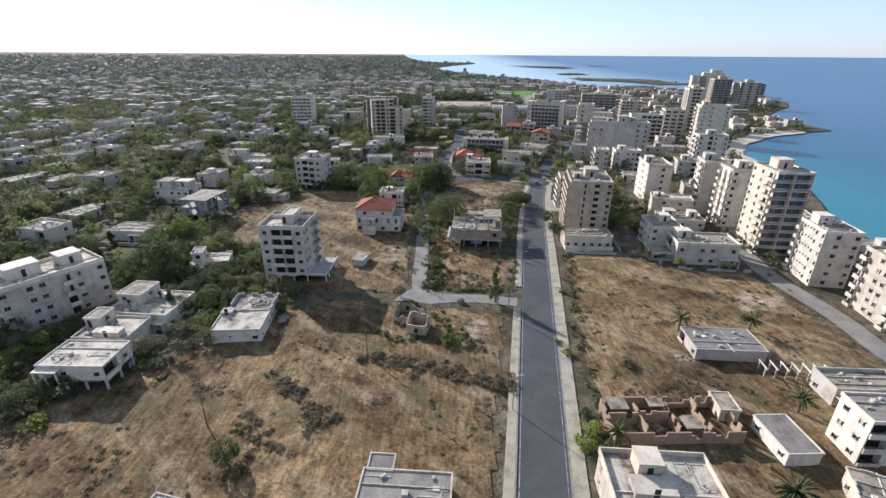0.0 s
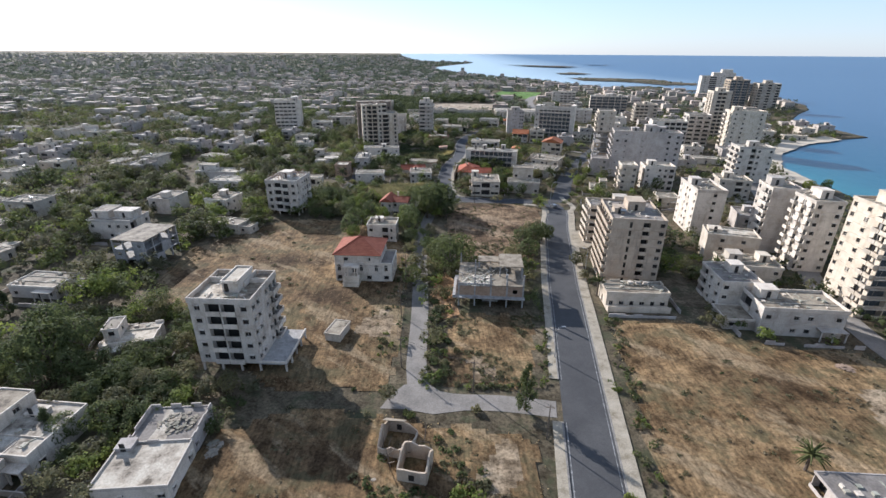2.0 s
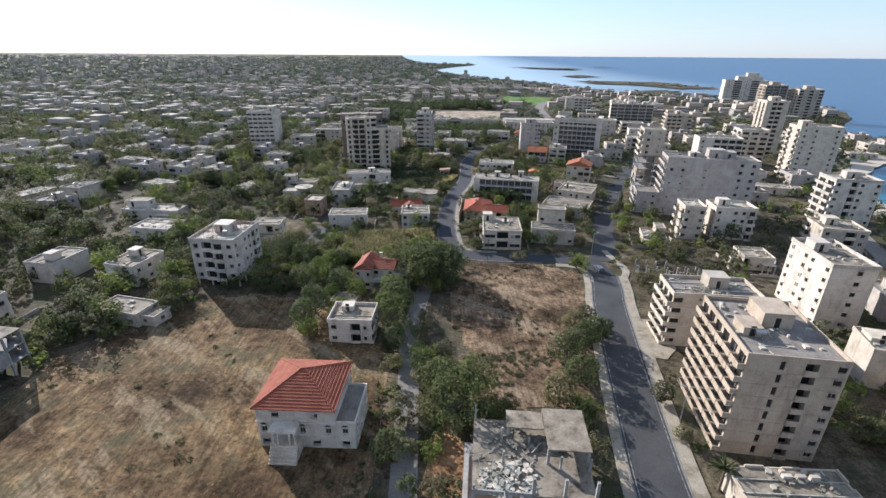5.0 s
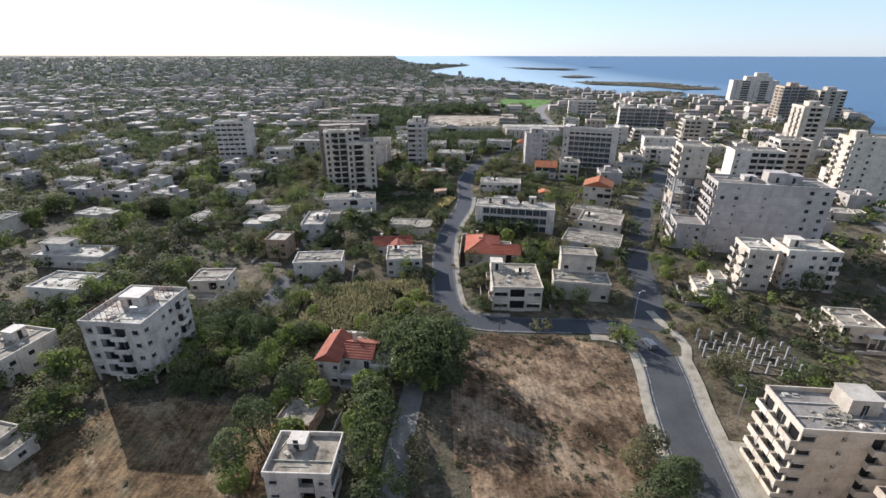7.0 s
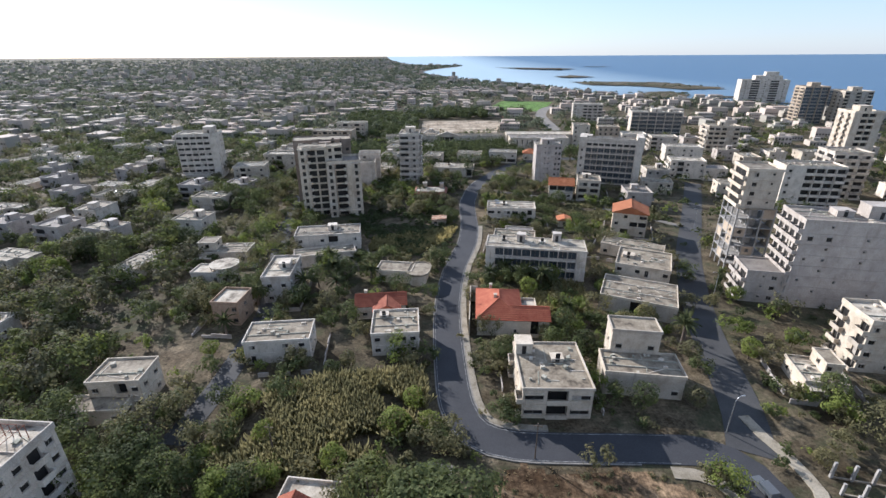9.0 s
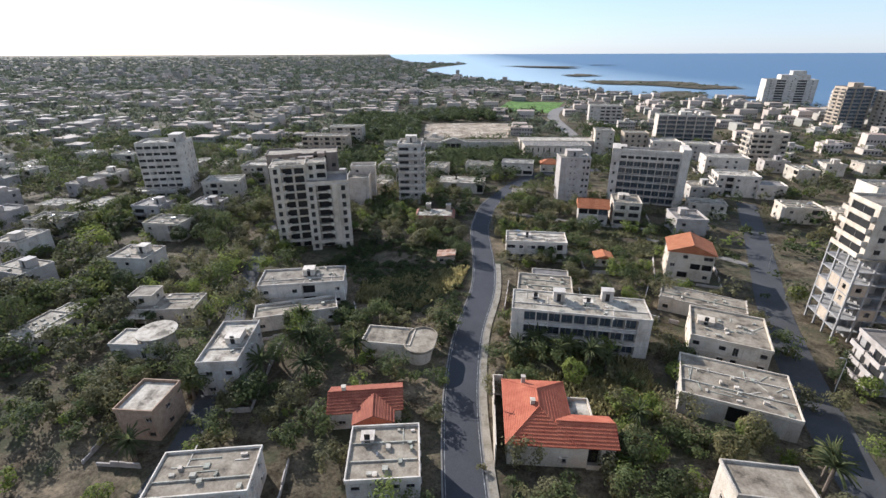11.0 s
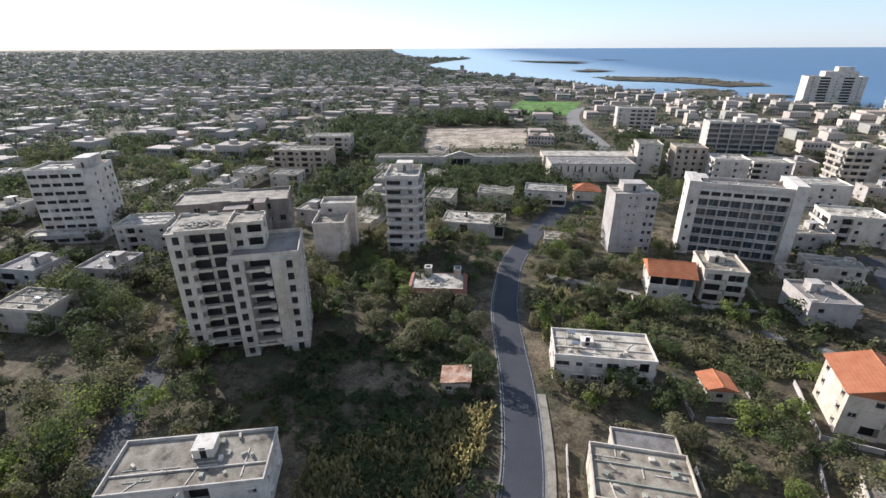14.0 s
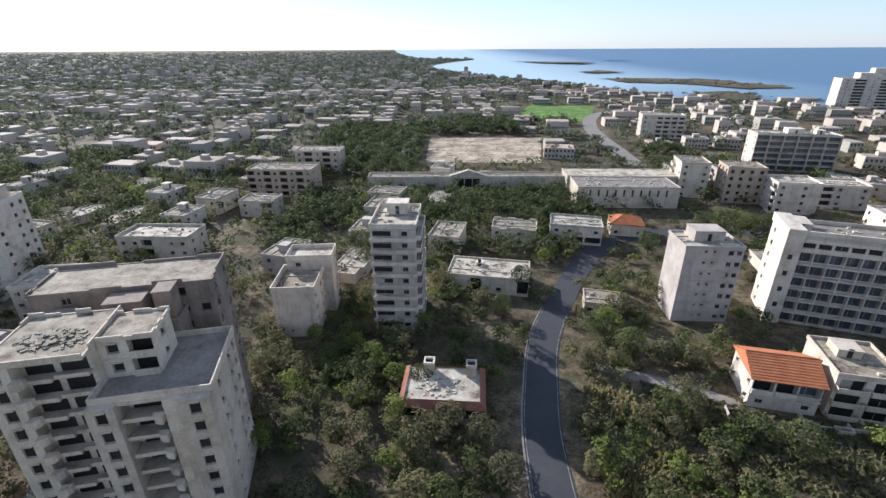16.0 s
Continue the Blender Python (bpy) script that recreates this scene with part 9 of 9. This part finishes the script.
# ---------------------------------------------------------------- pavements round the road bend
structure("pavement", ribbon(smooth_line([(44.9, 234.5), (45.5, 238), (45.2, 241.5), (43.6, 244.4), (40.8, 246.0), (37, 246.6)]), -1.2, 1.2, 0.20, 0.20), M_PAVING, "curved pavement on the inside of the bend", "pavement")
structure("pavement", ribbon(smooth_line([(55.2, 235.5), (57.3, 238.5), (58.9, 242), (58.9, 248), (57.6, 254), (57.2, 259)]), -1.1, 1.1, 0.20, 0.20), M_PAVING, "pavement curving into the side street", "pavement")


# ---------------------------------------------------------------- frames and masts on the roofs
def roof_frame(x, y, z, rot, w, d, n):
    """A rusty tube frame, once hung with vines, standing on a flat roof."""
    thing = tagged(new("roof_frame"), "rusty tube frame of a roof pergola", "pergola")
    thing.matrix_world = pose(x, y, z, 0, 0, rot)
    for i in range(n):
        px = -w / 2 + w * i / (n - 1)
        for py in (-d / 2, d / 2):
            s = Shape()
            s.tube((px, py, 0), (px, py, 2.2), 0.06, 0.06, 5)
            part("post", s, M_RUST, thing)
        s = Shape()
        s.tube((px, -d / 2 - 0.2, 2.24), (px, d / 2 + 0.2, 2.24), 0.05, 0.05, 5)
        part("crossbar", s, M_RUST, thing)
    for py in (-d / 2, d / 2):
        s = Shape()
        s.tube((-w / 2 - 0.2, py, 2.32), (w / 2 + 0.2, py, 2.32), 0.05, 0.05, 5)
        part("rail", s, M_RUST, thing)


roof_frame(-70.4, 235.0, 14.46, -6, 5.4, 4.6, 5)
roof_frame(-63.8, 241.6, 14.46, -6, 3.6, 5.0, 4)


def aerial(x, y, z, h):
    thing = tagged(new("aerial"), "thin bent television aerial on a roof", "aerial")
    thing.matrix_world = pose(x, y, z, 0, 3, 40)
    s = Shape()
    s.tube((0, 0, 0), (0, 0, h), 0.035, 0.025, 5)
    part("mast", s, M_METAL, thing)
    for k in range(4):
        s = Shape()
        s.tube((-0.5 + 0.08 * k, 0, h - 0.15 - 0.16 * k), (0.5 - 0.08 * k, 0, h - 0.15 - 0.16 * k), 0.02, 0.02, 4)
        part("rod", s, M_METAL, thing)


for x, y, z, h in ((-48.5, 129.5, 17.26, 3.0), (55.0, 174.0, 20.06, 3.2), (63.0, 203.0, 13.81, 2.6), (-12.2, 437.4, 26.61, 3.4), (62.0, 438.5, 20.01, 3.0), (84.0, 145.5, 7.26, 2.6), (31.4, 376.5, 6.46, 2.4)):
    aerial(x, y, z, h)
